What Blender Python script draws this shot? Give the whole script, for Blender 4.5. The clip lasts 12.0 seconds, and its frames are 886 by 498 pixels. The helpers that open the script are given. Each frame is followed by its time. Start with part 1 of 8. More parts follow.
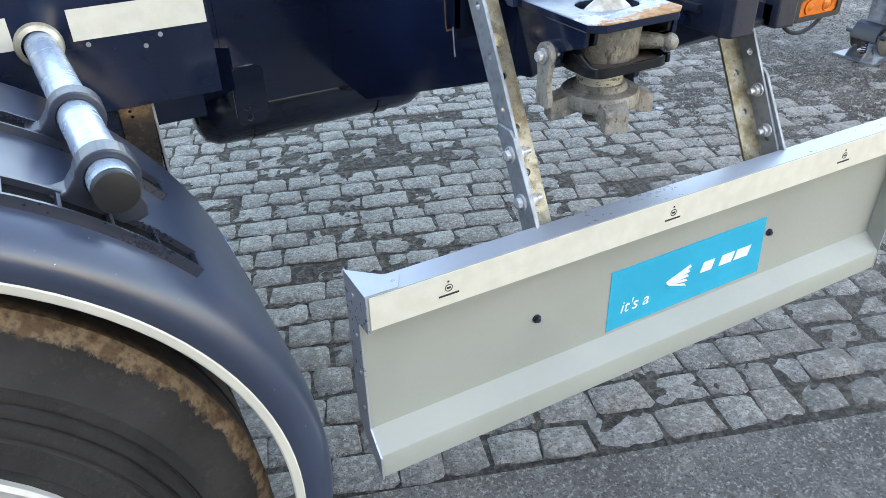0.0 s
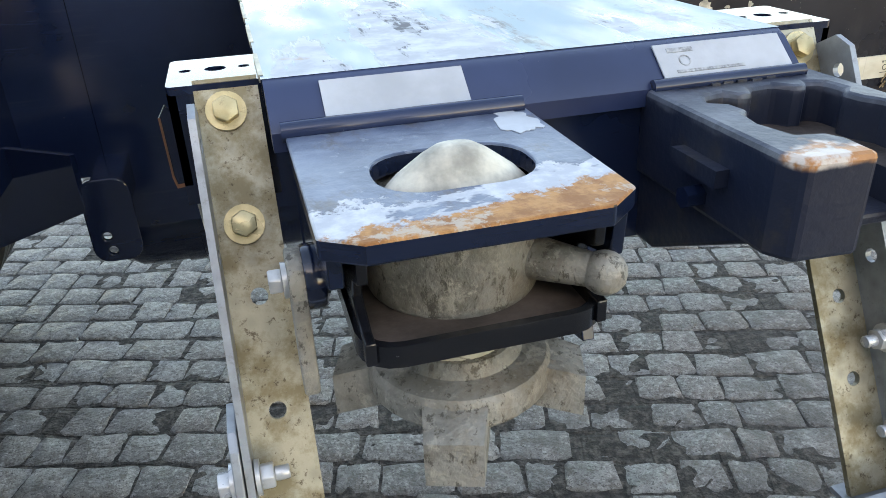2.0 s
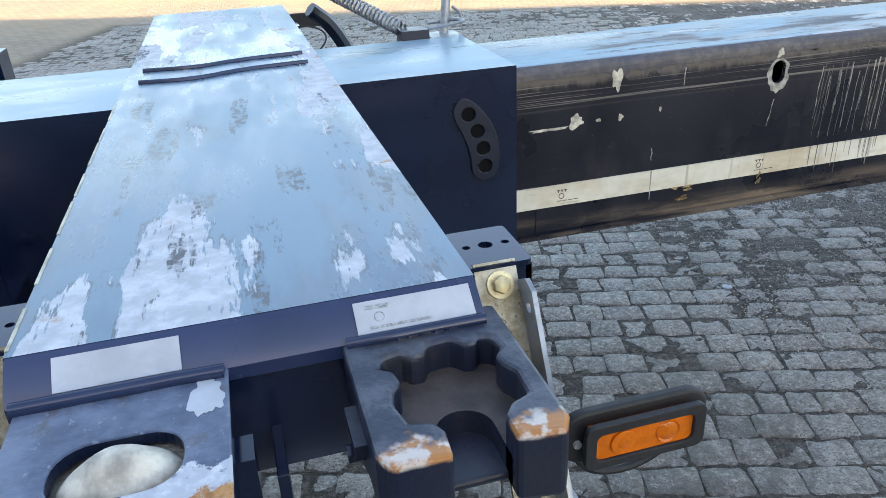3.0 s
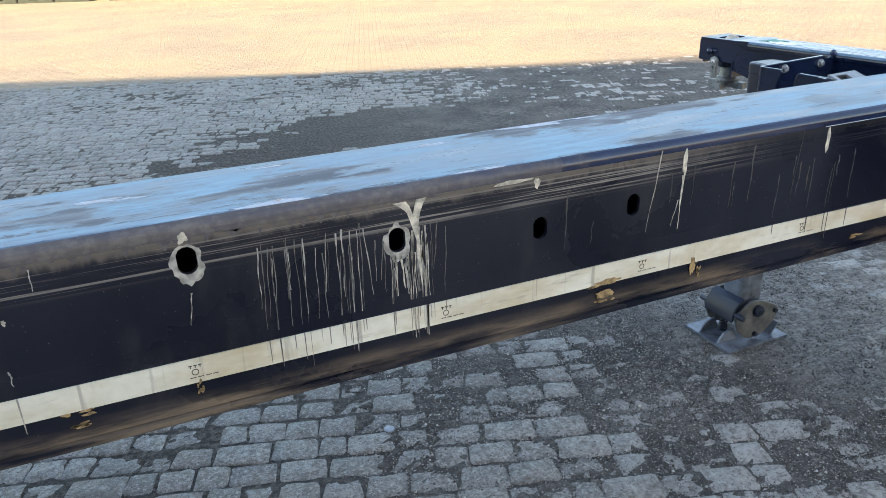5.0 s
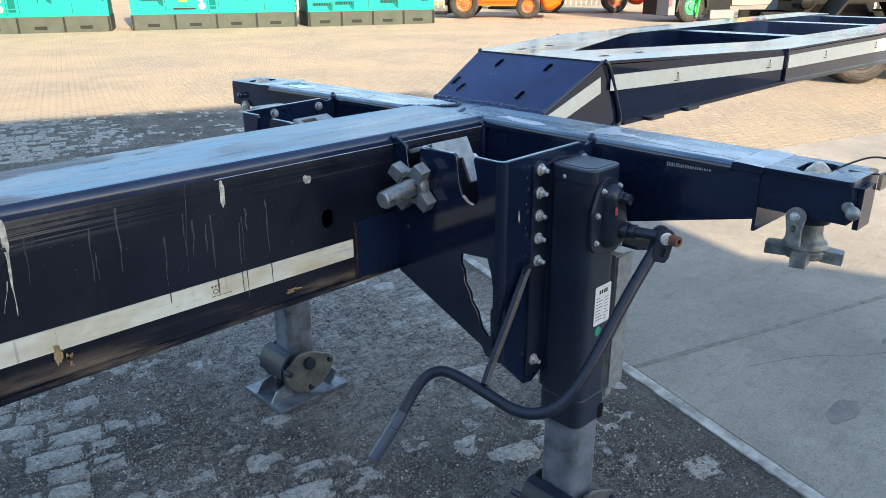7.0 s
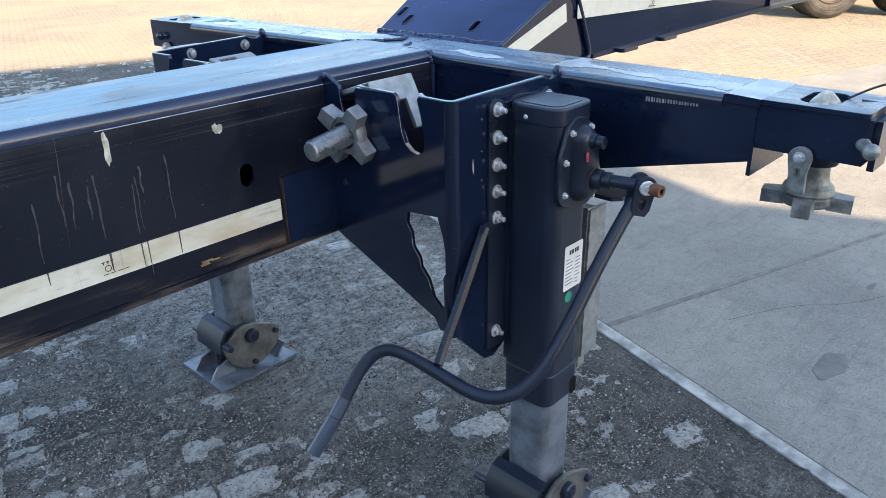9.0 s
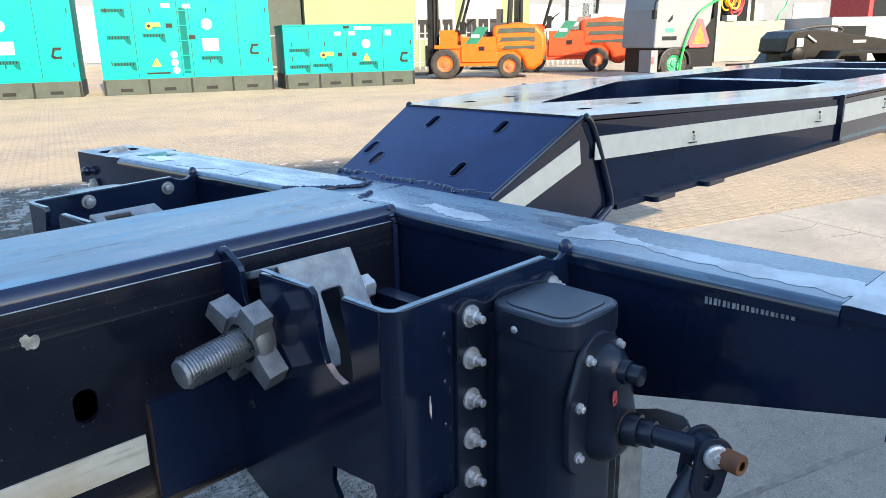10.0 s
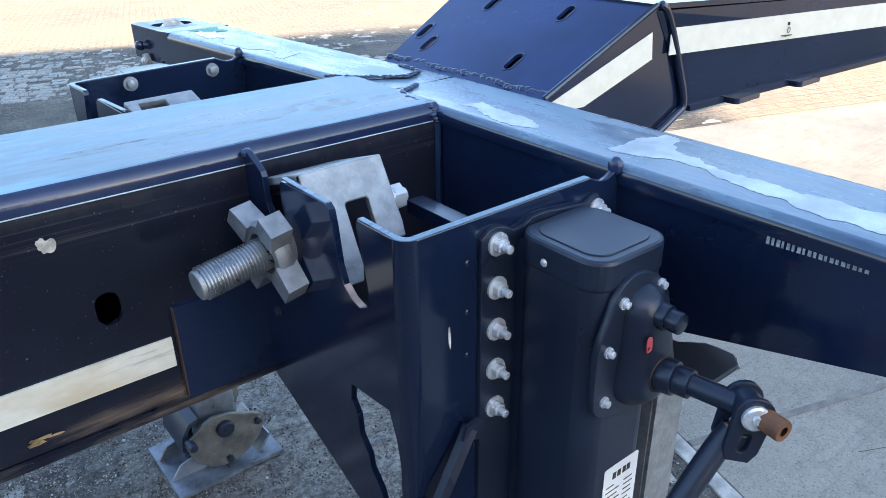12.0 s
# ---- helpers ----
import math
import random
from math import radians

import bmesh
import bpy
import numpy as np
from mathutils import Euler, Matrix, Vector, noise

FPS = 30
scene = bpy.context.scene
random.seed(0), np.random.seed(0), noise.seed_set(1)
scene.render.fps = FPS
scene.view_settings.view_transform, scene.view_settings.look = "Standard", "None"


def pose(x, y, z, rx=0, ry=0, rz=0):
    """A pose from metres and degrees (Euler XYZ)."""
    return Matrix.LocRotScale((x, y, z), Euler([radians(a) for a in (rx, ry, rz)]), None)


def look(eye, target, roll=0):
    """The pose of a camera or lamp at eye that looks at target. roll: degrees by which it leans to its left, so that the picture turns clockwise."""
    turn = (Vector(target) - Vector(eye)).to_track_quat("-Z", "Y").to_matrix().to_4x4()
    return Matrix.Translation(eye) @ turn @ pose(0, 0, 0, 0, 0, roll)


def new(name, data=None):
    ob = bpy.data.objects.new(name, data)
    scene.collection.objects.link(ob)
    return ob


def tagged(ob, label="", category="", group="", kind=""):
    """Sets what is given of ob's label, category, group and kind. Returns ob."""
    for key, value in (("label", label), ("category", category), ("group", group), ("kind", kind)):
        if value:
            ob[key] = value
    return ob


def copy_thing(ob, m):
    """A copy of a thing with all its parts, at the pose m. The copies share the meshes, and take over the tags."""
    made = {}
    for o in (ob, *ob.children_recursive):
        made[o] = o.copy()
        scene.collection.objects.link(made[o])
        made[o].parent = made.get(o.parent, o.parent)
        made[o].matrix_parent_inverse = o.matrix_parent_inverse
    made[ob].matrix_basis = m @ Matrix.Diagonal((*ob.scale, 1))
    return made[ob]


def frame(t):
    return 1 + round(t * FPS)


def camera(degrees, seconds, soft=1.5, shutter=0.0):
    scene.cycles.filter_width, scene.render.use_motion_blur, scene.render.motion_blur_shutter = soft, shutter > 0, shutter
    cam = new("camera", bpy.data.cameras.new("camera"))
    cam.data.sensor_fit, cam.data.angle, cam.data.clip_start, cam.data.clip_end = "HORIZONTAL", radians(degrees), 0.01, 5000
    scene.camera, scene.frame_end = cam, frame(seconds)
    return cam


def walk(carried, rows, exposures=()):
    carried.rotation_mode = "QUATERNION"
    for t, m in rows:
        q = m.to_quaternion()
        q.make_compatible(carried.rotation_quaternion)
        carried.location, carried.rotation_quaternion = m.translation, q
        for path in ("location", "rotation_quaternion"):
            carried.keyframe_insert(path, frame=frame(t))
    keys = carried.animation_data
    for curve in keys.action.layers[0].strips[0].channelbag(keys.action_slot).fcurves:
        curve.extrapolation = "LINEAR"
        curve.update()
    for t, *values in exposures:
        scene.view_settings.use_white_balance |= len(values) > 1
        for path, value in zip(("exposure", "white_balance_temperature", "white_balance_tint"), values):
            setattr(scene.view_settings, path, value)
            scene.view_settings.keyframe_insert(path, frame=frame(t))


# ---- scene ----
cam = camera(62.0, 12.0, 0.8)
PATH = [
    (0, (-0.551, -2.0, 1.491), (0.223, -0.505, 0.411), -1.6),
    (0.5, (-0.318, -1.954, 1.5), (0.36, -0.375, 0.477), -2.0),
    (1, (-0.106, -1.812, 1.465), (0.535, -0.2, 0.47), -1.9),
    (1.5, (-0.003, -1.615, 1.369), (0.513, 0.071, 0.425), -2.4),
    (2, (0.047, -1.546, 1.362), (0.503, 0.177, 0.454), -2.4),
    (2.5, (0.126, -1.6, 1.479), (0.558, 0.136, 0.584), -2.8),
    (2.7, (0.181, -1.633, 1.524), (0.624, 0.107, 0.643), -2.8),
    (4.3, (0.982, -1.5, 1.673), (1.545, 0.199, 0.78), -2.8),
    (4.5, (1.121, -1.486, 1.657), (1.724, 0.23, 0.825), -2.7),
    (5, (1.464, -1.482, 1.679), (2.18, 0.214, 0.897), -2.1),
    (5.5, (1.765, -1.41, 1.673), (2.567, 0.258, 0.914), -1.9),
    (6, (2.015, -1.385, 1.716), (2.999, 0.2, 0.995), -0.9),
    (6.5, (2.214, -1.539, 1.703), (3.288, -0.006, 1.0), -1.0),
    (7, (2.323, -1.734, 1.641), (3.626, -0.386, 0.943), -0.3),
    (7.5, (2.322, -1.841, 1.572), (3.667, -0.538, 0.872), -0.8),
    (7.7, (2.322, -1.868, 1.552), (3.671, -0.569, 0.85), -1.1),
    (9.3, (2.695, -1.488, 1.554), (4.013, -0.236, 0.719), -1.1),
    (9.5, (2.803, -1.435, 1.548), (4.155, -0.14, 0.843), -1.0),
    (10, (3.094, -1.227, 1.536), (4.452, 0.135, 0.987), -1.1),
    (10.5, (3.232, -0.917, 1.47), (4.558, 0.491, 0.96), -1.0),
    (11, (3.274, -0.812, 1.418), (4.554, 0.623, 0.868), -0.7),
    (11.5, (3.242, -0.892, 1.481), (4.437, 0.531, 0.741), -0.8),
    (12, (3.217, -1.193, 1.567), (4.333, 0.219, 0.695), -0.8),
]
EXPOSURES = [(0.0, 2.85, 8200, 13), (0.5, 2.45, 8200, 13), (1.0, 2.37, 8000, 13), (1.5, 2.47, 8500, 12), (2.0, 2.47, 8700, 12), (2.5, 2.27, 7900, 12), (4.5, 2.1, 7500, 11), (5.5, 1.93, 7400, 10), (6.0, 1.86, 6850, 8), (6.5, 1.83, 6900, 7), (7.0, 1.79, 6700, 7), (7.5, 1.83, 6900, 8), (9.5, 2.1, 6600, 10), (10.0, 1.75, 6200, 8), (10.5, 1.59, 5900, 7), (11.0, 1.56, 5700, 7), (11.5, 1.99, 6100, 9), (12.0, 2.3, 6350, 10)]
walk(cam, [(t, look(eye, target, roll)) for t, eye, target, roll in PATH], EXPOSURES)

# ---- light ----
SUN_EL, SUN_AZ = radians(24), radians(199.7)
sun_from = Vector((math.sin(SUN_AZ) * math.cos(SUN_EL), math.cos(SUN_AZ) * math.cos(SUN_EL), math.sin(SUN_EL)))
world = bpy.data.worlds.new("sky")
scene.world = world
world.use_nodes = True
wn = world.node_tree.nodes
sky = wn.new("ShaderNodeTexSky")
sky.sky_type, sky.sun_disc, sky.sun_elevation, sky.sun_rotation = "NISHITA", False, SUN_EL, SUN_AZ
world.node_tree.links.new(sky.outputs[0], wn["Background"].inputs[0])
wn["Background"].inputs[1].default_value = 0.15
sun = new("sun", bpy.data.lights.new("sun", "SUN"))
sun.data.energy, sun.data.angle, sun.data.color = 4.6, radians(0.5), (1.0, 0.79, 0.55)
sun.matrix_world = look(sun_from * 50, (0, 0, 0))


# ---- materials ----
def nodes_of(name):
    m = bpy.data.materials.new(name)
    m.use_nodes = True
    t = m.node_tree
    return m, t.nodes, t.links, t.nodes["Principled BSDF"]


class Tree:
    """Small helpers to write a node material in few lines."""

    def __init__(self, name):
        self.m, self.n, self.l, self.b = nodes_of(name)
        self.pos = self.n.new("ShaderNodeNewGeometry").outputs["Position"]

    def put(self, socket, value):
        if isinstance(value, bpy.types.NodeSocket):
            self.l.new(value, socket)
        elif isinstance(value, (tuple, list)) and len(value) == 3 and socket.type == "RGBA":
            socket.default_value = (*value, 1)
        else:
            socket.default_value = value

    def noise(self, scale, detail=4.0, rough=0.55, stretch=(1, 1, 1), at=None):
        mp = self.n.new("ShaderNodeMapping")
        mp.inputs["Scale"].default_value = stretch
        self.l.new(at or self.pos, mp.inputs["Vector"])
        t = self.n.new("ShaderNodeTexNoise")
        t.inputs["Scale"].default_value, t.inputs["Detail"].default_value, t.inputs["Roughness"].default_value = scale, detail, rough
        self.l.new(mp.outputs[0], t.inputs["Vector"])
        return t.outputs["Fac"]

    def ramp(self, value, lo, hi, a=0.0, b=1.0):
        r = self.n.new("ShaderNodeMapRange")
        r.interpolation_type = "SMOOTHSTEP"
        self.put(r.inputs["Value"], value)
        for k, v in zip(("From Min", "From Max", "To Min", "To Max"), (lo, hi, a, b)):
            r.inputs[k].default_value = v
        return r.outputs[0]

    def math(self, op, a, b=0.0):
        r = self.n.new("ShaderNodeMath")
        r.operation = op
        self.put(r.inputs[0], a)
        self.put(r.inputs[1], b)
        return r.outputs[0]

    def mix(self, fac, a, b):
        r = self.n.new("ShaderNodeMix")
        r.data_type = "RGBA"
        self.put(r.inputs[0], fac)
        self.put(r.inputs[6], a)
        self.put(r.inputs[7], b)
        return r.outputs[2]

    def axis(self, k):
        s = self.n.new("ShaderNodeSeparateXYZ")
        self.l.new(self.pos, s.inputs[0])
        return s.outputs[k]

    def random(self, island=False):
        if island:
            return self.n.new("ShaderNodeNewGeometry").outputs["Random Per Island"]
        return self.n.new("ShaderNodeObjectInfo").outputs["Random"]

    def bump(self, height, strength, distance=0.002):
        r = self.n.new("ShaderNodeBump")
        r.inputs["Strength"].default_value, r.inputs["Distance"].default_value = strength, distance
        self.put(r.inputs["Height"], height)
        self.l.new(r.outputs[0], self.b.inputs["Normal"])

    def done(self, colour, rough, metal=0.0, spec=0.5):
        self.put(self.b.inputs["Base Color"], colour)
        self.put(self.b.inputs["Roughness"], rough)
        self.put(self.b.inputs["Metallic"], metal)
        self.b.inputs["Specular IOR Level"].default_value = spec
        return self.m


def plain(name, colour, rough=0.5, metal=0.0, vary=0.2, scale=9.0, grain=120.0, bump=0.15, spec=0.5, dust=0.0):
    """A surface with variation at two scales."""
    t = Tree(name)
    big, fine = t.noise(scale, 5), t.noise(grain, 3)
    dark = tuple(c * (1 - vary) for c in colour)
    light = tuple(min(1, c * (1 + vary) + 0.01 * vary) for c in colour)
    c = t.mix(t.ramp(big, 0.3, 0.7), dark, light)
    c = t.mix(t.ramp(fine, 0.35, 0.75, 0, 0.35 * vary), c, tuple(c * 0.5 for c in colour))
    if dust:
        c = t.mix(t.ramp(t.noise(scale * 2.3, 6, 0.7), 0.45, 0.75, 0, dust), c, (0.32, 0.29, 0.25))
    t.bump(fine, bump, 0.0015)
    return t.done(c, t.ramp(t.math("ADD", t.math("MULTIPLY", big, 0.6), t.math("MULTIPLY", fine, 0.4)), 0.3, 0.7, rough * 0.75, min(1, rough * 1.25)), metal, spec)


NAVY = (0.0062, 0.0122, 0.033)


def navy_paint(name, base=NAVY, rough=0.13, dust=0.08, spec=0.6):
    t = Tree(name)
    big, fine = t.noise(4, 5), t.noise(160, 3)
    scr = t.noise(30, 5, 0.6, (0.25, 1, 3))
    c = t.mix(t.ramp(big, 0.3, 0.7), tuple(x * 0.8 for x in base), tuple(x * 1.35 for x in base))
    c = t.mix(t.ramp(scr, 0.56, 0.85, 0, dust * 0.6), c, (0.20, 0.19, 0.18))
    specks = t.ramp(t.noise(240, 2), 0.76, 0.80, 0, 0.35)
    c = t.mix(specks, c, (0.34, 0.33, 0.31))
    t.bump(t.math("ADD", t.noise(9, 2), t.math("MULTIPLY", fine, 0.06)), 0.10, 0.002)
    return t.done(c, t.ramp(big, 0.25, 0.75, rough * 0.7, rough * 1.5), 0.0, spec)


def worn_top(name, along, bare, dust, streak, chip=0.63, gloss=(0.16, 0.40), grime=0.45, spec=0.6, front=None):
    """Navy paint on which containers have been set down: pale chalky tone with reflected sky blue put into it (dust:
    how much), long scuffs, bare flakes with dark rims, rust specks.
    """
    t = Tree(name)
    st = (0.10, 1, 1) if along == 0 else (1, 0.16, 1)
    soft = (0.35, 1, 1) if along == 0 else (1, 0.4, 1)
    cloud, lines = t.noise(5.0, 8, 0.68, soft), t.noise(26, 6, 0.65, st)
    sky_film = t.math("ADD", t.math("MULTIPLY", cloud, 1 - streak), t.math("MULTIPLY", lines, streak))
    c = t.mix(t.ramp(sky_film, 0.38, 0.62, dust[0], dust[1]), (0.014, 0.027, 0.078), (0.26, 0.415, 0.50))
    rear = t.ramp(t.axis(0), front[1], front[0], 0.08, 1.0) if front else 1.0
    dull = t.math("MULTIPLY", t.ramp(t.noise(6, 8, 0.68, soft), 0.49, 0.58, 0, grime), rear)
    c = t.mix(dull, c, t.mix(t.ramp(t.noise(30, 5, 0.6, st), 0.4, 0.6), (0.11, 0.105, 0.105), (0.21, 0.20, 0.195)))
    flake = t.math("ADD", t.math("MULTIPLY", t.noise(6, 9, 0.68, st), 0.75), t.math("MULTIPLY", t.noise(4, 4, 0.5), 0.25))
    white = t.math("MULTIPLY", t.ramp(flake, bare, bare + 0.012), rear)
    rim = t.math("SUBTRACT", t.ramp(flake, bare - 0.012, bare - 0.004), white)
    c = t.mix(t.math("MULTIPLY", rim, t.ramp(t.noise(30, 3), 0.45, 0.6, 0, 0.75)), c, (0.07, 0.075, 0.085))
    c = t.mix(white, c, t.mix(t.ramp(t.noise(40, 5, 0.65), 0.35, 0.7), (0.42, 0.44, 0.47), (0.60, 0.62, 0.65)))
    rust = t.math("MULTIPLY", t.ramp(t.noise(8, 6, 0.65), 0.62, 0.70), white)
    c = t.mix(rust, c, t.mix(t.ramp(t.noise(60, 3), 0.4, 0.6), (0.30, 0.17, 0.09), (0.48, 0.24, 0.08)))
    dark = t.math("MULTIPLY", t.ramp(t.noise(20, 8, 0.72, st), chip, chip + 0.03), t.ramp(t.noise(70, 3), 0.4, 0.55, 0.2, 0.85))
    c = t.mix(dark, c, (0.05, 0.052, 0.06))
    t.bump(t.math("ADD", t.math("SUBTRACT", flake, dark), t.math("MULTIPLY", t.noise(150, 3), 0.15)), 0.12, 0.002)
    return t.done(c, t.math("MAXIMUM", t.ramp(sky_film, 0.38, 0.62, *gloss), t.math("MULTIPLY", t.math("MAXIMUM", dull, white), 0.75)), 0.0, spec)


def stained_side(name):
    """The side of the sliding beam: scratched near its top, dusty, with mud on the lower edge."""
    t = Tree(name)
    z, x = t.axis(2), t.axis(0)
    rear = t.ramp(x, 3.0, 2.4, 0.10, 1.0)
    big = t.noise(3.0, 5)
    c = t.mix(t.ramp(big, 0.3, 0.7), (0.007, 0.0085, 0.015), (0.013, 0.015, 0.025))
    lines = t.ramp(t.noise(230, 5, 0.6, (0.006, 1, 1)), 0.515, 0.60, 0, 0.75)
    patch = t.ramp(t.noise(7, 5, 0.6, (0.35, 1, 1.5)), 0.32, 0.52)
    band = t.math("MULTIPLY", t.ramp(z, 1.120, 1.150), t.ramp(z, 1.1945, 1.16, 0.55, 1.0))
    rub = t.math("MULTIPLY", t.math("MULTIPLY", lines, band), t.math("MULTIPLY", patch, rear))
    c = t.mix(rub, c, (0.31, 0.285, 0.255))
    top_dust = t.math("MULTIPLY", t.ramp(t.math("ADD", z, t.math("MULTIPLY", t.noise(24, 5, 0.65, (1, 1, 0.25)), 0.05)), 1.195, 1.215), rear)
    c = t.mix(t.math("MULTIPLY", top_dust, 0.6), c, (0.20, 0.17, 0.14))
    haze = t.math("MULTIPLY", t.math("MULTIPLY", t.ramp(t.noise(6, 5, 0.6, (1, 1, 0.4)), 0.5, 0.8), 0.20), rear)
    c = t.mix(haze, c, (0.20, 0.18, 0.16))
    c = t.mix(t.ramp(t.noise(200, 3), 0.70, 0.76, 0, 0.5), c, (0.25, 0.24, 0.22))
    mud = t.math("MULTIPLY", t.ramp(t.noise(22, 6, 0.65, (0.12, 1, 1)), 0.42, 0.7), t.ramp(z, 0.885, 0.838, 0, 0.75))
    c = t.mix(mud, c, (0.24, 0.18, 0.125))
    t.bump(t.math("ADD", t.noise(20, 3), rub), 0.12, 0.002)
    return t.done(c, t.math("MULTIPLY", t.ramp(big, 0.3, 0.7, 0.22, 0.42), t.ramp(x, 3.0, 2.4, 0.45, 1.0)), 0.0, 0.3)


def rolled_edge(name):
    """Rounded corner of the beam: brown-grey dust rubbed over the paint towards the rear, clean navy towards the front."""
    t = Tree(name)
    rear = t.ramp(t.math("ADD", t.axis(0), t.math("MULTIPLY", t.noise(5, 5, 0.6), 1.2)), 3.0, 2.6, 0.06, 1.0)
    c = t.mix(t.ramp(t.noise(5, 4), 0.3, 0.7), (0.007, 0.013, 0.040), (0.012, 0.023, 0.066))
    dust = t.math("MULTIPLY", t.ramp(t.noise(40, 7, 0.7, (0.15, 1, 1)), 0.36, 0.60, 0.45, 0.8), rear)
    c = t.mix(dust, c, t.mix(t.ramp(t.noise(60, 4), 0.4, 0.65), (0.105, 0.09, 0.08), (0.155, 0.135, 0.12)))
    t.bump(t.noise(120, 4), 0.15, 0.002)
    return t.done(c, t.ramp(dust, 0.0, 0.6, 0.10, 0.6), 0.0, 0.6)


def edge_rust(name, y_edge):
    """Lock plate: steel made blue-grey by reflected sky put into its colour, rubbed to white primer and then to rust
    along the edge that the containers strike.
    """
    t = Tree(name)
    skew = t.math("MULTIPLY", t.math("SUBTRACT", t.axis(0), 0.085), 0.20)
    n = t.math("ADD", t.math("MULTIPLY", t.math("SUBTRACT", t.noise(16, 3, 0.6), 0.5), 0.050), t.math("MULTIPLY", t.math("SUBTRACT", t.noise(60, 7, 0.75), 0.5), 0.050))
    d = t.math("ADD", t.math("SUBTRACT", t.axis(1), skew), n)
    c = t.mix(t.ramp(t.noise(18, 6, 0.65), 0.35, 0.7), (0.060, 0.082, 0.135), (0.155, 0.19, 0.26))
    c = t.mix(t.ramp(t.noise(24, 7, 0.7, (1, 0.5, 1)), 0.52, 0.66, 0, 0.85), c, (0.085, 0.066, 0.058))
    c = t.mix(t.ramp(t.noise(90, 5, 0.7), 0.60, 0.70, 0, 0.6), c, (0.30, 0.33, 0.38))
    white = t.math("MULTIPLY", t.ramp(d, y_edge + 0.042, y_edge + 0.039), t.ramp(t.noise(30, 5, 0.65, (0.6, 1, 1)), 0.40, 0.45))
    c = t.mix(white, c, t.mix(t.ramp(t.noise(70, 5, 0.65), 0.4, 0.7), (0.44, 0.46, 0.50), (0.62, 0.63, 0.65)))
    rust = t.ramp(d, y_edge + 0.013, y_edge + 0.008)
    c = t.mix(rust, c, t.mix(t.ramp(t.noise(55, 6, 0.7), 0.38, 0.62), (0.30, 0.115, 0.03), (0.52, 0.25, 0.085)))
    c = t.mix(t.math("MULTIPLY", rust, t.ramp(t.noise(45, 5, 0.7), 0.56, 0.64, 0, 0.8)), c, (0.50, 0.42, 0.34))
    t.bump(t.math("SUBTRACT", t.noise(90, 4), t.math("MULTIPLY", t.math("ADD", white, rust), 0.6)), 0.35, 0.002)
    return t.done(c, t.ramp(t.math("ADD", white, t.math("MULTIPLY", t.noise(25, 4), 0.5)), 0.15, 0.8, 0.28, 0.65), 0.0, 0.5)


def cast_rust(name):
    """Cast hook: navy paint, with primer and rust where it is rubbed on top."""
    t = Tree(name)
    z = t.axis(2)
    n = t.math("MULTIPLY", t.math("SUBTRACT", t.noise(24, 5, 0.6), 0.5), 0.014)
    d = t.math("ADD", z, n)
    side = t.math("MULTIPLY", t.math("SUBTRACT", t.noise(40, 3), 0.5), 0.05)
    near = t.ramp(t.math("ADD", t.axis(1), side), -1.205, -1.216)
    c = t.mix(t.ramp(t.noise(10, 4), 0.3, 0.7), NAVY, (0.02, 0.024, 0.04))
    top = t.ramp(d, 1.2045, 1.2085)
    c = t.mix(t.ramp(t.noise(14, 6, 0.7), 0.50, 0.62, 0, 0.75), c, (0.038, 0.035, 0.036))
    c = t.mix(t.math("MULTIPLY", top, t.ramp(t.noise(20, 5, 0.7), 0.4, 0.6, 0.1, 0.6)), c, (0.11, 0.12, 0.15))
    c = t.mix(t.math("MULTIPLY", top, near), c, t.mix(t.ramp(t.noise(55, 4), 0.45, 0.55), (0.45, 0.19, 0.06), (0.60, 0.52, 0.46)))
    t.bump(t.noise(110, 4), 0.4, 0.002)
    return t.done(c, 0.42, 0.0, 0.5)


def strip_white(name, dirt):
    t = Tree(name)
    c = t.mix(t.ramp(t.noise(40, 4), 0.3, 0.7), (0.66, 0.635, 0.53), (0.73, 0.70, 0.60))
    c = t.mix(t.ramp(t.noise(5, 6, 0.6, (0.7, 1, 2)), 0.42, 0.72, 0, dirt), c, (0.46, 0.35, 0.19))
    c = t.mix(t.ramp(t.noise(55, 4, 0.55, (1, 1, 0.05)), 0.62, 0.72, 0, dirt * 0.7), c, (0.25, 0.22, 0.18))
    c = t.mix(t.ramp(t.noise(80, 5, 0.6, (0.1, 1, 1)), 0.60, 0.70, 0, dirt * 0.6), c, (0.30, 0.25, 0.2))
    t.bump(t.noise(260, 2), 0.1, 0.001)
    return t.done(c, 0.38, 0.0, 0.5)


def zinc(name, colour, rough, spots):
    t = Tree(name)
    v = t.n.new("ShaderNodeTexVoronoi")
    v.inputs["Scale"].default_value = 70
    t.l.new(t.pos, v.inputs["Vector"])
    c = t.mix(t.ramp(v.outputs["Distance"], 0.0, 0.6), tuple(x * 0.75 for x in colour), colour)
    c = t.mix(t.ramp(t.noise(30, 7, 0.72), 0.40, 0.60, 0, spots), c, tuple(x * y for x, y in zip(colour, (0.55, 0.48, 0.34))))
    c = t.mix(t.ramp(t.noise(140, 6, 0.75), 0.56, 0.66, 0, spots), c, (0.10, 0.07, 0.04))
    t.bump(t.noise(150, 3), 0.2, 0.0015)
    return t.done(c, t.ramp(t.noise(30, 4), 0.3, 0.7, rough * 0.8, rough * 1.3), 0.4, 0.5)


YARD = radians(-18)


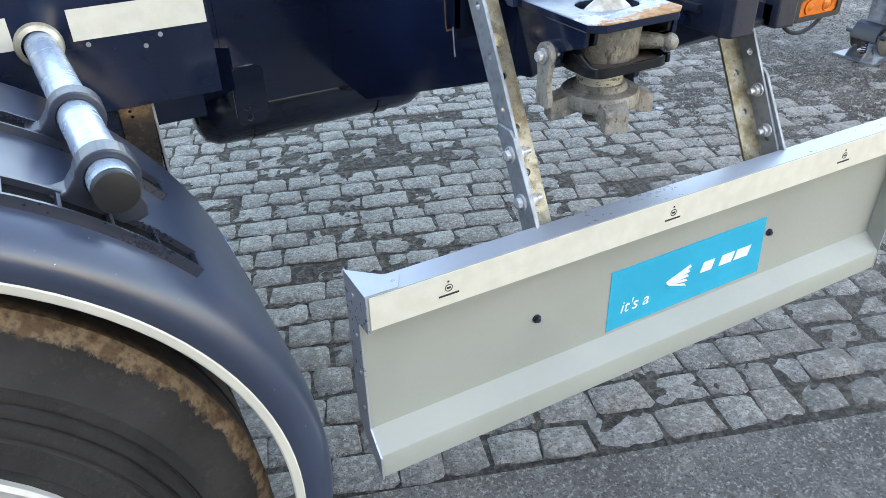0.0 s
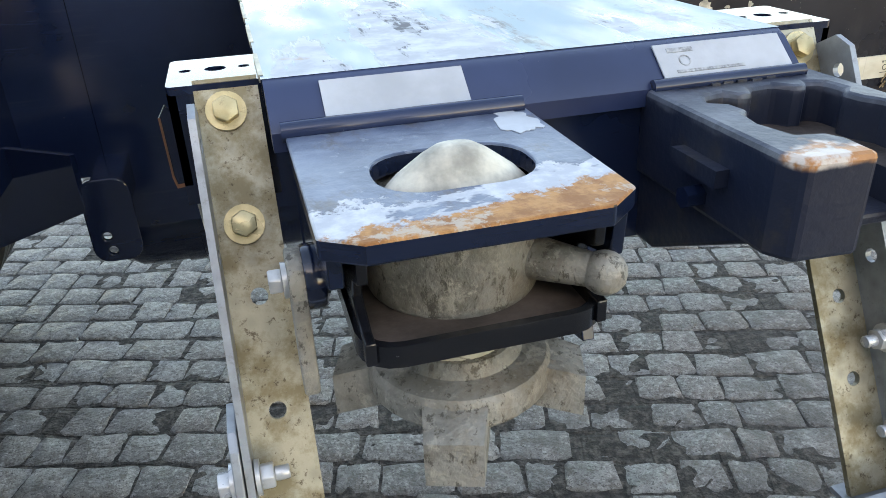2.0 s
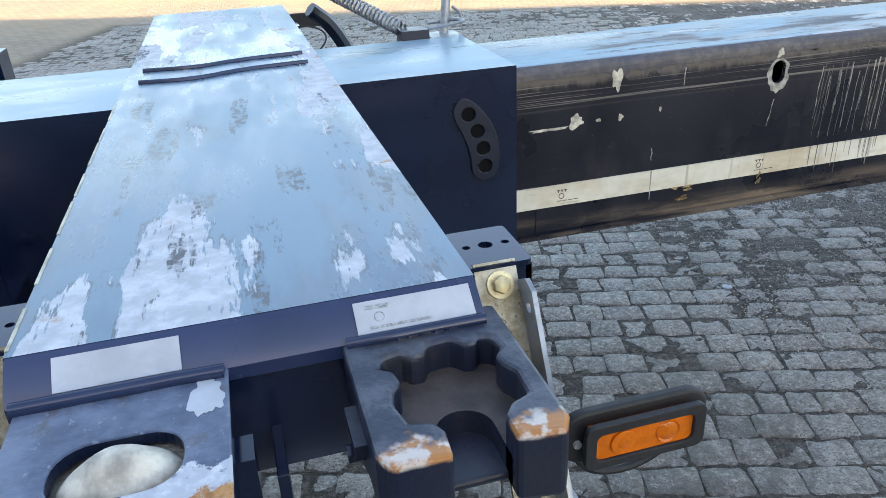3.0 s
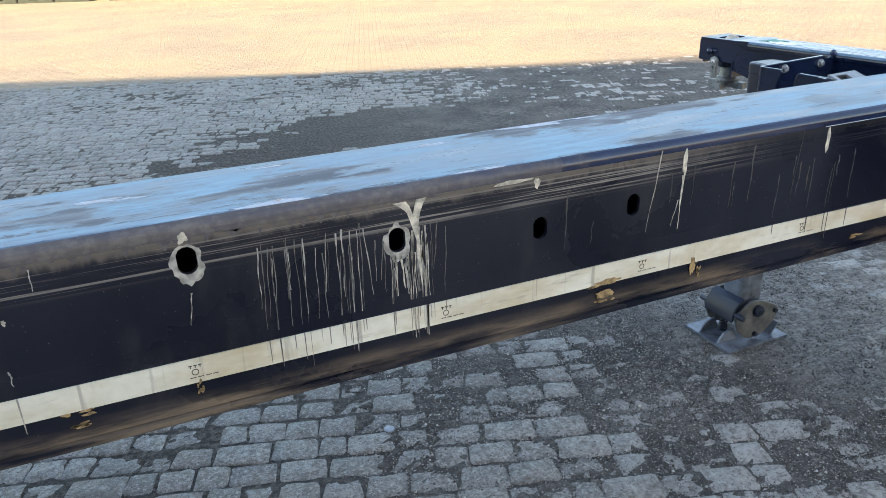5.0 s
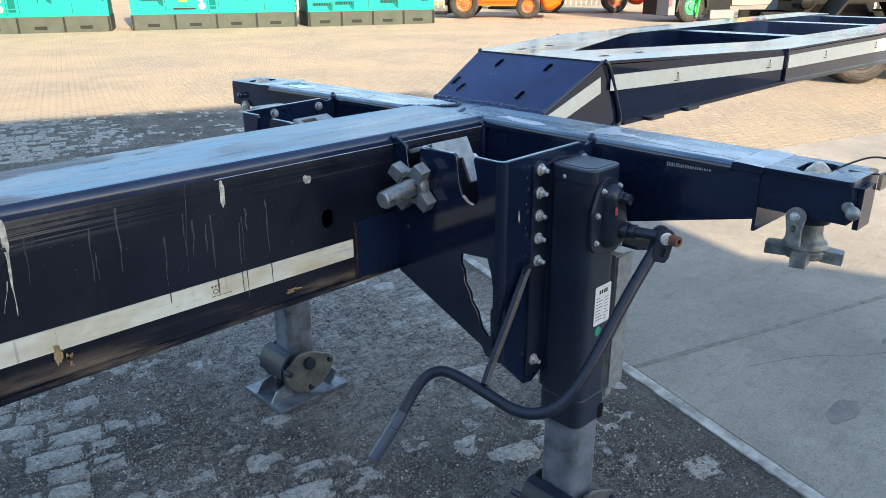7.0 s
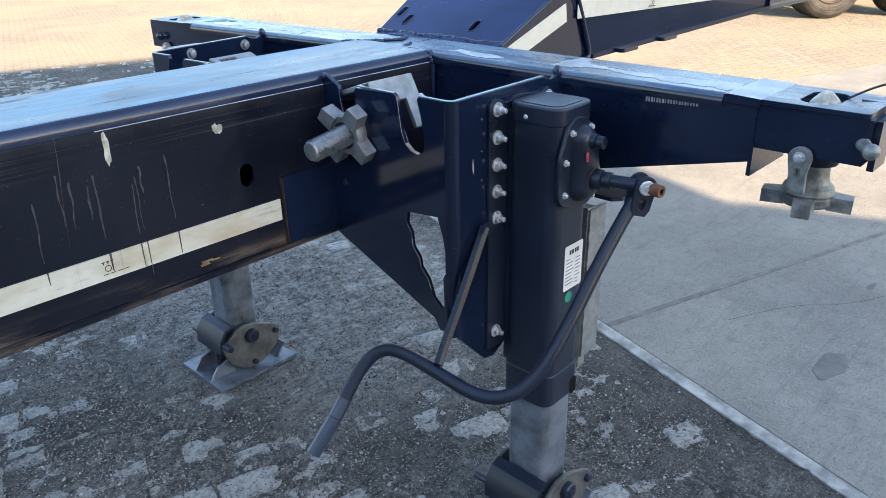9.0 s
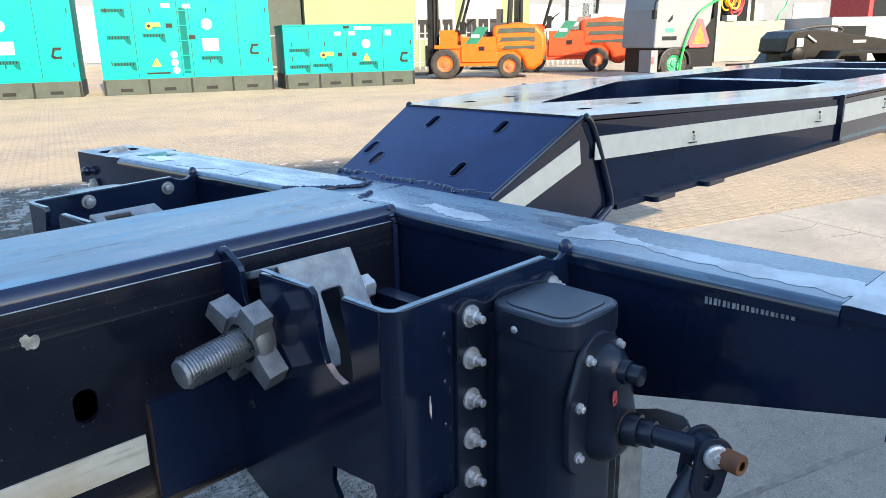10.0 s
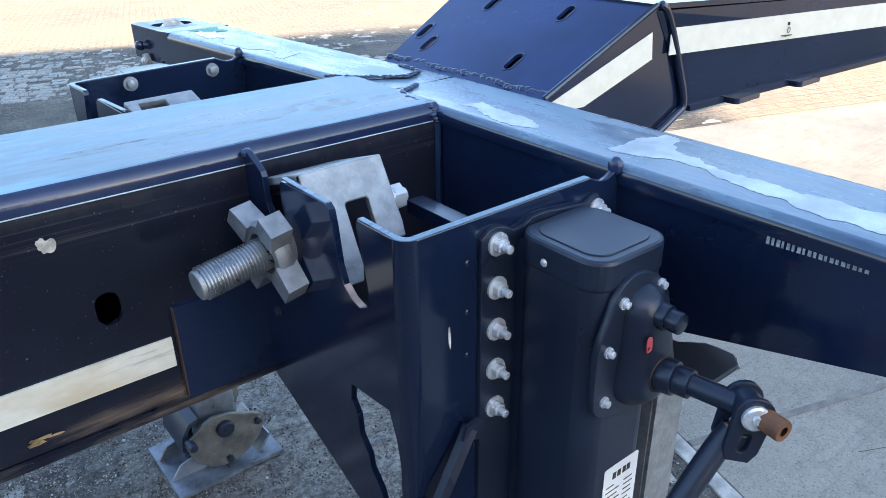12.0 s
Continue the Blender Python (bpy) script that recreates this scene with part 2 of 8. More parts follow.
def ground_mix(t, far):
    """Stone, sand and dirt of the yard; far: also the pattern of setts where they are too small to be told apart."""
    dirt = t.mix(t.ramp(t.noise(2.2, 6, 0.6), 0.35, 0.7), (0.055, 0.050, 0.045), (0.150, 0.136, 0.120))
    dirt = t.mix(t.math("MULTIPLY", t.ramp(t.noise(1.6, 5, 0.6), 0.42, 0.62, 0.15, 0.8), t.ramp(t.noise(24, 8, 0.78), 0.46, 0.60)), dirt, (0.30, 0.275, 0.25))
    dirt = t.mix(t.ramp(t.noise(95, 6, 0.78), 0.56, 0.62, 0, 0.85), dirt, (0.44, 0.41, 0.375))
    dirt = t.mix(t.ramp(t.noise(110, 5, 0.7), 0.55, 0.61, 0, 0.9), dirt, (0.024, 0.020, 0.017))
    gritty = t.ramp(t.math("SUBTRACT", t.axis(0), t.math("MULTIPLY", t.axis(1), 0.35)), 1.0, 3.0)
    dx, dy = t.math("MULTIPLY", t.math("SUBTRACT", t.axis(0), 4.35), 1.35), t.math("MULTIPLY", t.math("SUBTRACT", t.axis(1), 0.95), 1.1)
    near = t.math("ADD", t.math("ADD", t.math("MULTIPLY", dx, dx), t.math("MULTIPLY", dy, dy)), t.math("MULTIPLY", t.noise(3.5, 6, 0.7), 1.4))
    dusty = t.math("MULTIPLY", t.ramp(near, 2.7, 1.0, 0, 0.9), t.math("MULTIPLY", t.ramp(t.noise(55, 7, 0.78), 0.40, 0.56, 0.2, 1.0), t.ramp(t.noise(14, 7, 0.7, (1, 2, 1)), 0.38, 0.58, 0.3, 1.0)))
    dirt = t.mix(dusty, dirt, (0.48, 0.45, 0.41))
    joint = t.mix(t.ramp(t.noise(40, 6, 0.7), 0.42, 0.66), (0.040, 0.034, 0.029), (0.15, 0.128, 0.106))
    dirt = t.mix(gritty, joint, dirt)
    if not far:
        return dirt
    mp = t.n.new("ShaderNodeMapping")
    mp.inputs["Rotation"].default_value = (0, 0, -YARD)
    t.l.new(t.pos, mp.inputs["Vector"])
    jig = t.n.new("ShaderNodeMix")
    jig.data_type = "VECTOR"
    jig.inputs[0].default_value = 0.04
    t.l.new(mp.outputs[0], jig.inputs[4])
    wob = t.n.new("ShaderNodeTexNoise")
    wob.inputs["Scale"].default_value = 5
    t.l.new(mp.outputs[0], wob.inputs["Vector"])
    t.l.new(wob.outputs["Color"], jig.inputs[5])
    br = t.n.new("ShaderNodeTexBrick")
    br.inputs["Scale"].default_value = 1
    br.inputs["Brick Width"].default_value, br.inputs["Row Height"].default_value = 0.17, 0.118
    br.inputs["Mortar Size"].default_value, br.inputs["Mortar Smooth"].default_value = 0.012, 0.6
    br.inputs["Color1"].default_value, br.inputs["Color2"].default_value = (0.27, 0.245, 0.205, 1), (0.36, 0.325, 0.27, 1)
    br.inputs["Mortar"].default_value = (0.17, 0.15, 0.125, 1)
    t.l.new(jig.outputs[1], br.inputs["Vector"])
    pale = t.mix(t.ramp(t.noise(0.5, 5, 0.6), 0.36, 0.64, 0.30, 0.75), br.outputs["Color"], (0.46, 0.362, 0.243))
    t.bump(t.math("SUBTRACT", t.math("ADD", t.math("ADD", t.noise(60, 6, 0.7), t.noise(150, 3)), t.math("MULTIPLY", t.noise(20, 5, 0.65), 2.0)), t.math("MULTIPLY", br.outputs["Fac"], 0.8)), 1.0, 0.016)
    turned = t.n.new("ShaderNodeSeparateXYZ")
    t.l.new(mp.outputs[0], turned.inputs[0])
    off_u = t.math("ABSOLUTE", t.math("SUBTRACT", turned.outputs[0], 1.5))
    off_v = t.math("ABSOLUTE", t.math("SUBTRACT", turned.outputs[1], 3.5))
    off = t.math("MAXIMUM", t.math("MULTIPLY", off_u, 1 / 6.0), t.math("MULTIPLY", off_v, 1 / 5.9))
    return t.mix(t.ramp(off, 0.94, 1.02), dirt, pale)


def ground_material():
    t = Tree("yard_ground")
    return t.done(ground_mix(t, True), 0.8, 0.0, 0.4)


def sett_material(island):
    t = Tree("sett_stone_joined" if island else "sett_stone")
    r = t.random(island)
    c = t.mix(r, (0.165, 0.152, 0.138), (0.310, 0.292, 0.268))
    c = t.mix(t.ramp(t.noise(17, 7, 0.72), 0.40, 0.62, 0, 0.6), c, (0.10, 0.092, 0.086))
    c = t.mix(t.ramp(t.math("FRACT", t.math("MULTIPLY", r, 17.3)), 0.7, 1.0, 0, 0.5), c, (0.22, 0.18, 0.155))
    c = t.mix(t.ramp(t.noise(60, 7, 0.78), 0.46, 0.62, 0, 0.8), c, (0.45, 0.43, 0.395))
    c = t.mix(t.ramp(t.noise(105, 6, 0.78), 0.53, 0.60, 0, 0.9), c, (0.055, 0.048, 0.042))
    dirt = t.math("MULTIPLY", t.ramp(t.noise(1.0, 5, 0.6), 0.46, 0.64), t.ramp(t.noise(16, 7, 0.7), 0.36, 0.60))
    c = t.mix(t.math("MULTIPLY", dirt, 0.75), c, (0.085, 0.075, 0.066))
    c = t.mix(t.ramp(t.noise(34, 8, 0.78), 0.50, 0.62, 0, 0.7), c, (0.12, 0.098, 0.082))
    trodden = t.ramp(t.math("SUBTRACT", t.axis(0), t.math("MULTIPLY", t.axis(1), 0.35)), 2.3, 3.5, 0, 0.65)
    c = t.mix(t.math("MULTIPLY", trodden, t.ramp(t.noise(42, 7, 0.75), 0.40, 0.56)), c, (0.50, 0.475, 0.44))
    chisel = t.noise(26, 4, 0.6)
    t.bump(t.math("ADD", t.math("MULTIPLY", chisel, 1.2), t.math("ADD", t.math("MULTIPLY", t.noise(80, 5, 0.7), 0.7), t.math("MULTIPLY", t.noise(260, 3), 0.3))), 1.0, 0.011)
    return t.done(c, t.ramp(t.noise(30, 4), 0.3, 0.7, 0.40, 0.66), 0.0, 0.55)


def concrete_material():
    t = Tree("concrete")
    c = t.mix(t.ramp(t.noise(1.3, 6, 0.6), 0.3, 0.7), (0.235, 0.218, 0.19), (0.335, 0.31, 0.265))
    c = t.mix(t.ramp(t.noise(14, 8, 0.78), 0.46, 0.72, 0, 0.45), c, (0.135, 0.125, 0.112))
    c = t.mix(t.ramp(t.noise(40, 5, 0.6, (1, 0.15, 1)), 0.6, 0.75, 0, 0.35), c, (0.40, 0.375, 0.335))
    c = t.mix(t.ramp(t.noise(5, 7, 0.75), 0.46, 0.72, 0, 0.40), c, (0.17, 0.155, 0.135))
    c = t.mix(t.ramp(t.noise(150, 5, 0.75), 0.54, 0.62, 0, 0.7), c, (0.09, 0.082, 0.072))
    c = t.mix(t.ramp(t.noise(130, 5, 0.75, (1, 1.3, 1)), 0.56, 0.64, 0, 0.6), c, (0.47, 0.445, 0.40))
    c = t.mix(t.ramp(t.noise(30, 8, 0.6, (0.06, 1, 1)), 0.56, 0.66, 0, 0.25), c, (0.14, 0.13, 0.12))
    t.bump(t.noise(120, 4), 0.4, 0.003)
    return t.done(c, 0.75, 0.0, 0.4)


def lane_material():
    """Old grey-brown slab: grit, oil spots and pale dust."""
    t = Tree("dusty_grey_lane")
    c = t.mix(t.ramp(t.noise(3.5, 6, 0.65), 0.3, 0.7), (0.080, 0.074, 0.068), (0.150, 0.138, 0.125))
    c = t.mix(t.ramp(t.noise(11, 8, 0.75), 0.50, 0.64, 0, 0.6), c, (0.24, 0.225, 0.20))
    c = t.mix(t.ramp(t.noise(95, 6, 0.78), 0.53, 0.60, 0, 0.8), c, (0.33, 0.31, 0.28))
    c = t.mix(t.ramp(t.noise(120, 6, 0.75), 0.53, 0.60, 0, 0.85), c, (0.035, 0.031, 0.028))
    t.bump(t.math("ADD", t.noise(90, 6, 0.75), t.noise(20, 4)), 0.7, 0.005)
    return t.done(c, 0.8, 0.0, 0.4)


def tyre_material():
    t = Tree("tyre_rubber")
    c = t.mix(t.ramp(t.noise(8, 4), 0.3, 0.7), (0.013, 0.012, 0.012), (0.030, 0.028, 0.027))
    return_dust = t.ramp(t.noise(18, 6, 0.7), 0.5, 0.8, 0, 0.35)
    c = t.mix(return_dust, c, (0.16, 0.125, 0.09))
    t.bump(t.noise(90, 3), 0.2, 0.002)
    return t.done(c, 0.72, 0.0, 0.4)


PAINT = navy_paint("navy_chassis_paint")
PAINT_MATT = navy_paint("black_leg_paint", (0.0115, 0.0175, 0.033), 0.34, 0.03, 0.45)
LEG_STEEL = plain("dull_blue_grey_leg_steel", (0.135, 0.155, 0.19), 0.34, 0.15, 0.45, 16, 140, 0.3, 0.7, dust=0.12)
# Upward faces bluer than PAINT: the sky's sheen is put into the colour.
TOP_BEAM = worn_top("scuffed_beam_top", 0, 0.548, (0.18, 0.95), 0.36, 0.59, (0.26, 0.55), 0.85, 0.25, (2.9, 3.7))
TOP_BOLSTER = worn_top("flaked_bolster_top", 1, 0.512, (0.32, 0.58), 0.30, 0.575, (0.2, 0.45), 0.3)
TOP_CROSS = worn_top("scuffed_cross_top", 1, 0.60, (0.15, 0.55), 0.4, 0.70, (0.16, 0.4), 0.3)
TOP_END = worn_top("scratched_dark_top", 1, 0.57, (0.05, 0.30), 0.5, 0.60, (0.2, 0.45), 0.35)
TOP_CLEAN = worn_top("sky_tinted_navy_top", 0, 0.76, (0.25, 0.5), 0.25, 0.72, (0.2, 0.4), 0.2, 0.35)
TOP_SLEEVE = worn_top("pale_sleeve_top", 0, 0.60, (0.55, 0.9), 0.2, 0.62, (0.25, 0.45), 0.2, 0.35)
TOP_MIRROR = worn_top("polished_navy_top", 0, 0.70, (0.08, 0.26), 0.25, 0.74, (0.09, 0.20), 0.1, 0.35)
SIDE = stained_side("stained_beam_side")
EDGE = rolled_edge("rubbed_beam_corner")
LOCKPLATE = edge_rust("lock_plate_paint", -1.246)
HOOK = cast_rust("cast_hook_paint")
STRIP_DIRTY = strip_white("dirty_reflective_strip", 0.75)
STRIP = strip_white("reflective_strip", 0.02)
FAINT = plain("faint_stamped_marks", (0.34, 0.35, 0.36), 0.6, 0, 0.4, 300)
STICKER = plain("weathered_white_sticker", (0.46, 0.48, 0.51), 0.4, 0, 0.12, 25)
LABEL = plain("white_label", (0.72, 0.72, 0.72), 0.45, 0, 0.05)
# Near-black stand-in for the shade inside holes and slots.
BLACK = plain("dark_hole", (0.006, 0.006, 0.007), 0.9, spec=0.1)
INK = plain("black_ink", (0.02, 0.02, 0.02), 0.6)
GALV = zinc("galvanised_steel", (0.33, 0.355, 0.385), 0.38, 0.25)
ZINC_Y = zinc("yellowed_zinc_steel", (0.46, 0.42, 0.32), 0.5, 0.85)
THREAD = plain("oiled_thread_steel", (0.36, 0.37, 0.38), 0.30, 0.85, 0.06, 40, 200, 0.0)
BOLT_Y = zinc("yellow_zinc_bolt", (0.62, 0.52, 0.30), 0.32, 0.3)
BOLT_W = zinc("bright_zinc_bolt", (0.62, 0.63, 0.64), 0.28, 0.15)
def cast_steel(name):
    """Rough grey casting: pits, pale lime specks and brown stains."""
    t = Tree(name)
    c = t.mix(t.ramp(t.noise(22, 6, 0.65), 0.35, 0.65), (0.175, 0.165, 0.14), (0.34, 0.32, 0.28))
    c = t.mix(t.ramp(t.noise(60, 7, 0.75), 0.52, 0.62, 0, 0.8), c, (0.40, 0.37, 0.31))
    c = t.mix(t.ramp(t.noise(130, 6, 0.75, (1, 1, 0.5)), 0.54, 0.62, 0, 0.85), c, (0.08, 0.07, 0.056))
    c = t.mix(t.ramp(t.noise(12, 6, 0.7, (1, 1, 0.4)), 0.52, 0.68, 0, 0.5), c, (0.17, 0.12, 0.07))
    t.bump(t.math("ADD", t.noise(120, 4), t.noise(260, 3)), 0.7, 0.002)
    return t.done(c, 0.6, 0.15, 0.45)


def spindle_steel(name):
    """Turned steel under a pale lime crust, with rows of dark pits."""
    t = Tree(name)
    c = t.mix(t.ramp(t.noise(26, 6, 0.65), 0.35, 0.65), (0.36, 0.33, 0.24), (0.56, 0.53, 0.43))
    c = t.mix(t.ramp(t.noise(70, 6, 0.75, (1, 1, 2.5)), 0.54, 0.60, 0, 0.9), c, (0.075, 0.066, 0.045))
    t.bump(t.noise(120, 4), 0.5, 0.002)
    return t.done(c, 0.6, 0.1, 0.45)


CASTING = cast_steel("grey_cast_steel")
CASTING_NEW = plain("galvanised_casting", (0.275, 0.285, 0.29), 0.42, 0.4, 0.22, 40, 170, 0.5)
CASTING_MID = plain("weathered_galvanised_casting", (0.22, 0.23, 0.225), 0.5, 0.35, 0.45, 34, 150, 0.6, dust=0.15)
RUBBED = plain("rubbed_pink_metal", (0.42, 0.27, 0.21), 0.4, 0.4, 0.3, 60)
PRIMER = plain("bare_grey_primer", (0.42, 0.46, 0.49), 0.4, 0.1, 0.3, 14)
CONE = plain("worn_lock_cone", (0.52, 0.48, 0.40), 0.6, 0.1, 0.45, 38, 140, 0.5)
PANEL = plain("grey_panel_paint", (0.355, 0.37, 0.325), 0.40, 0.0, 0.05, 5, 90, 0.08, dust=0.06)
PANEL_EDGE = plain("silver_panel_edge", (0.46, 0.49, 0.53), 0.32, 0.5, 0.08, 5, 90, 0.08)
CYAN = plain("cyan_sticker", (0.0, 0.40, 0.60), 0.45, 0, 0.05, spec=0.15)
WHITE = plain("white_print", (0.8, 0.8, 0.8), 0.4, 0, 0.03)
def guard_plastic(name):
    """Clean blue-black plastic with a satin sheen and a few pale specks."""
    t = Tree(name)
    c = t.mix(t.ramp(t.noise(5, 4), 0.3, 0.7), (0.030, 0.042, 0.075), (0.038, 0.052, 0.090))
    c = t.mix(t.ramp(t.noise(170, 2), 0.775, 0.80, 0, 0.8), c, (0.5, 0.48, 0.46))
    t.bump(t.noise(300, 2), 0.05, 0.001)
    return t.done(c, t.ramp(t.noise(3, 3), 0.3, 0.7, 0.30, 0.36), 0.0, 1.0)


PLASTIC = guard_plastic("black_plastic")
RUBBER = plain("black_rubber", (0.016, 0.016, 0.017), 0.6, 0, 0.25)
CLAMP = plain("satin_black_plastic", (0.024, 0.031, 0.050), 0.36, 0, 0.15, 20, 220, 0.08, 0.8)
TYRE = tyre_material()
RIM = plain("silver_wheel_rim", (0.5, 0.5, 0.5), 0.35, 0.7, 0.15)
AMBER = plain("amber_lens", (0.68, 0.15, 0.006), 0.18, 0, 0.12, 60, 300, 0.4)
RED = plain("red_paint_mark", (0.46, 0.06, 0.075), 0.5)
LIME_RUN = plain("lime_run", (0.34, 0.325, 0.29), 0.8, 0, 0.4, 60, 160, 0.4)
DRY_RUN = plain("faint_dry_run", (0.052, 0.052, 0.054), 0.7, 0, 0.4, 60, 160, 0.3)
CHIP = plain("chalky_chip", (0.50, 0.46, 0.38), 0.75, 0, 0.45, 50, 160, 0.6)
OCHRE = plain("ochre_scrape", (0.30, 0.20, 0.095), 0.7, 0, 0.6, 60, 160, 0.6)
WELD = navy_paint("navy_weld_bead", (0.016, 0.027, 0.066), 0.18, 0.15, 0.5)
DARK_RUST = plain("dark_rust", (0.035, 0.02, 0.015), 0.8, 0, 0.4, 60)
RUSTY = plain("rusty_steel", (0.20, 0.09, 0.045), 0.75, 0.2, 0.4, 30)
GROUND = ground_material()
SETT, SETT_FAR = sett_material(False), sett_material(True)
CONCRETE = concrete_material()
KERB = plain("pale_slab_edge", (0.37, 0.355, 0.33), 0.75, 0, 0.5, 12, 120, 0.3, dust=0.3)


# ---- shapes ----
def bm_new():
    return bmesh.new()


def bevelled(bm, width, segments=2, angle=30):
    edges = [e for e in bm.edges if len(e.link_faces) == 2 and e.calc_face_angle(0) > radians(angle)]
    bmesh.ops.bevel(bm, geom=edges, offset=width, segments=segments, profile=0.5, affect="EDGES", clamp_overlap=True)
    return bm


def flat_marked(b):
    """Marks the wide faces beside narrow ones, which stay flat between their rounded edges."""
    lay = b.faces.layers.int.new("flat")
    area = {f: f.calc_area() for f in b.faces}
    for f in b.faces:
        beside = [area[g] for e in f.edges if e.calc_face_angle(0) < 0.7 for g in e.link_faces if g is not f]
        if beside and area[f] > 8 * min(beside):
            f[lay] = 1


def box(x0, x1, y0, y1, z0, z1, bevel=0.0, segments=2, bm=None):
    b = bm_new()
    v = [b.verts.new(p) for p in ((x0, y0, z0), (x1, y0, z0), (x1, y1, z0), (x0, y1, z0), (x0, y0, z1), (x1, y0, z1), (x1, y1, z1), (x0, y1, z1))]
    for f in ((3, 2, 1, 0), (4, 5, 6, 7), (0, 1, 5, 4), (1, 2, 6, 5), (2, 3, 7, 6), (3, 0, 4, 7)):
        b.faces.new([v[i] for i in f])
    if bevel:
        bevelled(b, bevel, segments)
        flat_marked(b)
    return joined(bm, b)


def joined(bm, b, m=None):
    """Adds the bmesh b, moved by m, to bm (or gives it back alone)."""
    if m is not None:
        b.transform(m)
        if m.to_3x3().determinant() < 0:
            bmesh.ops.reverse_faces(b, faces=b.faces[:])
    if bm is None:
        return b
    tmp = bpy.data.meshes.new("tmp")
    b.to_mesh(tmp)
    b.free()
    bm.from_mesh(tmp)
    bpy.data.meshes.remove(tmp)
    return bm


def rod(p0, p1, r0, r1=None, n=20, bevel=0.0, bm=None):
    p0, p1 = Vector(p0), Vector(p1)
    b = bm_new()
    bmesh.ops.create_cone(b, cap_ends=True, segments=n, radius1=r0, radius2=r0 if r1 is None else r1, depth=(p1 - p0).length)
    if bevel:
        bevelled(b, bevel, 2, 50)
    turn = (p1 - p0).to_track_quat("Z", "Y").to_matrix().to_4x4()
    return joined(bm, b, Matrix.Translation((p0 + p1) / 2) @ turn)


def ball(p, r, bm=None, squash=(1, 1, 1), n=16):
    b = bm_new()
    bmesh.ops.create_uvsphere(b, u_segments=n, v_segments=n // 2 + 2, radius=r)
    return joined(bm, b, Matrix.Translation(p) @ Matrix.Diagonal((*squash, 1)))


# frames that lay a flat outline (a, b) into the world, thickness along the third axis
def on_x(x):
    return Matrix(((0, 0, 1, x), (1, 0, 0, 0), (0, 1, 0, 0), (0, 0, 0, 1)))


def on_y(y):
    return Matrix(((1, 0, 0, 0), (0, 0, -1, y), (0, 1, 0, 0), (0, 0, 0, 1)))


def on_z(z):
    return Matrix.Translation((0, 0, z))


def circle(cx, cy, r, n=16, ry=None, a0=0.0):
    return [(cx + r * math.cos(a0 + 2 * math.pi * i / n), cy + (ry or r) * math.sin(a0 + 2 * math.pi * i / n)) for i in range(n)]


def stadium(cx, cy, w, h, n=6):
    """A slot w wide and h high with round ends along the longer side."""
    r = min(w, h) / 2
    d = abs(w - h) / 2
    pts = []
    for k in range(2 * n):
        a = math.pi * (k + 0.5) / n
        ox, oy = (d if math.cos(a) > 0 else -d, 0) if w > h else (0, d if math.sin(a) > 0 else -d)
        pts.append((cx + ox + r * math.cos(a), cy + oy + r * math.sin(a)))
    return pts


def rounded(x0, x1, y0, y1, r, n=4):
    pts = []
    for cx, cy, a in ((x1 - r, y1 - r, 0), (x0 + r, y1 - r, 90), (x0 + r, y0 + r, 180), (x1 - r, y0 + r, 270)):
        pts += [(cx + r * math.cos(radians(a + 90 * k / n)), cy + r * math.sin(radians(a + 90 * k / n))) for k in range(n + 1)]
    return pts


def plate(m, outline, thick, holes=(), bevel=0.0, bm=None):
    """A sheet with the given outline and holes, in the frame m, grown by thick along the frame's third axis."""
    b = bm_new()
    for loop in (outline, *holes):
        v = [b.verts.new((x, y, 0)) for x, y in loop]
        for i in range(len(v)):
            b.edges.new((v[i - 1], v[i]))
    bmesh.ops.triangle_fill(b, use_beauty=True, use_dissolve=False, edges=b.edges[:])
    for f in b.faces:
        if f.normal.z > 0:
            f.normal_flip()
    got = bmesh.ops.extrude_face_region(b, geom=b.faces[:])
    bmesh.ops.translate(b, vec=(0, 0, thick), verts=[g for g in got["geom"] if isinstance(g, bmesh.types.BMVert)])
    bmesh.ops.recalc_face_normals(b, faces=b.faces[:])
    if bevel:
        bmesh.ops.dissolve_limit(b, angle_limit=radians(1), verts=b.verts[:], edges=b.edges[:])
        bevelled(b, bevel, 2, 40)
    flat_marked(b)
    return joined(bm, b, m)


def sweep(points, radius, n=10, smooth=3, bm=None):
    """A round bar along a smoothed line of points."""
    pts = [Vector(p) for p in points]
    for _ in range(smooth):
        nxt = [pts[0]]
        for a, c in zip(pts, pts[1:]):
            nxt += [a.lerp(c, 0.25), a.lerp(c, 0.75)]
        pts = nxt + [pts[-1]]
    b = bm_new()
    rings, up = [], None
    for i, p in enumerate(pts):
        d = (pts[min(i + 1, len(pts) - 1)] - pts[max(i - 1, 0)]).normalized()
        side = d.orthogonal().normalized() if up is None else (up - d * up.dot(d)).normalized()
        up = side
        other = d.cross(side)
        rings.append([b.verts.new(p + radius * (math.cos(2 * math.pi * k / n) * side + math.sin(2 * math.pi * k / n) * other)) for k in range(n)])
    for r0, r1 in zip(rings, rings[1:]):
        for k in range(n):
            b.faces.new((r0[k - 1], r0[k], r1[k], r1[k - 1]))
    b.faces.new(rings[0])
    b.faces.new(rings[-1][::-1])
    bmesh.ops.recalc_face_normals(b, faces=b.faces[:])
    return joined(bm, b)


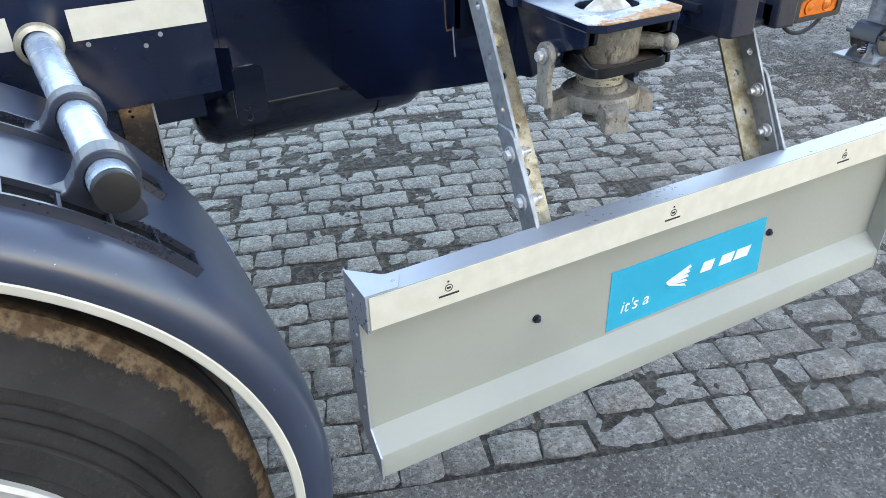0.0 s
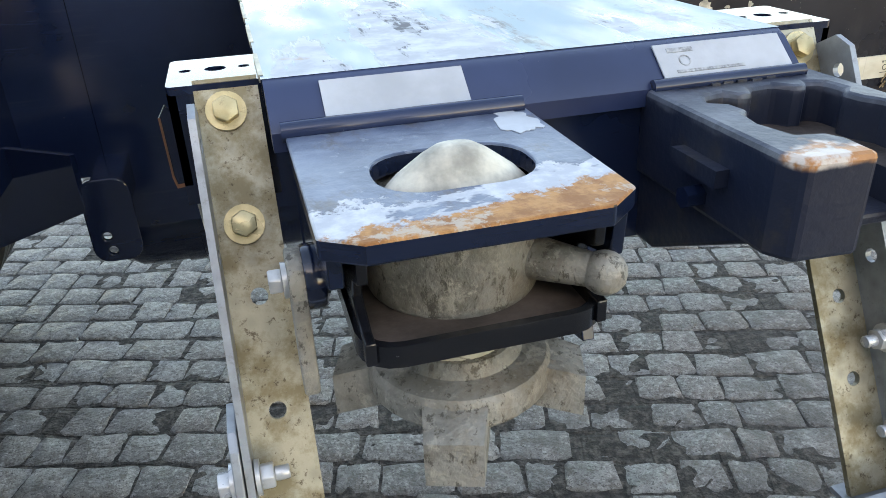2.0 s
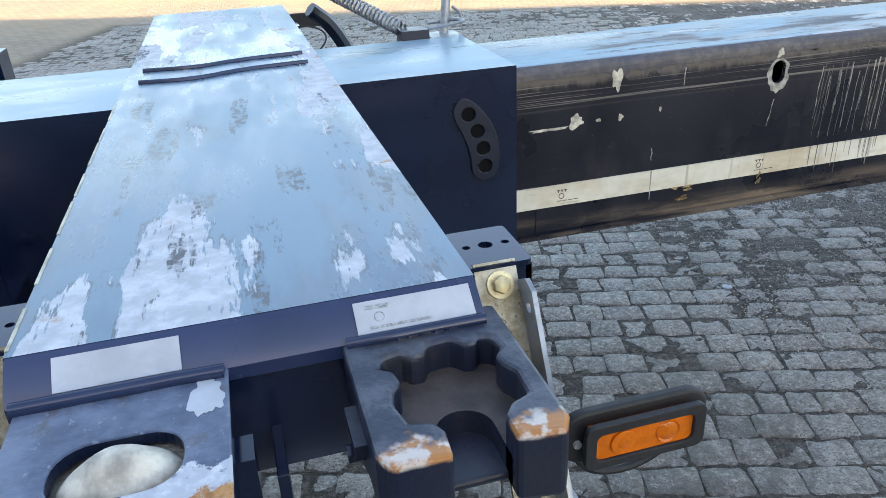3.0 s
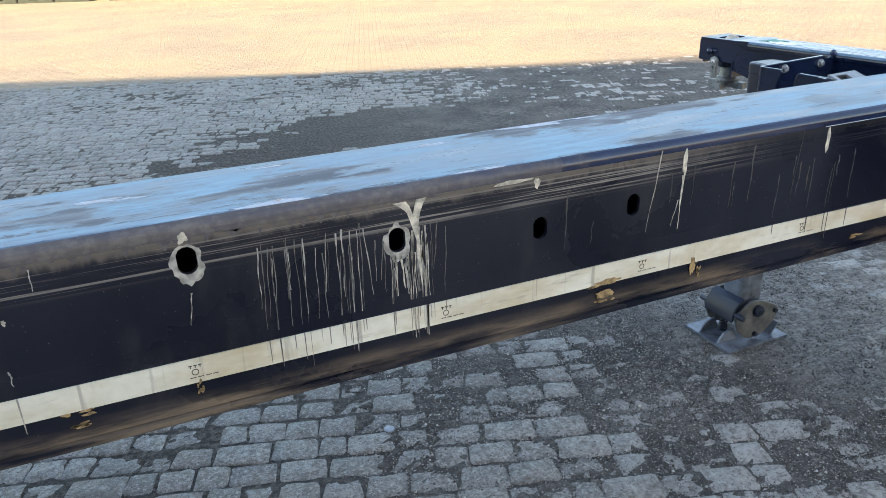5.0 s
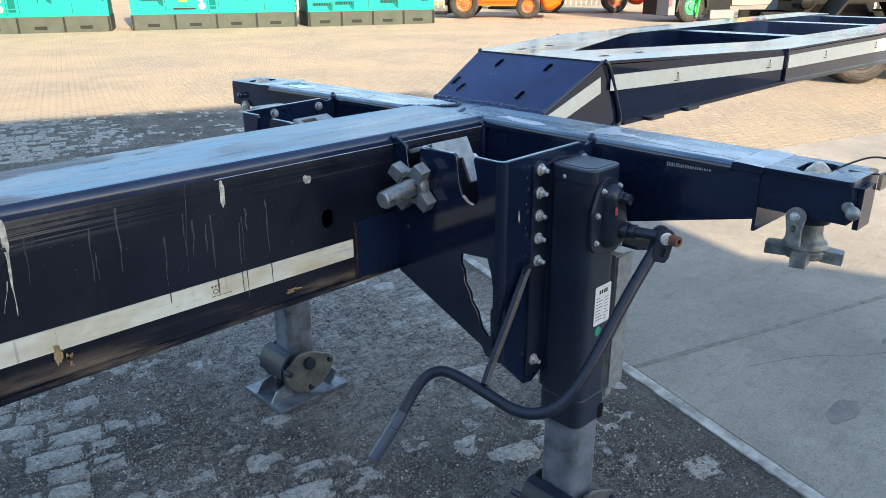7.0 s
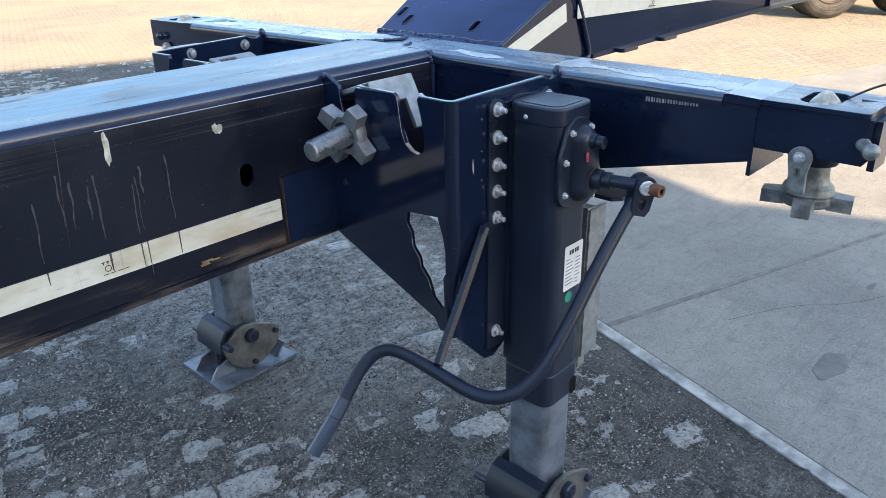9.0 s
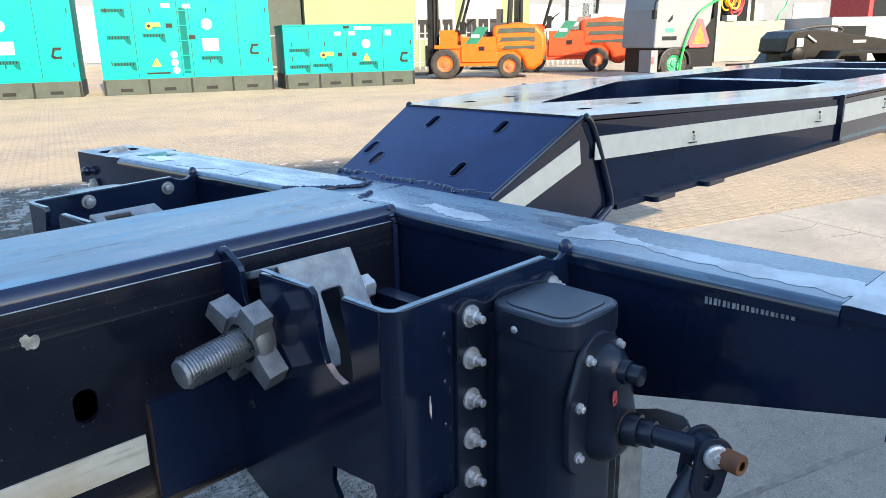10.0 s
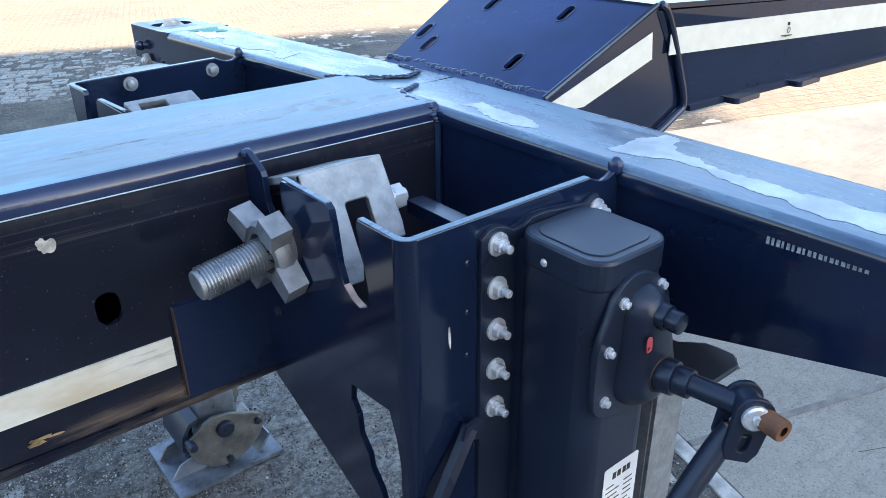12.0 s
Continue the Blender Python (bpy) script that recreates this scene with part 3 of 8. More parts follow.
def lathe(profile, n=32, m=None, bm=None):
    """Turns a profile of (radius, height) round the z axis of m."""
    b = bm_new()
    rings = []
    for r, z in profile:
        rings.append([b.verts.new((r * math.cos(2 * math.pi * k / n), r * math.sin(2 * math.pi * k / n), z)) for k in range(n)] if r > 1e-6 else [b.verts.new((0, 0, z))])
    for r0, r1 in zip(rings, rings[1:]):
        for k in range(n):
            if len(r0) == 1 and len(r1) == 1:
                continue
            if len(r0) == 1:
                b.faces.new((r0[0], r1[k - 1], r1[k]))
            elif len(r1) == 1:
                b.faces.new((r0[k - 1], r0[k], r1[0]))
            else:
                b.faces.new((r0[k - 1], r0[k], r1[k], r1[k - 1]))
    bmesh.ops.recalc_face_normals(b, faces=b.faces[:])
    return joined(bm, b, m)


def thing(name, label, category, group="", kind="", at=None):
    ob = new(name)
    ob.empty_display_size = 0.2
    if at is not None:
        ob.matrix_basis = at
    return tagged(ob, label, category, group, kind)


def part(name, bm, material, parent=None, label="", smooth=35, second=None, pick=None):
    """Links a bmesh as one mesh object, under a thing or a part. second: a material for the faces that pick() chooses."""
    me = bpy.data.meshes.new(name)
    bm.normal_update()
    bm.faces.index_update()
    if second:
        for f in bm.faces:
            f.material_index = 1 if pick(f) else 0
    lay = bm.faces.layers.int.get("flat")
    flat = [f.index for f in bm.faces if f[lay]] if lay else []
    if lay:
        bm.faces.layers.int.remove(lay)
    bm.to_mesh(me)
    bm.free()
    me.materials.append(material)
    if second:
        me.materials.append(second)
    me.shade_smooth()
    me.set_sharp_from_angle(angle=radians(smooth))
    for i in flat:
        me.polygons[i].use_smooth = False
    ob = new(name, me)
    ob.parent = parent
    if label:
        tagged(ob, label)
    return ob


def mesh_part(name, verts, faces, material, parent=None, label="", flat=True):
    me = bpy.data.meshes.new(name)
    me.from_pydata(verts, [], faces)
    me.materials.append(material)
    me.update()
    ob = new(name, me)
    ob.parent = parent
    if label:
        tagged(ob, label)
    return ob


def upward(f):
    return f.normal.z > 0.5


def text_mesh(body, size, m, bm=None, shear=0.0):
    cu = bpy.data.curves.new("text", "FONT")
    cu.body, cu.size, cu.extrude, cu.shear = body, size, 0.0004, shear
    ob = bpy.data.objects.new("text", cu)
    scene.collection.objects.link(ob)
    me = bpy.data.meshes.new_from_object(ob)
    b = bm_new()
    b.from_mesh(me)
    bpy.data.objects.remove(ob)
    bpy.data.meshes.remove(me)
    return joined(bm, b, m)


def bolt(p, axis, head=0.012, washer=0.016, long=0.01, bm=None, shank=0.0):
    """A washer with a hexagon head (and a threaded end), pointing along axis."""
    p, a = Vector(p), Vector(axis).normalized()
    bm = rod(p, p + a * 0.003, washer, n=20, bm=bm)
    bm = rod(p + a * 0.003, p + a * (0.003 + long), head, n=6, bevel=0.001, bm=bm)
    if shank:
        bm = rod(p + a * (0.003 + long), p + a * (0.003 + long + shank), head * 0.55, n=12, bevel=0.001, bm=bm)
    return bm


def blob(cx, cy, w, h, rng, n=14, rag=0.45):
    """A ragged flat outline."""
    r = [rng.uniform(-rag, rag) for _ in range(n)]
    r = [1 + (r[i - 1] + 2 * r[i] + r[(i + 1) % n]) / 2.6 for i in range(n)]
    return [(cx + w / 2 * r[i] * math.cos(2 * math.pi * i / n), cy + h / 2 * r[i] * math.sin(2 * math.pi * i / n)) for i in range(n)]


def worn_sheen_stay(name):
    """Dark paint worn to glossy brown steel near the top edge; the brown also holds a painted reflection of sunlit
    ground.
    """
    t = Tree(name)
    n = t.math("MULTIPLY", t.math("SUBTRACT", t.noise(30, 6, 0.7), 0.5), 0.06)
    d = t.math("ADD", t.axis(2), n)
    c = t.mix(t.ramp(t.noise(25, 5), 0.35, 0.65), (0.022, 0.018, 0.017), (0.045, 0.033, 0.026))
    c = t.mix(t.ramp(d, 0.99, 1.06, 0, 0.9), c, t.mix(t.ramp(t.noise(90, 5, 0.7), 0.42, 0.58), (0.22, 0.115, 0.045), (0.42, 0.26, 0.12)))
    t.bump(t.noise(110, 4), 0.4, 0.002)
    return t.done(c, t.ramp(t.noise(40, 4), 0.3, 0.7, 0.16, 0.32), 0.1, 0.7)


def torn_blob(x, z, w, h):
    return blob(x, z, w, h, random.Random(int(x * 1000)), 40, 0.28)


def bead(points, radius, gap, seed):
    """A hand-laid weld: overlapping drops of uneven size along a line."""
    r = random.Random(seed)
    pts = [Vector(p) for p in points]
    b = bm_new()
    for p, q in zip(pts, pts[1:]):
        n = max(1, int((q - p).length / gap))
        for k in range(n):
            c = p.lerp(q, k / n) + Vector((r.uniform(-1, 1), r.uniform(-1, 1), r.uniform(-0.6, 0.2))) * radius * 0.35
            b = ball(c, radius * r.uniform(0.75, 1.3), b, (r.uniform(0.9, 1.3), r.uniform(0.9, 1.3), r.uniform(0.6, 0.9)), 8)
    return b


# ---- the trailer ----
trailer = thing("container_trailer", "uncoupled navy-black steel container chassis standing on its landing legs", "trailer")
rng = random.Random(5)

# inner sliding beam
HOLES = [(1.514, 1.150), (1.920, 1.111), (2.257, 1.073), (2.508, 1.085), (3.411, 1.028)]
beam = part("main_beam", plate(on_y(-0.153), [(0.55, 0.834), (4.03, 0.834), (4.03, 1.1945), (0.55, 1.1945)], 0.010, [stadium(x, z, 0.036, 0.054) for x, z in HOLES]), SIDE, trailer, "sliding main beam, black side streaked with lime and scratches")
part("side_plate", plate(on_y(0.163), [(0.55, 0.834), (4.03, 0.834), (4.03, 1.1945), (0.55, 1.1945)], 0.010), PAINT, beam)
ring = [(-0.163, 1.195), (-0.163, 1.205)] + [(-0.143 - 0.020 * math.cos(radians(a)), 1.205 + 0.020 * math.sin(radians(a))) for a in (15, 30, 45, 60, 75, 90)]
ring = ring + [(-y, z) for y, z in ring[::-1]] + [(0.150, 1.195), (-0.150, 1.195)]
part("top_plate", plate(on_x(0.55), ring, 3.48), EDGE, beam, "beam top scuffed by containers, reflected sky blue put into its colour", second=TOP_BEAM, pick=lambda f: f.normal.z > 0.93)
# Gloss line along the corner, added as a thin pale bar.
part("corner_gloss", sweep([(3.10, -0.1638, 1.1945), (3.50, -0.1638, 1.1945), (4.015, -0.1638, 1.1945)], 0.0010, 6, 0), PRIMER, beam, "bright gloss line under the beam corner, added as a thin pale bar")
part("bottom_flange", box(0.55, 4.03, -0.178, 0.178, 0.822, 0.834, 0.003), SIDE, beam)
part("doubling_plate", plate(on_x(0.90), [(-0.166, 0.836), (-0.1635, 0.988), (-0.153, 0.990), (-0.153, 0.836)], 2.59), SIDE, beam)
part("reflective_strip", box(0.842, 3.488, -0.1682, -0.160, 0.898, 0.950), STRIP_DIRTY, beam, "cream reflective tape, stained brown")
for x in (0.962, 1.492, 2.020, 2.542, 3.068):
    s = plate(on_y(-0.1682), circle(x, 0.922, 0.007, 14), 0.0006, [circle(x, 0.922, 0.0055, 14)])
    for a in (-0.011, -0.002, 0.007):
        s = box(x + a, x + a + 0.0065, -0.1688, -0.168, 0.9355, 0.9375, bm=s)
        s = box(x + a + 0.0024, x + a + 0.0042, -0.1688, -0.168, 0.9315, 0.9355, bm=s)
    for a in (-0.011, 0.003, 0.018, 0.031):
        s = box(x + a, x + a + 0.011, -0.1688, -0.168, 0.9095, 0.9110, bm=s)
    part("approval_mark", s, INK, beam)
part("end_plate", box(3.497, 3.70, -0.176, -0.160, 0.834, 1.003, 0.003), PAINT, beam)
part("plate_rust", box(3.4955, 3.4975, -0.1745, -0.162, 0.838, 0.999), plain("brown_cut_edge", (0.085, 0.045, 0.03), 0.7, 0, 0.5, 40), beam, "rusty cut edge of the end plate")
# chips and scrapes on the beam
for x, z, w, h, mt in ((1.090, 1.175, 0.030, 0.052, CHIP), (0.998, 1.092, 0.040, 0.036, CHIP), (1.050, 1.09, 0.016, 0.010, CHIP), (1.105, 1.09, 0.014, 0.018, CHIP), (1.205, 1.098, 0.008, 0.012, CHIP), (1.512, 1.194, 0.022, 0.020, CHIP),
                       (2.650, 1.165, 0.013, 0.075, CHIP), (3.116, 1.155, 0.014, 0.062, CHIP), (3.352, 1.146, 0.030, 0.034, CHIP), (2.19, 1.1925, 0.12, 0.010, CHIP), (2.246, 1.182, 0.016, 0.026, CHIP), (0.93, 1.083, 0.11, 0.008, CHIP)):
    part("paint_chip", plate(on_y(-0.1632), blob(x, z, w * 0.8, h * 0.85, rng, 24, 0.40), 0.0008), mt, beam)
for x, z, w, h in ((1.285, 0.893, 0.06, 0.02), (1.285, 0.868, 0.065, 0.022), (1.50, 0.895, 0.020, 0.06), (2.43, 0.899, 0.075, 0.020), (2.44, 0.858, 0.06, 0.025), (2.72, 0.868, 0.022, 0.045), (3.30, 0.86, 0.07, 0.018), (2.71, 0.90, 0.014, 0.016)):
    for k in range(5):
        f = rng.uniform(0.12, 0.42)
        part("ochre_scrape", plate(on_y(-0.1690), blob(x + rng.uniform(-0.45, 0.45) * w, z + rng.uniform(-0.3, 0.3) * h, w * f, max(0.004, h * f * 0.8), rng, 16, 0.45), 0.0007), OCHRE, beam)
part("lime_drip", plate(on_y(-0.1632), [(1.915, 1.190), (1.943, 1.1905), (1.950, 1.180), (1.957, 1.160), (1.962, 1.180), (1.966, 1.191), (1.988, 1.192), (1.980, 1.180), (1.972, 1.160), (1.968, 1.135), (1.966, 1.118), (1.970, 1.100), (1.968, 1.070), (1.972, 1.040), (1.969, 1.000), (1.966, 1.040), (1.962, 1.075), (1.963, 1.100), (1.958, 1.118), (1.952, 1.140), (1.944, 1.166), (1.932, 1.178)], 0.0008), CHIP, beam, "dried lime that has run down from the top edge")
# muddy fringe that hangs from the rubbed corner
for k in range(33):
    x = 1.05 + k * 0.030 + rng.uniform(-0.012, 0.012)
    w, d = rng.uniform(0.005, 0.016), rng.uniform(0.004, 0.020)
    part("mud_drip", plate(on_y(-0.1631), [(x - w, 1.1940), (x + w, 1.1940), (x + w * 0.55, 1.1940 - d * 0.35), (x + w * 0.28, 1.1940 - d * 0.8), (x, 1.1940 - d), (x - w * 0.3, 1.1940 - d * 0.75), (x - w * 0.6, 1.1940 - d * 0.3)], 0.0006), EDGE, beam)
for x, z in HOLES[:2]:
    part("scraped_rim", plate(on_y(-0.1632), blob(x, z - 0.006, 0.057, 0.082, rng, 40, 0.17), 0.0006, [stadium(x, z, 0.037, 0.055)]), LIME_RUN, beam)


def lime_run(x0, z0, x1, z1, w, mat):
    """A thin dried run of lime that wavers, thins and thickens on its way down."""
    for hx, hz in HOLES:
        if abs((x0 + x1) / 2 - hx) < 0.024 and z0 > hz - 0.03:
            z0 = hz - 0.031
    if z0 - z1 < 0.01:
        return
    n = 12
    wave, ph = rng.uniform(0.0004, 0.0016), rng.uniform(0, 6)
    ctr = [(x0 + (x1 - x0) * k / (n - 1) + wave * math.sin(ph + k * 0.8) + rng.uniform(-0.0003, 0.0003), z0 + (z1 - z0) * k / (n - 1)) for k in range(n)]
    half = [w * rng.uniform(0.25, 1.15) * (1.2 - 0.75 * k / n) for k in range(n)]
    run = [(cx - h, cz) for (cx, cz), h in zip(ctr, half)] + [(cx + h, cz) for (cx, cz), h in zip(ctr[::-1], half[::-1])]
    part("lime_run", plate(on_y(-0.1633), run, 0.0005), mat, beam)
    if z1 < 0.985:
        low = 0.870 + rng.uniform(0, 0.06)
        part("lime_run", plate(on_y(-0.1684), [(x1 - w, 0.952), (x1 - w * 0.5, low), (x1 + w * 0.5, low - 0.004), (x1 + w, 0.952)], 0.0005), mat, beam)


for x0, z0, x1, z1 in ((1.640, 1.150, 1.634, 1.022), (1.665, 1.123, 1.660, 1.045), (1.698, 1.130, 1.694, 1.050), (1.728, 1.152, 1.722, 0.990), (1.750, 1.128, 1.745, 0.975), (1.773, 1.154, 1.764, 1.030), (1.793, 1.150, 1.793, 0.970), (1.806, 1.156, 1.802, 1.010), (1.822, 1.150, 1.818, 0.970), (1.836, 1.148, 1.834, 0.960), (1.850, 1.151, 1.862, 1.000), (1.872, 1.120, 1.870, 1.030), (1.512, 1.085, 1.501, 1.020), (1.262, 1.186, 1.261, 1.146), (1.192, 1.005, 1.192, 0.975), (2.581, 1.205, 2.548, 1.008), (3.027, 1.200, 3.008, 0.985), (2.640, 1.075, 2.622, 1.010)):
    lime_run(x0, z0, x1, z1, rng.uniform(0.0008, 0.0019), LIME_RUN if x0 < 2.7 else DRY_RUN)
lime_run(2.649, 1.135, 2.6445, 0.998, 0.0032, CHIP)
for k in range(26):
    x = rng.choice((1.905, 1.912, 1.935, 1.941, 1.952, 1.960, 1.966, 1.972, 1.978, 1.988)) + rng.gauss(0, 0.004)
    lime_run(x, 1.070 + rng.uniform(-0.02, 0.035) if x < 1.945 else rng.uniform(1.07, 1.135), x + rng.uniform(-0.006, 0.006), rng.choice((0.955, 0.960, 0.985, 1.0, 0.958)), rng.uniform(0.0008, 0.0023), CHIP if k % 3 == 0 else LIME_RUN)
for k in range(16):
    x = rng.uniform(2.30, 3.25)
    top = rng.uniform(1.06, 1.18)
    lime_run(x, top, x + rng.uniform(-0.008, 0.002), top - rng.uniform(0.05, 0.16), rng.uniform(0.0012, 0.0026), DRY_RUN)
PALE_RUN = plain("thin_lime_run", (0.15, 0.145, 0.135), 0.8, 0, 0.4, 60, 160, 0.4)
for k in range(34):
    x = rng.uniform(1.63, 2.03)
    lime_run(x, rng.uniform(1.09, 1.165), x - rng.uniform(0.0, 0.012), rng.choice((0.960, 0.975, 1.0, 1.03, 0.97)), rng.uniform(0.0005, 0.0012), PALE_RUN)
for x, z, w, h in ((2.44, 0.9035, 0.075, 0.014), (2.435, 0.8715, 0.050, 0.022), (2.70, 0.890, 0.016, 0.045)):
    part("rust_spot", plate(on_y(-0.1692), torn_blob(x, z, w, h), 0.0006), OCHRE, beam)

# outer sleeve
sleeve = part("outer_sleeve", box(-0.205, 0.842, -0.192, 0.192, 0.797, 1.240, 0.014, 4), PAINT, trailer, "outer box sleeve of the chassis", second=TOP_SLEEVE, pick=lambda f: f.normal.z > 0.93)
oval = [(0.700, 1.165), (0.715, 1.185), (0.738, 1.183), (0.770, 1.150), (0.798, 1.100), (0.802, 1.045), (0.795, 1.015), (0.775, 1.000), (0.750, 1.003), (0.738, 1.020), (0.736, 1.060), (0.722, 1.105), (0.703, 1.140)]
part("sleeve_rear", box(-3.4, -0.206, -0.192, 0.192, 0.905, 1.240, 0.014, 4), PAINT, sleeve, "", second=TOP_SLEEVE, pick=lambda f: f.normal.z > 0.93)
for _ in range(2):
    oval = [q for a, c in zip(oval, oval[1:] + oval[:1]) for q in ((a[0] * 0.75 + c[0] * 0.25, a[1] * 0.75 + c[1] * 0.25), (a[0] * 0.25 + c[0] * 0.75, a[1] * 0.25 + c[1] * 0.75))]
part("hole_plate", plate(on_y(-0.192), oval, 0.006, [circle(x, z, 0.0155, 16) for x, z in ((0.733, 1.150), (0.752, 1.112), (0.764, 1.073), (0.768, 1.033))], 0.0015), PAINT_MATT, sleeve, "curved plate with four round holes")
for x, z in ((0.733, 1.150), (0.752, 1.112), (0.764, 1.073), (0.768, 1.033)):
    # Black disc painted in place of the shade inside the hole.
    part("hole_dark_disc", rod((x, -0.1921, z), (x, -0.1926, z), 0.0155), BLACK, sleeve)
for x, z0, z1 in ((0.64, 0.742, 0.872),):
    part("lug", plate(on_y(-0.193), rounded(x - 0.030, x + 0.030, z0, z1, 0.014), 0.012, [circle(x - 0.008, z0 + 0.022, 0.007, 12), circle(x - 0.008, z0 + 0.055, 0.007, 12)], 0.002), PAINT, sleeve)

# widened rear rails
for side in (-1, 1):
    y0, y1 = sorted((side * 0.703, side * 0.60))
    rail = part("rear_rail", box(-3.4, -0.312, y0, y1, 1.03, 1.232, 0.006, 3), PAINT, trailer, "rear side rail", second=TOP_CLEAN, pick=upward)
    if side < 0:
        for x0, x1 in ((-0.525, -0.316), (-0.95, -0.608)):
            part("reflective_strip", box(x0, x1, -0.7042, -0.70, 1.152, 1.201), STRIP, rail)
        for x, z in ((-0.420, 1.128), (-0.394, 1.143), (-0.505, 1.144), (-0.62, 1.212)):
            part("small_hole", rod((x, -0.7035, z), (x, -0.7028, z), 0.004), GALV, rail)
for x in (-0.45, -1.9):
    part("cross_member", box(x, x + 0.12, -0.60, 0.60, 0.95, 1.20, 0.006), PAINT, trailer)

# middle bolster
arm = [(-1.055, 1.086), (-0.42, 0.840), (0.42, 0.840), (1.040, 1.092), (1.040, 1.228), (-1.030, 1.228), (-1.055, 1.210)]
bolster = part("middle_bolster", plate(on_x(0.072), arm, 0.008), PAINT, trailer, "wide cross bolster, navy paint flaking off its top")
part("side_plate", plate(on_x(0.457), arm, 0.008), PAINT, bolster)
part("end_plate", box(0.074, 0.463, -1.060, -1.048, 1.09, 1.216), PAINT, bolster)
part("end_plate", box(0.08, 0.457, 1.030, 1.040, 1.09, 1.226), PAINT, bolster)
part("bottom_plate", plate(on_x(0.080), [(-1.03, 1.096), (-0.42, 0.846), (0.42, 0.846), (1.03, 1.096), (1.03, 1.104), (0.42, 0.854), (-0.42, 0.854), (-1.03, 1.104)], 0.377), PAINT, bolster)
part("top_plate", box(0.060, 0.472, -1.030, 1.044, 1.226, 1.2415, 0.004, 3), PAINT, bolster, "bolster top with chalky flakes and rust", second=TOP_BOLSTER, pick=upward)
# Clean navy edge; its lighter blue is reflected sky put into the colour.
part("top_edge_band", plate(on_x(0.061), [(-1.022, 1.2408), (-1.030, 1.2410), (-1.040, 1.2360), (-1.060, 1.2195), (-1.065, 1.2130), (-1.065, 1.200), (-1.05, 1.200), (-1.022, 1.225)], 0.410), navy_paint("sky_tinted_navy_band", (0.022, 0.035, 0.088), 0.26, 0.02), bolster, "clean navy painted edge, lightened by sky sheen in its colour")
for k, (x0, x1) in enumerate(((0.098, 0.200), (0.352, 0.463))):
    tilt = Matrix.Translation((0, -1.0505, 1.2282)) @ Matrix.Rotation(radians(39.5), 4, "X")
    part("label", plate(tilt, [(x0, -0.0155), (x1, -0.0155), (x1, 0.0155), (x0, 0.0155)], 0.0012), STICKER, bolster, "blank white sticker" if k == 0 else "white sticker with an approval mark")
    if k:
        up = tilt @ Matrix.Translation((0, 0, 0.0012))
        s = plate(up, circle(x0 + 0.022, -0.001, 0.005, 14), 0.0005, [circle(x0 + 0.022, -0.001, 0.004, 14)])
        for c in ([(x0 + 0.010, 0.007), (x0 + 0.032, 0.007), (x0 + 0.032, 0.011), (x0 + 0.010, 0.011)], [(x0 + 0.012, -0.012), (x0 + 0.070, -0.012), (x0 + 0.070, -0.0095), (x0 + 0.012, -0.0095)]):
            s = plate(up, c, 0.0005, (), 0, s)
        part("approval_mark", s, FAINT, bolster)
BARE = plain("bare_edge", (0.50, 0.46, 0.36), 0.5, 0.2, 0.4, 30, 150, 0.4)
for k in range(7):
    part("bare_edge", box(0.0592, 0.0625, -1.02 + k * 0.125, -0.90 + k * 0.125 - rng.uniform(0.0, 0.05), 1.237, 1.2422, 0.001), BARE, bolster)
for y0, y1 in ((-0.02, 0.03), (0.10, 0.14)):
    part("weld_bead", sweep([(0.09, y0 + 0.02, 1.243), (0.20, y0, 1.243), (0.30, y1, 1.243), (0.44, y1 + 0.01, 1.243)], 0.006, 8), WELD, bolster)
part("weld_bead", sweep([(0.340, -1.066, 1.2145), (0.38, -1.0675, 1.2152), (0.42, -1.066, 1.2146), (0.470, -1.0675, 1.2150)], 0.0055, 12, 3), WELD, bolster, smooth=60)
part("weld_bead", sweep([(0.067, -1.070, 1.2150), (0.10, -1.0712, 1.2158), (0.13, -1.070, 1.2150), (0.16, -1.0714, 1.2158), (0.19, -1.070, 1.2152), (0.234, -1.072, 1.2156)], 0.0068, 12, 3), WELD, bolster, smooth=60)


def crown_nut(m, mat, parent, r=0.046, reach=0.082, high=0.042, turn=0.0, name="crown_nut", hub=1.05, hang=0.10):
    """A stepped ring with four heavy lugs whose ends hang a little lower, turned round the z axis of m."""
    b = lathe([(r * 0.70, -0.002), (r * hub * 0.93, -0.002), (r * hub, high * 0.10), (r * hub, high * 0.55), (r * (hub - 0.06), high * 0.68), (r * 0.90, high * 0.76), (r * 0.81, high * 1.04), (r * 0.70, high * 1.06), (r * 0.70, -0.002)], 36)
    for k in range(4):
        lug = box(r * 0.82, reach, -0.0185, 0.0185, -high * 0.20, high * 0.76, 0.0060, 3)
        for v in lug.verts:
            f = (v.co.x - r * 0.82) / (reach - r * 0.82)
            v.co.y *= 1.14 - 0.22 * f
            v.co.z -= hang * high * f
        b = joined(b, lug, Matrix.Rotation(turn + k * math.pi / 2, 4, "Z"))
    b.transform(m)
    return part(name, b, mat, parent)


def lock_cone(cx, cy, z, mat, parent, turn=0.0):
    b = lathe([(0.0, 0.0), (0.043, 0.0), (0.044, 0.008), (0.036, 0.016), (0.020, 0.028), (0.012, 0.0325), (0.0, 0.034)], 24)
    for v in b.verts:
        v.co.y *= 0.66
    b.transform(Matrix.Translation((cx, cy, z)) @ Matrix.Rotation(turn, 4, "Z"))
    return part("lock_cone", b, mat, parent, "worn pale lock cone", smooth=50)


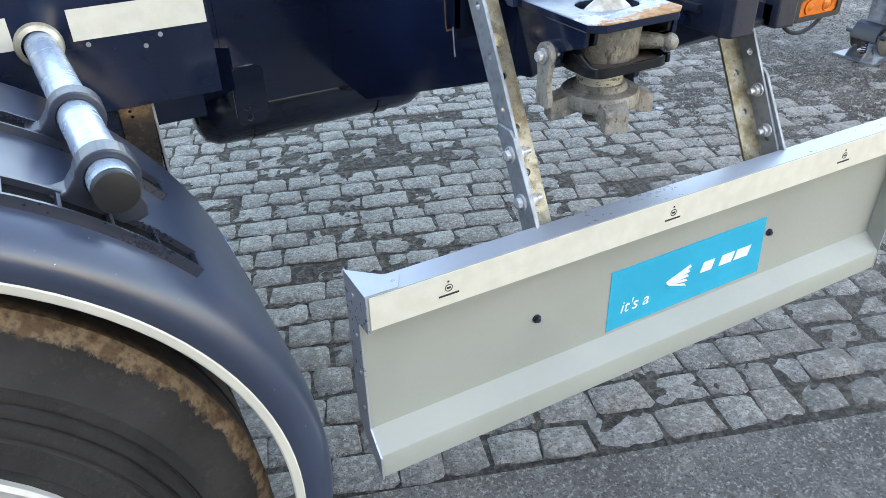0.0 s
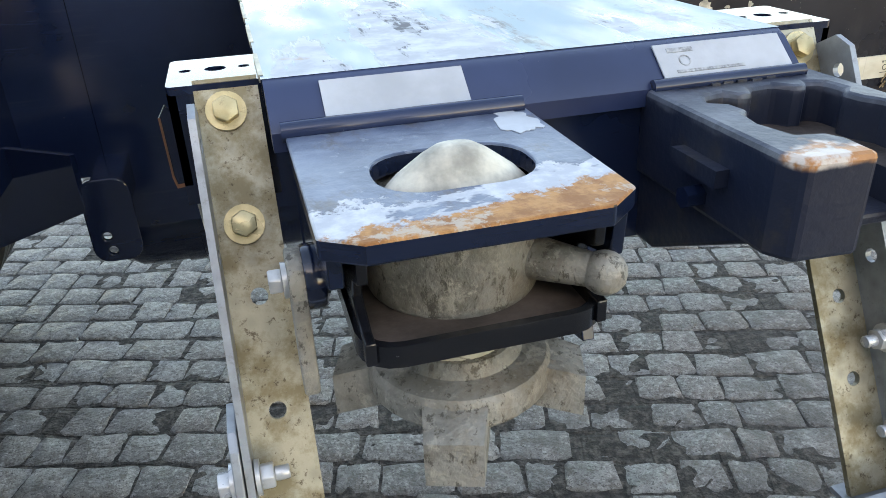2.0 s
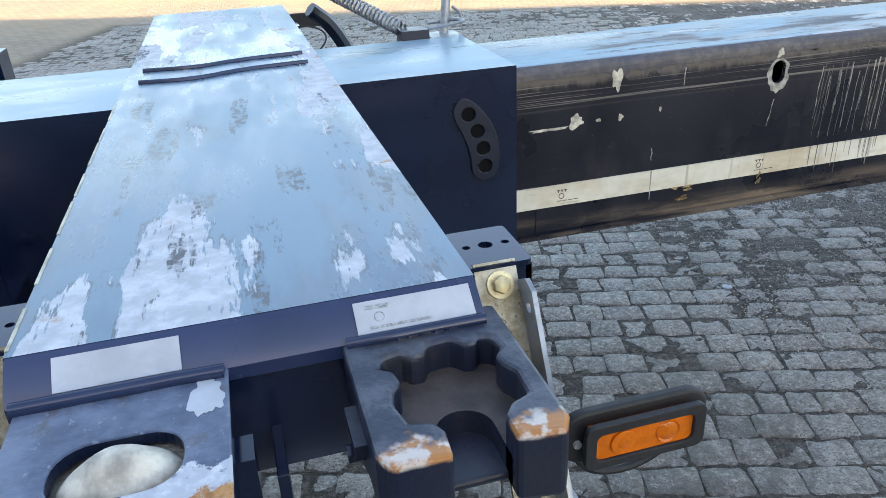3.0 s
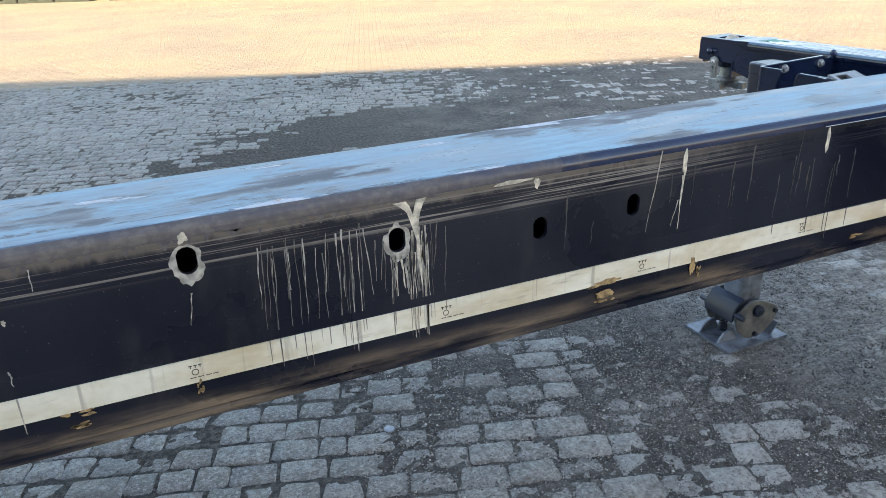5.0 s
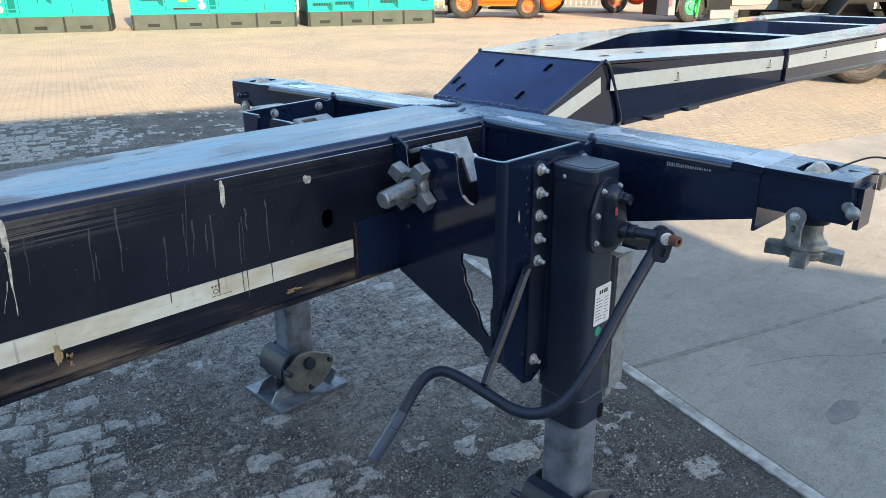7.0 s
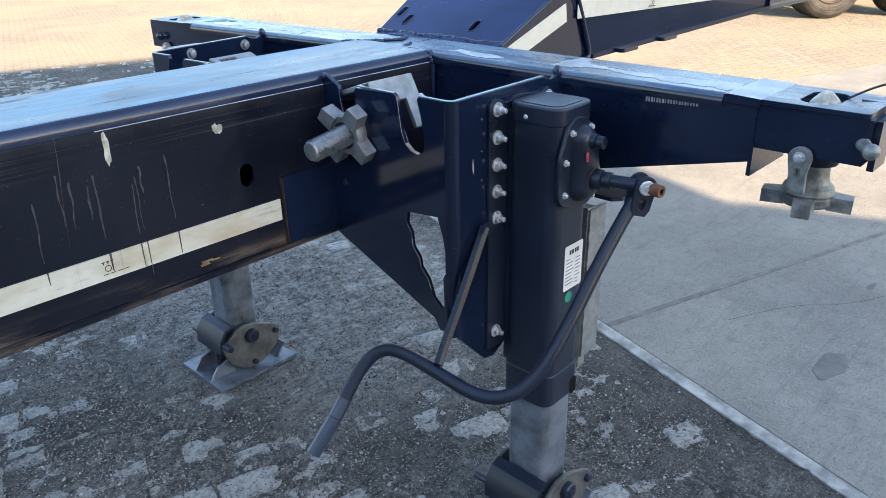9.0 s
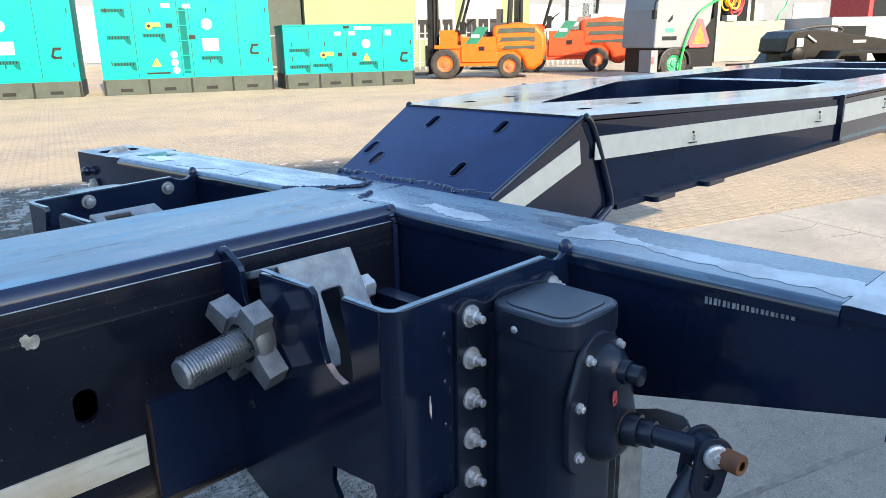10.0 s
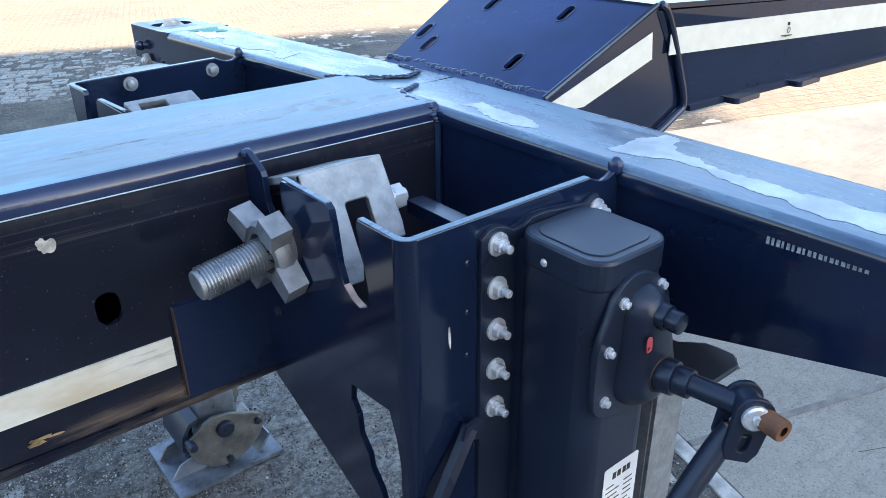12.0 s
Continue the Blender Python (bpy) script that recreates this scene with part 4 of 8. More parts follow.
# twist lock in the bolster's end
lock = part("twist_lock", plate(on_z(1.2005), [(0.069, -1.058), (0.069, -1.232), (0.090, -1.246), (0.216, -1.246), (0.237, -1.228), (0.237, -1.058)], 0.0125, [rounded(0.109, 0.203, -1.196, -1.131, 0.028, 6)], 0.0015), PAINT, trailer, "lock plate with a slot, rusty along its edge", second=LOCKPLATE, pick=lambda f: f.normal.z > 0.3)
lock_cone(0.157, -1.164, 1.193, CONE, lock, 0.05)
part("paint_flake", plate(on_z(1.2131), blob(0.219, -1.096, 0.026, 0.058, rng, 40, 0.30), 0.0004), STICKER, lock)
for x in (0.0865, 0.2160):
    part("tray_arm", plate(on_x(x), [(-1.150, 1.2), (-1.228, 1.2), (-1.226, 1.180), (-1.205, 1.172), (-1.200, 1.160), (-1.222, 1.150), (-1.234, 1.150), (-1.234, 1.136), (-1.12, 1.136), (-1.13, 1.165)], 0.006, (), 0.001), navy_paint("black_arm_paint", (0.006, 0.0065, 0.009), 0.2, 0.3), lock)
part("housing_cheek", plate(on_x(0.073), [(-1.045, 1.090), (-1.045, 1.2), (-1.225, 1.2), (-1.222, 1.178), (-1.150, 1.150), (-1.14, 1.13), (-1.10, 1.10)], 0.008, (), 0.001), PAINT, lock)
part("housing_cheek", plate(on_x(0.226), [(-1.045, 1.125), (-1.045, 1.2), (-1.228, 1.2), (-1.225, 1.172), (-1.12, 1.145)], 0.008, (), 0.001), PAINT, lock)
TRAY_PAINT = navy_paint("black_tray_paint", (0.006, 0.0065, 0.009), 0.2, 0.3)
TRAY_DIRT = plain("brown_tray_dirt", (0.085, 0.062, 0.05), 0.7, 0, 0.4, 30, 130, 0.5)
tray = plate(on_z(1.136), rounded(0.086, 0.222, -1.234, -1.07, 0.020), 0.006, (), 0.001)
rim = rounded(0.084, 0.224, -1.237, -1.068, 0.022)
tray = plate(on_z(1.134), rim, 0.013, [rounded(0.089, 0.219, -1.232, -1.073, 0.018)], 0.0, tray)
part("tray", tray, TRAY_PAINT, lock, "dirty lower tray of the lock", second=TRAY_DIRT, pick=lambda f: f.normal.z > 0.7 and f.calc_center_median().z < 1.144)
part("barrel", lathe([(0.0, 1.140), (0.050, 1.140), (0.053, 1.146), (0.055, 1.195), (0.0, 1.198)], 36, Matrix.Translation((0.153, -1.164, 0))), CASTING, lock, "grey-brown cast barrel")
arm_b = rod((0.178, -1.185, 1.165), (0.220, -1.226, 1.164), 0.015, 0.0095)
arm_b = ball((0.222, -1.228, 1.164), 0.0128, arm_b)
part("handle", arm_b, CASTING, lock, "stub handle with a round knob", smooth=60)
part("stop_block", box(0.232, 0.250, -1.150, -1.118, 1.138, 1.180, 0.003), PAINT, lock)
spin = [(0.0, 1.134), (0.034, 1.134)] + [(0.0345 - 0.0009 * (k % 2), 1.131 - k * 0.0028) for k in range(14)] + [(0.038, 1.092), (0.040, 1.088), (0.0, 1.085)]
part("spindle", lathe(spin, 36, Matrix.Translation((0.153, -1.165, 0))), spindle_steel("limed_spindle"), lock, "pale limed spindle with dark pits", smooth=20)
thread_end = [(0.0, 1.068)] + [(0.021 - 0.0022 * (k % 2), 1.068 - k * 0.0022) for k in range(13)] + [(0.0, 1.040)]
part("thread_end", lathe(thread_end, 24, Matrix.Translation((0.153, -1.165, 0))), CASTING, lock, smooth=10)
crown_nut(Matrix.Translation((0.155, -1.166, 1.069)), CASTING, lock, 0.0455, 0.080, 0.032, radians(-109), hub=1.30, hang=0.45)
link = plate(on_x(0.055), [(y - 1.156, z + 1.153) for y, z in [(0.019 * math.cos(radians(a)), 0.019 * math.sin(radians(a))) for a in range(-20, 201, 20)] + [(-0.012, -0.03), (-0.014, -0.052), (-0.017, -0.062), (-0.014, -0.076), (0.012, -0.076), (0.016, -0.06), (0.013, -0.03)]], 0.010, (), 0.002)
part("locking_link", link, CASTING, lock, "hanging grey locking link")
part("link_bolt", bolt((0.055, -1.156, 1.153), (-1, 0, 0), 0.008, 0.011, 0.008), BOLT_W, lock)
part("link_boss", rod((0.064, -1.156, 1.153), (0.076, -1.156, 1.153), 0.020, bevel=0.002), PAINT, lock)
part("pawl", plate(on_x(0.263), [(-1.06, 1.14), (-1.125, 1.135), (-1.13, 1.10), (-1.118, 1.07), (-1.128, 1.045), (-1.105, 1.04), (-1.075, 1.11), (-1.06, 1.12)], 0.010, (), 0.001), PAINT, lock)

# cast hook beside it
U_in = [(0.392, -1.203), (0.386, -1.190), (0.368, -1.186), (0.362, -1.160), (0.366, -1.140), (0.374, -1.134), (0.372, -1.116), (0.360, -1.108), (0.366, -1.094), (0.384, -1.090), (0.390, -1.100), (0.402, -1.100), (0.408, -1.086), (0.430, -1.084), (0.440, -1.096), (0.450, -1.098), (0.456, -1.088), (0.468, -1.094), (0.470, -1.112), (0.460, -1.122), (0.462, -1.136), (0.469, -1.150), (0.468, -1.180), (0.450, -1.188), (0.441, -1.200)]
hook_out = [(0.336, -1.040), (0.336, -1.212), (0.345, -1.228), (0.390, -1.231)]
hook_end = [(0.441, -1.226), (0.478, -1.232), (0.487, -1.216), (0.487, -1.040)]
hook = part("cast_hook", plate(on_z(1.146), hook_out + U_in + hook_end, 0.0665, (), 0.004), HOOK, trailer, "cast steel hook, rusty on its two tips", smooth=40)
slot = [(0.392, -1.214), (0.392, -1.180)] + [(0.4165 - 0.0245 * math.cos(radians(a)), -1.172 + 0.0245 * math.sin(radians(a))) for a in range(0, 181, 15)] + [(0.441, -1.180), (0.441, -1.214)]
HOOK_FLOOR = plain("brown_hook_pocket", (0.060, 0.045, 0.040), 0.6, 0, 0.4, 30, 130, 0.5)
part("hook_floor", plate(on_z(1.150), [(0.342, -1.05), (0.342, -1.214)] + slot + [(0.481, -1.214), (0.481, -1.05)], 0.031, (), 0.0), HOOK, hook, "brown worn pocket", second=HOOK_FLOOR, pick=lambda f: f.normal.z > 0.5)
web = plate(on_x(0.340), [(-1.040, 1.090), (-1.085, 1.090), (-1.205, 1.150), (-1.205, 1.158), (-1.040, 1.158)], 0.143, (), 0.003)
part("hook_root", web, HOOK, hook)
part("side_ledge", box(0.326, 0.338, -1.172, -1.120, 1.176, 1.188, 0.002), HOOK, hook)
part("set_screw", rod((0.322, -1.145, 1.160), (0.337, -1.145, 1.160), 0.008, n=6), PAINT, hook)
letters = box(0.385, 0.392, -1.075, -1.062, 1.212, 1.2145)
for x in (0.396, 0.408, 0.420, 0.434):
    letters = box(x, x + 0.008, -1.075 + rng.uniform(0, 0.004), -1.063, 1.212, 1.2145, bm=letters)
part("cast_mark", letters, HOOK, hook)

# marker lamp
lamp = part("marker_lamp", plate(on_y(-1.186), rounded(0.490, 0.626, 1.138, 1.190, 0.022, 6), 0.010, (), 0.003), RUBBER, trailer, "amber side marker lamp on a black rubber holder")
part("lens", box(0.513, 0.608, -1.206, -1.196, 1.146, 1.177, 0.003), AMBER, lamp, "amber lens")
part("reflector", plate(on_y(-1.206), circle(0.541, 1.1615, 0.012, 20), 0.002, (), 0.0005), AMBER, lamp)
part("lamp_rim", plate(on_y(-1.203), rounded(0.506, 0.616, 1.140, 1.184, 0.008), 0.006, [rounded(0.516, 0.605, 1.148, 1.175, 0.006)], 0.001), RUBBER, lamp, "black rubber rim")
for x in (0.541, 0.582):
    part("reflector", lathe([(0.0, 0.0022), (0.006, 0.002), (0.009, 0.0004), (0.0105, 0.0016), (0.0115, 0.0)], 20, Matrix.Translation((x, -1.206, 1.1615)) @ Matrix(((1, 0, 0, 0), (0, 0, -1, 0), (0, 1, 0, 0), (0, 0, 0, 1)))), AMBER, lamp)
for x in (0.504, 0.616):
    part("screw", rod((x, -1.196, 1.161), (x, -1.199, 1.161), 0.0035), BOLT_W, lamp)
part("cable", sweep([(0.505, -1.18, 1.150), (0.515, -1.19, 1.122), (0.560, -1.19, 1.112), (0.605, -1.19, 1.135), (0.60, -1.18, 1.16)], 0.0035, 8), RUBBER, lamp)


# panel brackets
def slanted_bar(mirror):
    """Angle bar from the bolster down to the side panel; mirror: about the bolster's middle."""
    def fx(x):
        return 0.536 - x if mirror else x
    top, low = Vector((0, -1.004, 1.238)), Vector((0, -1.197, 0.888))
    d = (low - top).normalized()
    n = Vector((0, d.z, -d.y))
    if n.y > 0:
        n = -n
    L = (low - top).length
    def spot(x, s, o=0.0):
        p = top + d * s + n * o
        return (fx(x), p.y, p.z)
    m = Matrix(((1, 0, 0, 0), (0, d.y, n.y, top.y), (0, d.z, n.z, top.z), (0, 0, 0, 1)))
    x0, x1 = sorted((fx(0.014), fx(0.058)))
    holes = [circle(fx(0.036), s, 0.0062, 12) for s in (0.155, 0.235, 0.305)]
    bar = part("panel_bracket", plate(m, [(x0, 0), (x1, 0), (x1, L), (x0, L)], 0.005, holes), ZINC_Y, trailer, "slanted yellowish zinc angle bar with bolt holes")
    xa, xb = sorted((fx(0.010), fx(0.015)))
    leg = plate(on_x(xa), [(p.y, p.z) for p in (top + d * 0.022, top + d * L, top + d * L + n * 0.040, top + d * 0.035 + n * 0.040, top + d * 0.022 + n * 0.028)], xb - xa, [[(q.y + 0.006 * math.cos(a), q.z + 0.006 * math.sin(a)) for a in [2 * math.pi * k / 10 for k in range(10)]] for q in (top + d * 0.05 + n * 0.024, top + d * 0.125 + n * 0.024, top + d * 0.205 + n * 0.024, top + d * 0.36 + n * 0.024)])
    part("side_leg", leg, GALV, bar)
    for s in (0.024, 0.104):
        part("bolt", bolt(spot(0.034, s, 0.005), n, 0.0095, 0.0140, 0.008), BOLT_Y, bar)
    ya, yb = sorted((fx(0.003), fx(0.009)))
    def edge(z, o):
        return (top.y + (low.y - top.y) * (z - top.z) / (low.z - top.z) + o, z)
    tab = plate(on_x(ya), [edge(1.040, -0.050), edge(1.048, -0.044), edge(1.048, -0.012), edge(1.038, -0.006), edge(0.90, -0.006), (-1.192, 0.885), (-1.255, 0.885), edge(0.91, -0.056)], yb - ya, (), 0.001)
    part("panel_tab", tab, GALV, bar, "bright galvanised tab")
    out = 1 if mirror else -1
    for z in (1.012, 0.948):
        y = edge(z, -0.030)[0]
        part("bolt", bolt((fx(0.003), y, z), (out, 0, 0), 0.009, 0.013, 0.008), BOLT_W, bar)
        part("nut", bolt((fx(0.016), y, z), (-out, 0, 0), 0.009, 0.012, 0.009, None, 0.010), BOLT_W, bar)
    foot_y = sorted((fx(0.010), fx(0.064)))
    part("toe", box(foot_y[0], foot_y[1], -1.222, -1.185, 0.884, 0.889), GALV, bar)
    c0, c1 = sorted((fx(-0.004), fx(0.064)))
    cap = part("top_channel", plate(on_z(1.232), rounded(c0, c1, -1.012, -0.925, 0.005), 0.006, [circle(fx(x), -0.965, r, 12) for x, r in ((0.008, 0.0045), (0.030, 0.008), (0.051, 0.0045))]), PAINT, bar, "navy channel with three holes")
    part("cheek", box(*sorted((fx(-0.004), fx(0.002))), -1.010, -0.925, 1.165, 1.233), PAINT, bar)
    part("front", box(c0, c1, -1.010, -1.004, 1.150, 1.233), PAINT, bar)
    if not mirror:
        clip = plate(on_y(-0.986), [(-0.009, 1.221), (-0.005, 1.215), (-0.004, 1.207), (0.006, 1.207), (0.006, 1.186), (0.001, 1.183), (0.001, 1.172), (-0.0015, 1.159), (-0.011, 1.158), (-0.013, 1.166), (-0.0145, 1.212)], 0.004, (), 0.0008)
        part("clip", clip, PAINT, bar, "small notched dark steel clip")
        part("clip_rim", plate(on_y(-0.9902), [(-0.0148, 1.212), (-0.0135, 1.166), (-0.0115, 1.157), (-0.001, 1.158), (-0.0015, 1.1605), (-0.0105, 1.160), (-0.0120, 1.167), (-0.0132, 1.212)], 0.0008), RUSTY, bar, "rusty rim of the clip")
        part("clip_wire", sweep([(0.000, -0.99, 1.184), (0.0, -0.99, 1.160), (0.003, -0.99, 1.115)], 0.0011, 6, 1), CHIP, bar)


slanted_bar(False)
slanted_bar(True)

# side panel
prof = [(-1.190, 0.922), (-1.267, 0.922), (-1.267, 0.866), (-1.262, 0.862), (-1.232, 0.860), (-1.232, 0.652), (-1.265, 0.622), (-1.267, 0.617), (-1.267, 0.578), (-1.262, 0.574), (-1.240, 0.574), (-1.240, 0.578), (-1.261, 0.579), (-1.261, 0.616), (-1.227, 0.648), (-1.227, 0.866), (-1.260, 0.868), (-1.260, 0.917), (-1.190, 0.917)]
prof[0], prof[-1] = (-1.228, 0.922), (-1.228, 0.917)
panel = part("side_panel", plate(on_x(-0.285), prof, 1.155), PANEL, trailer, "grey painted side guard panel hanging below the bolster", second=PANEL_EDGE, pick=lambda f: f.normal.z > 0.9 and f.calc_center_median().z > 0.9)
part("end_cap", plate(on_x(-0.288), [(-1.268, 0.923), (-1.268, 0.862), (-1.233, 0.858), (-1.233, 0.653), (-1.268, 0.620), (-1.268, 0.574), (-1.190, 0.640), (-1.190, 0.923)], 0.003), PANEL_EDGE, panel)
part("end_cap", plate(on_x(0.868), [(-1.268, 0.923), (-1.268, 0.574), (-1.190, 0.640), (-1.190, 0.923)], 0.003), PANEL, panel)
part("corner_gusset", plate(on_z(0.9225), [(-0.288, -1.266), (-0.288, -1.192), (-0.248, -1.228), (-0.225, -1.240), (-0.24, -1.266)], 0.0015), PANEL_EDGE, panel)
for z in (0.90, 0.83, 0.76, 0.69, 0.61):
    part("rivet", ball((-0.289, -1.222 if z > 0.64 else -1.235, z), 0.003, None, (0.5, 1, 1), 8), BOLT_W, panel)
part("rivet", ball((-0.240, -1.250, 0.924), 0.003, None, (1, 1, 0.5), 8), BOLT_W, panel)
part("reflective_strip", box(-0.283, 0.866, -1.2685, -1.266, 0.868, 0.9205), STRIP, panel, "clean off-white reflective tape")
for x in (-0.165, 0.243, 0.650):
    s = plate(on_y(-1.2685), circle(x, 0.897, 0.0062, 14), 0.0006, [circle(x, 0.897, 0.005, 14)])
    s = box(x - 0.003, x + 0.003, -1.2691, -1.2685, 0.8955, 0.8985, bm=s)
    s = box(x - 0.016, x + 0.016, -1.2691, -1.2685, 0.884, 0.887, bm=s)
    s = box(x - 0.002, x + 0.001, -1.2691, -1.2685, 0.906, 0.909, bm=s)
    part("approval_mark", s, INK, panel)
part("sticker", plate(on_y(-1.232), [(0.164, 0.659), (0.536, 0.662), (0.526, 0.788), (0.163, 0.786)], 0.001), CYAN, panel, "cyan sticker with white print")
part("lettering", text_mesh("it's a", 0.036, Matrix.Translation((0.190, -1.2332, 0.690)) @ Matrix.Rotation(radians(90), 4, "X"), None, 0.2), WHITE, panel)
wing = bm_new()
for k in range(5):
    z0 = 0.742 - k * 0.0095
    plate(on_y(-1.233 - k * 0.0004), [(0.292, 0.722 - k * 0.001), (0.346 - k * 0.002, z0), (0.350 - k * 0.002, z0 - 0.006), (0.300, 0.716 - k * 0.001)], 0.0006, (), 0, wing)
part("emblem", wing, WHITE, panel)
for x0, x1, z0, z1 in ((0.374, 0.402, 0.713, 0.735), (0.420, 0.452, 0.713, 0.735), (0.458, 0.494, 0.713, 0.735)):
    part("brand_bar", plate(on_y(-1.233), [(x0, z0), (x1, z0), (x1 + 0.006, z1), (x0 + 0.006, z1)], 0.0006), WHITE, panel)
for x in (0.013, 0.542):
    part("bolt", bolt((x, -1.232, 0.749), (0, -1, 0), 0.005, 0.0075, 0.005), PAINT_MATT, panel)

# air tank
TY, TZ = 0.06, 0.712
def tank_at(x):
    return Matrix(((0, 0, 1, x), (1, 0, 0, TY), (0, 1, 0, TZ), (0, 0, 0, 1)))


tank = part("air_tank", lathe([(0, 0), (0.05, 0.006), (0.085, 0.022), (0.102, 0.055), (0.105, 0.09), (0.105, 0.62), (0.102, 0.655), (0.085, 0.688), (0.05, 0.704), (0, 0.710)], 40, tank_at(-0.272)), PAINT, trailer, "black air tank slung below the frame", smooth=50)
for x in (-0.12, 0.26):
    part("strap", lathe([(0.106, 0), (0.109, 0), (0.109, 0.035), (0.106, 0.035)], 40, tank_at(x)), PAINT, tank)
part("drain_ring", lathe([(0.007, 0), (0.010, 0), (0.010, 0.003), (0.007, 0.003)], 12, Matrix.Translation((0.10, TY, TZ - 0.117)) @ Matrix.Rotation(radians(90), 4, "X")), BOLT_W, tank)
part("nipple", rod((0.14, TY - 0.085, TZ + 0.03), (0.17, TY - 0.12, TZ + 0.03), 0.014), PAINT, tank)
tab = part("frame_tab", plate(on_y(-0.352), rounded(-0.226, -0.150, 0.812, 0.955, 0.024), 0.008, [circle(-0.200, 0.858, 0.007, 12), circle(-0.196, 0.832, 0.007, 12)], 0.002), PAINT, trailer, "hanging tab with two holes")
part("tab_arm", box(-0.214, -0.165, -0.352, -0.190, 0.880, 0.940, 0.003), PAINT, tab)
a, c = Vector((-0.222, -0.363, 0.905)), Vector((-1.15, 0.31, 0.415))
web = [(a.x, a.y, a.z), (c.x, c.y, c.z), (c.x, c.y, 1.00), (a.x, a.y, 1.00)]
mesh_part("slanted_web", web + [(x + 0.006, y + 0.008, z) for x, y, z in web], [(0, 1, 2, 3), (7, 6, 5, 4), (1, 0, 4, 5), (2, 1, 5, 6), (3, 2, 6, 7), (0, 3, 7, 4)], PAINT, trailer, "slanted dark frame web")

# wheel and mudguard
WC = Vector((-1.00, 0.0, 0.556))


def wheel(name, cx, y_out, cz, R, width, side, parent, mat=None, rim=None):
    """side: -1 where the outer face looks to -y."""
    m = Matrix.Translation((cx, y_out, cz)) @ Matrix(((1, 0, 0, 0), (0, 0, -side, 0), (0, 1, 0, 0), (0, 0, 0, 1)))
    w, k = width, R / 0.53
    tyre_prof = [(0.295 * k, w * 0.9), (0.33 * k, w * 0.98), (0.43 * k, w), (0.50 * k, w * 0.95), (R, w * 0.86), (R, w * 0.72), (R - 0.012, w * 0.715), (R - 0.012, w * 0.69), (R, w * 0.685), (R, w * 0.52), (R - 0.012, w * 0.515), (R - 0.012, w * 0.485), (R, w * 0.48), (R, w * 0.31), (R - 0.012, w * 0.305), (R - 0.012, w * 0.28), (R, w * 0.275), (R, w * 0.13), (R - 0.012, w * 0.09), (0.495 * k, w * 0.045), (0.465 * k, w * 0.02), (0.462 * k, w * 0.012), (0.447 * k, w * 0.008), (0.444 * k, 0.008), (0.441 * k, 0.008), (0.438 * k, 0.001), (0.428 * k, 0.001), (0.425 * k, 0.008), (0.422 * k, 0.008), (0.419 * k, 0.001), (0.405 * k, 0.001), (0.402 * k, 0.007), (0.398 * k, 0.007), (0.395 * k, 0.002), (0.36 * k, 0.004), (0.355 * k, 0.010), (0.325 * k, 0.012), (0.30 * k, 0.03), (0.292 * k, 0.05), (0.292 * k, w * 0.8), (0.295 * k, w * 0.9)]
    wh = part(name, lathe(tyre_prof, 72, m), mat or TYRE, parent, "worn truck tyre")
    part("rim", lathe([(0.292 * k, 0.045), (0.288 * k, 0.03), (0.276 * k, 0.03), (0.270 * k, 0.06), (0.20 * k, 0.10), (0.15 * k, 0.085), (0.11 * k, 0.08), (0.105 * k, 0.03), (0.06 * k, 0.02), (0, 0.02)], 48, m), rim or RIM, wh, "" if rim else "silver wheel rim")
    for a in range(10):
        q = m @ Vector((0.165 * k * math.cos(a * math.pi / 5), 0.165 * k * math.sin(a * math.pi / 5), 0.09))
        e = m @ Vector((0.165 * k * math.cos(a * math.pi / 5), 0.165 * k * math.sin(a * math.pi / 5), 0.05))
        part("wheel_nut", rod(q, e, 0.016 * k, n=6), BOLT_W, wh)
    return wh


def near_tyre():
    """Rubber with a ragged band of dried mud round the shoulder."""
    t = Tree("muddy_tyre_rubber")
    dx, dz = t.math("SUBTRACT", t.axis(0), WC.x), t.math("SUBTRACT", t.axis(2), WC.z)
    r = t.math("SQRT", t.math("ADD", t.math("MULTIPLY", dx, dx), t.math("MULTIPLY", dz, dz)))
    r = t.math("ADD", r, t.math("MULTIPLY", t.math("SUBTRACT", t.noise(38, 7, 0.75), 0.5), 0.040))
    c = t.mix(t.ramp(t.noise(8, 4), 0.3, 0.7), (0.016, 0.015, 0.015), (0.034, 0.032, 0.031))
    c = t.mix(t.ramp(t.noise(60, 6, 0.7), 0.55, 0.75, 0, 0.3), c, (0.10, 0.085, 0.07))
    mud = t.math("MULTIPLY", t.ramp(r, 0.534, 0.540), t.ramp(t.axis(1), -1.175, -1.200, 0.12, 1.0))
    c = t.mix(t.math("MULTIPLY", mud, t.ramp(t.noise(90, 5, 0.7), 0.3, 0.55, 0.35, 1.0)), c, t.mix(t.ramp(t.noise(50, 5), 0.4, 0.6), (0.15, 0.095, 0.055), (0.30, 0.215, 0.135)))
    t.bump(t.math("ADD", t.noise(90, 4), t.math("MULTIPLY", mud, t.noise(50, 4))), 0.5, 0.004)
    return t.done(c, 0.7, 0.0, 0.4)


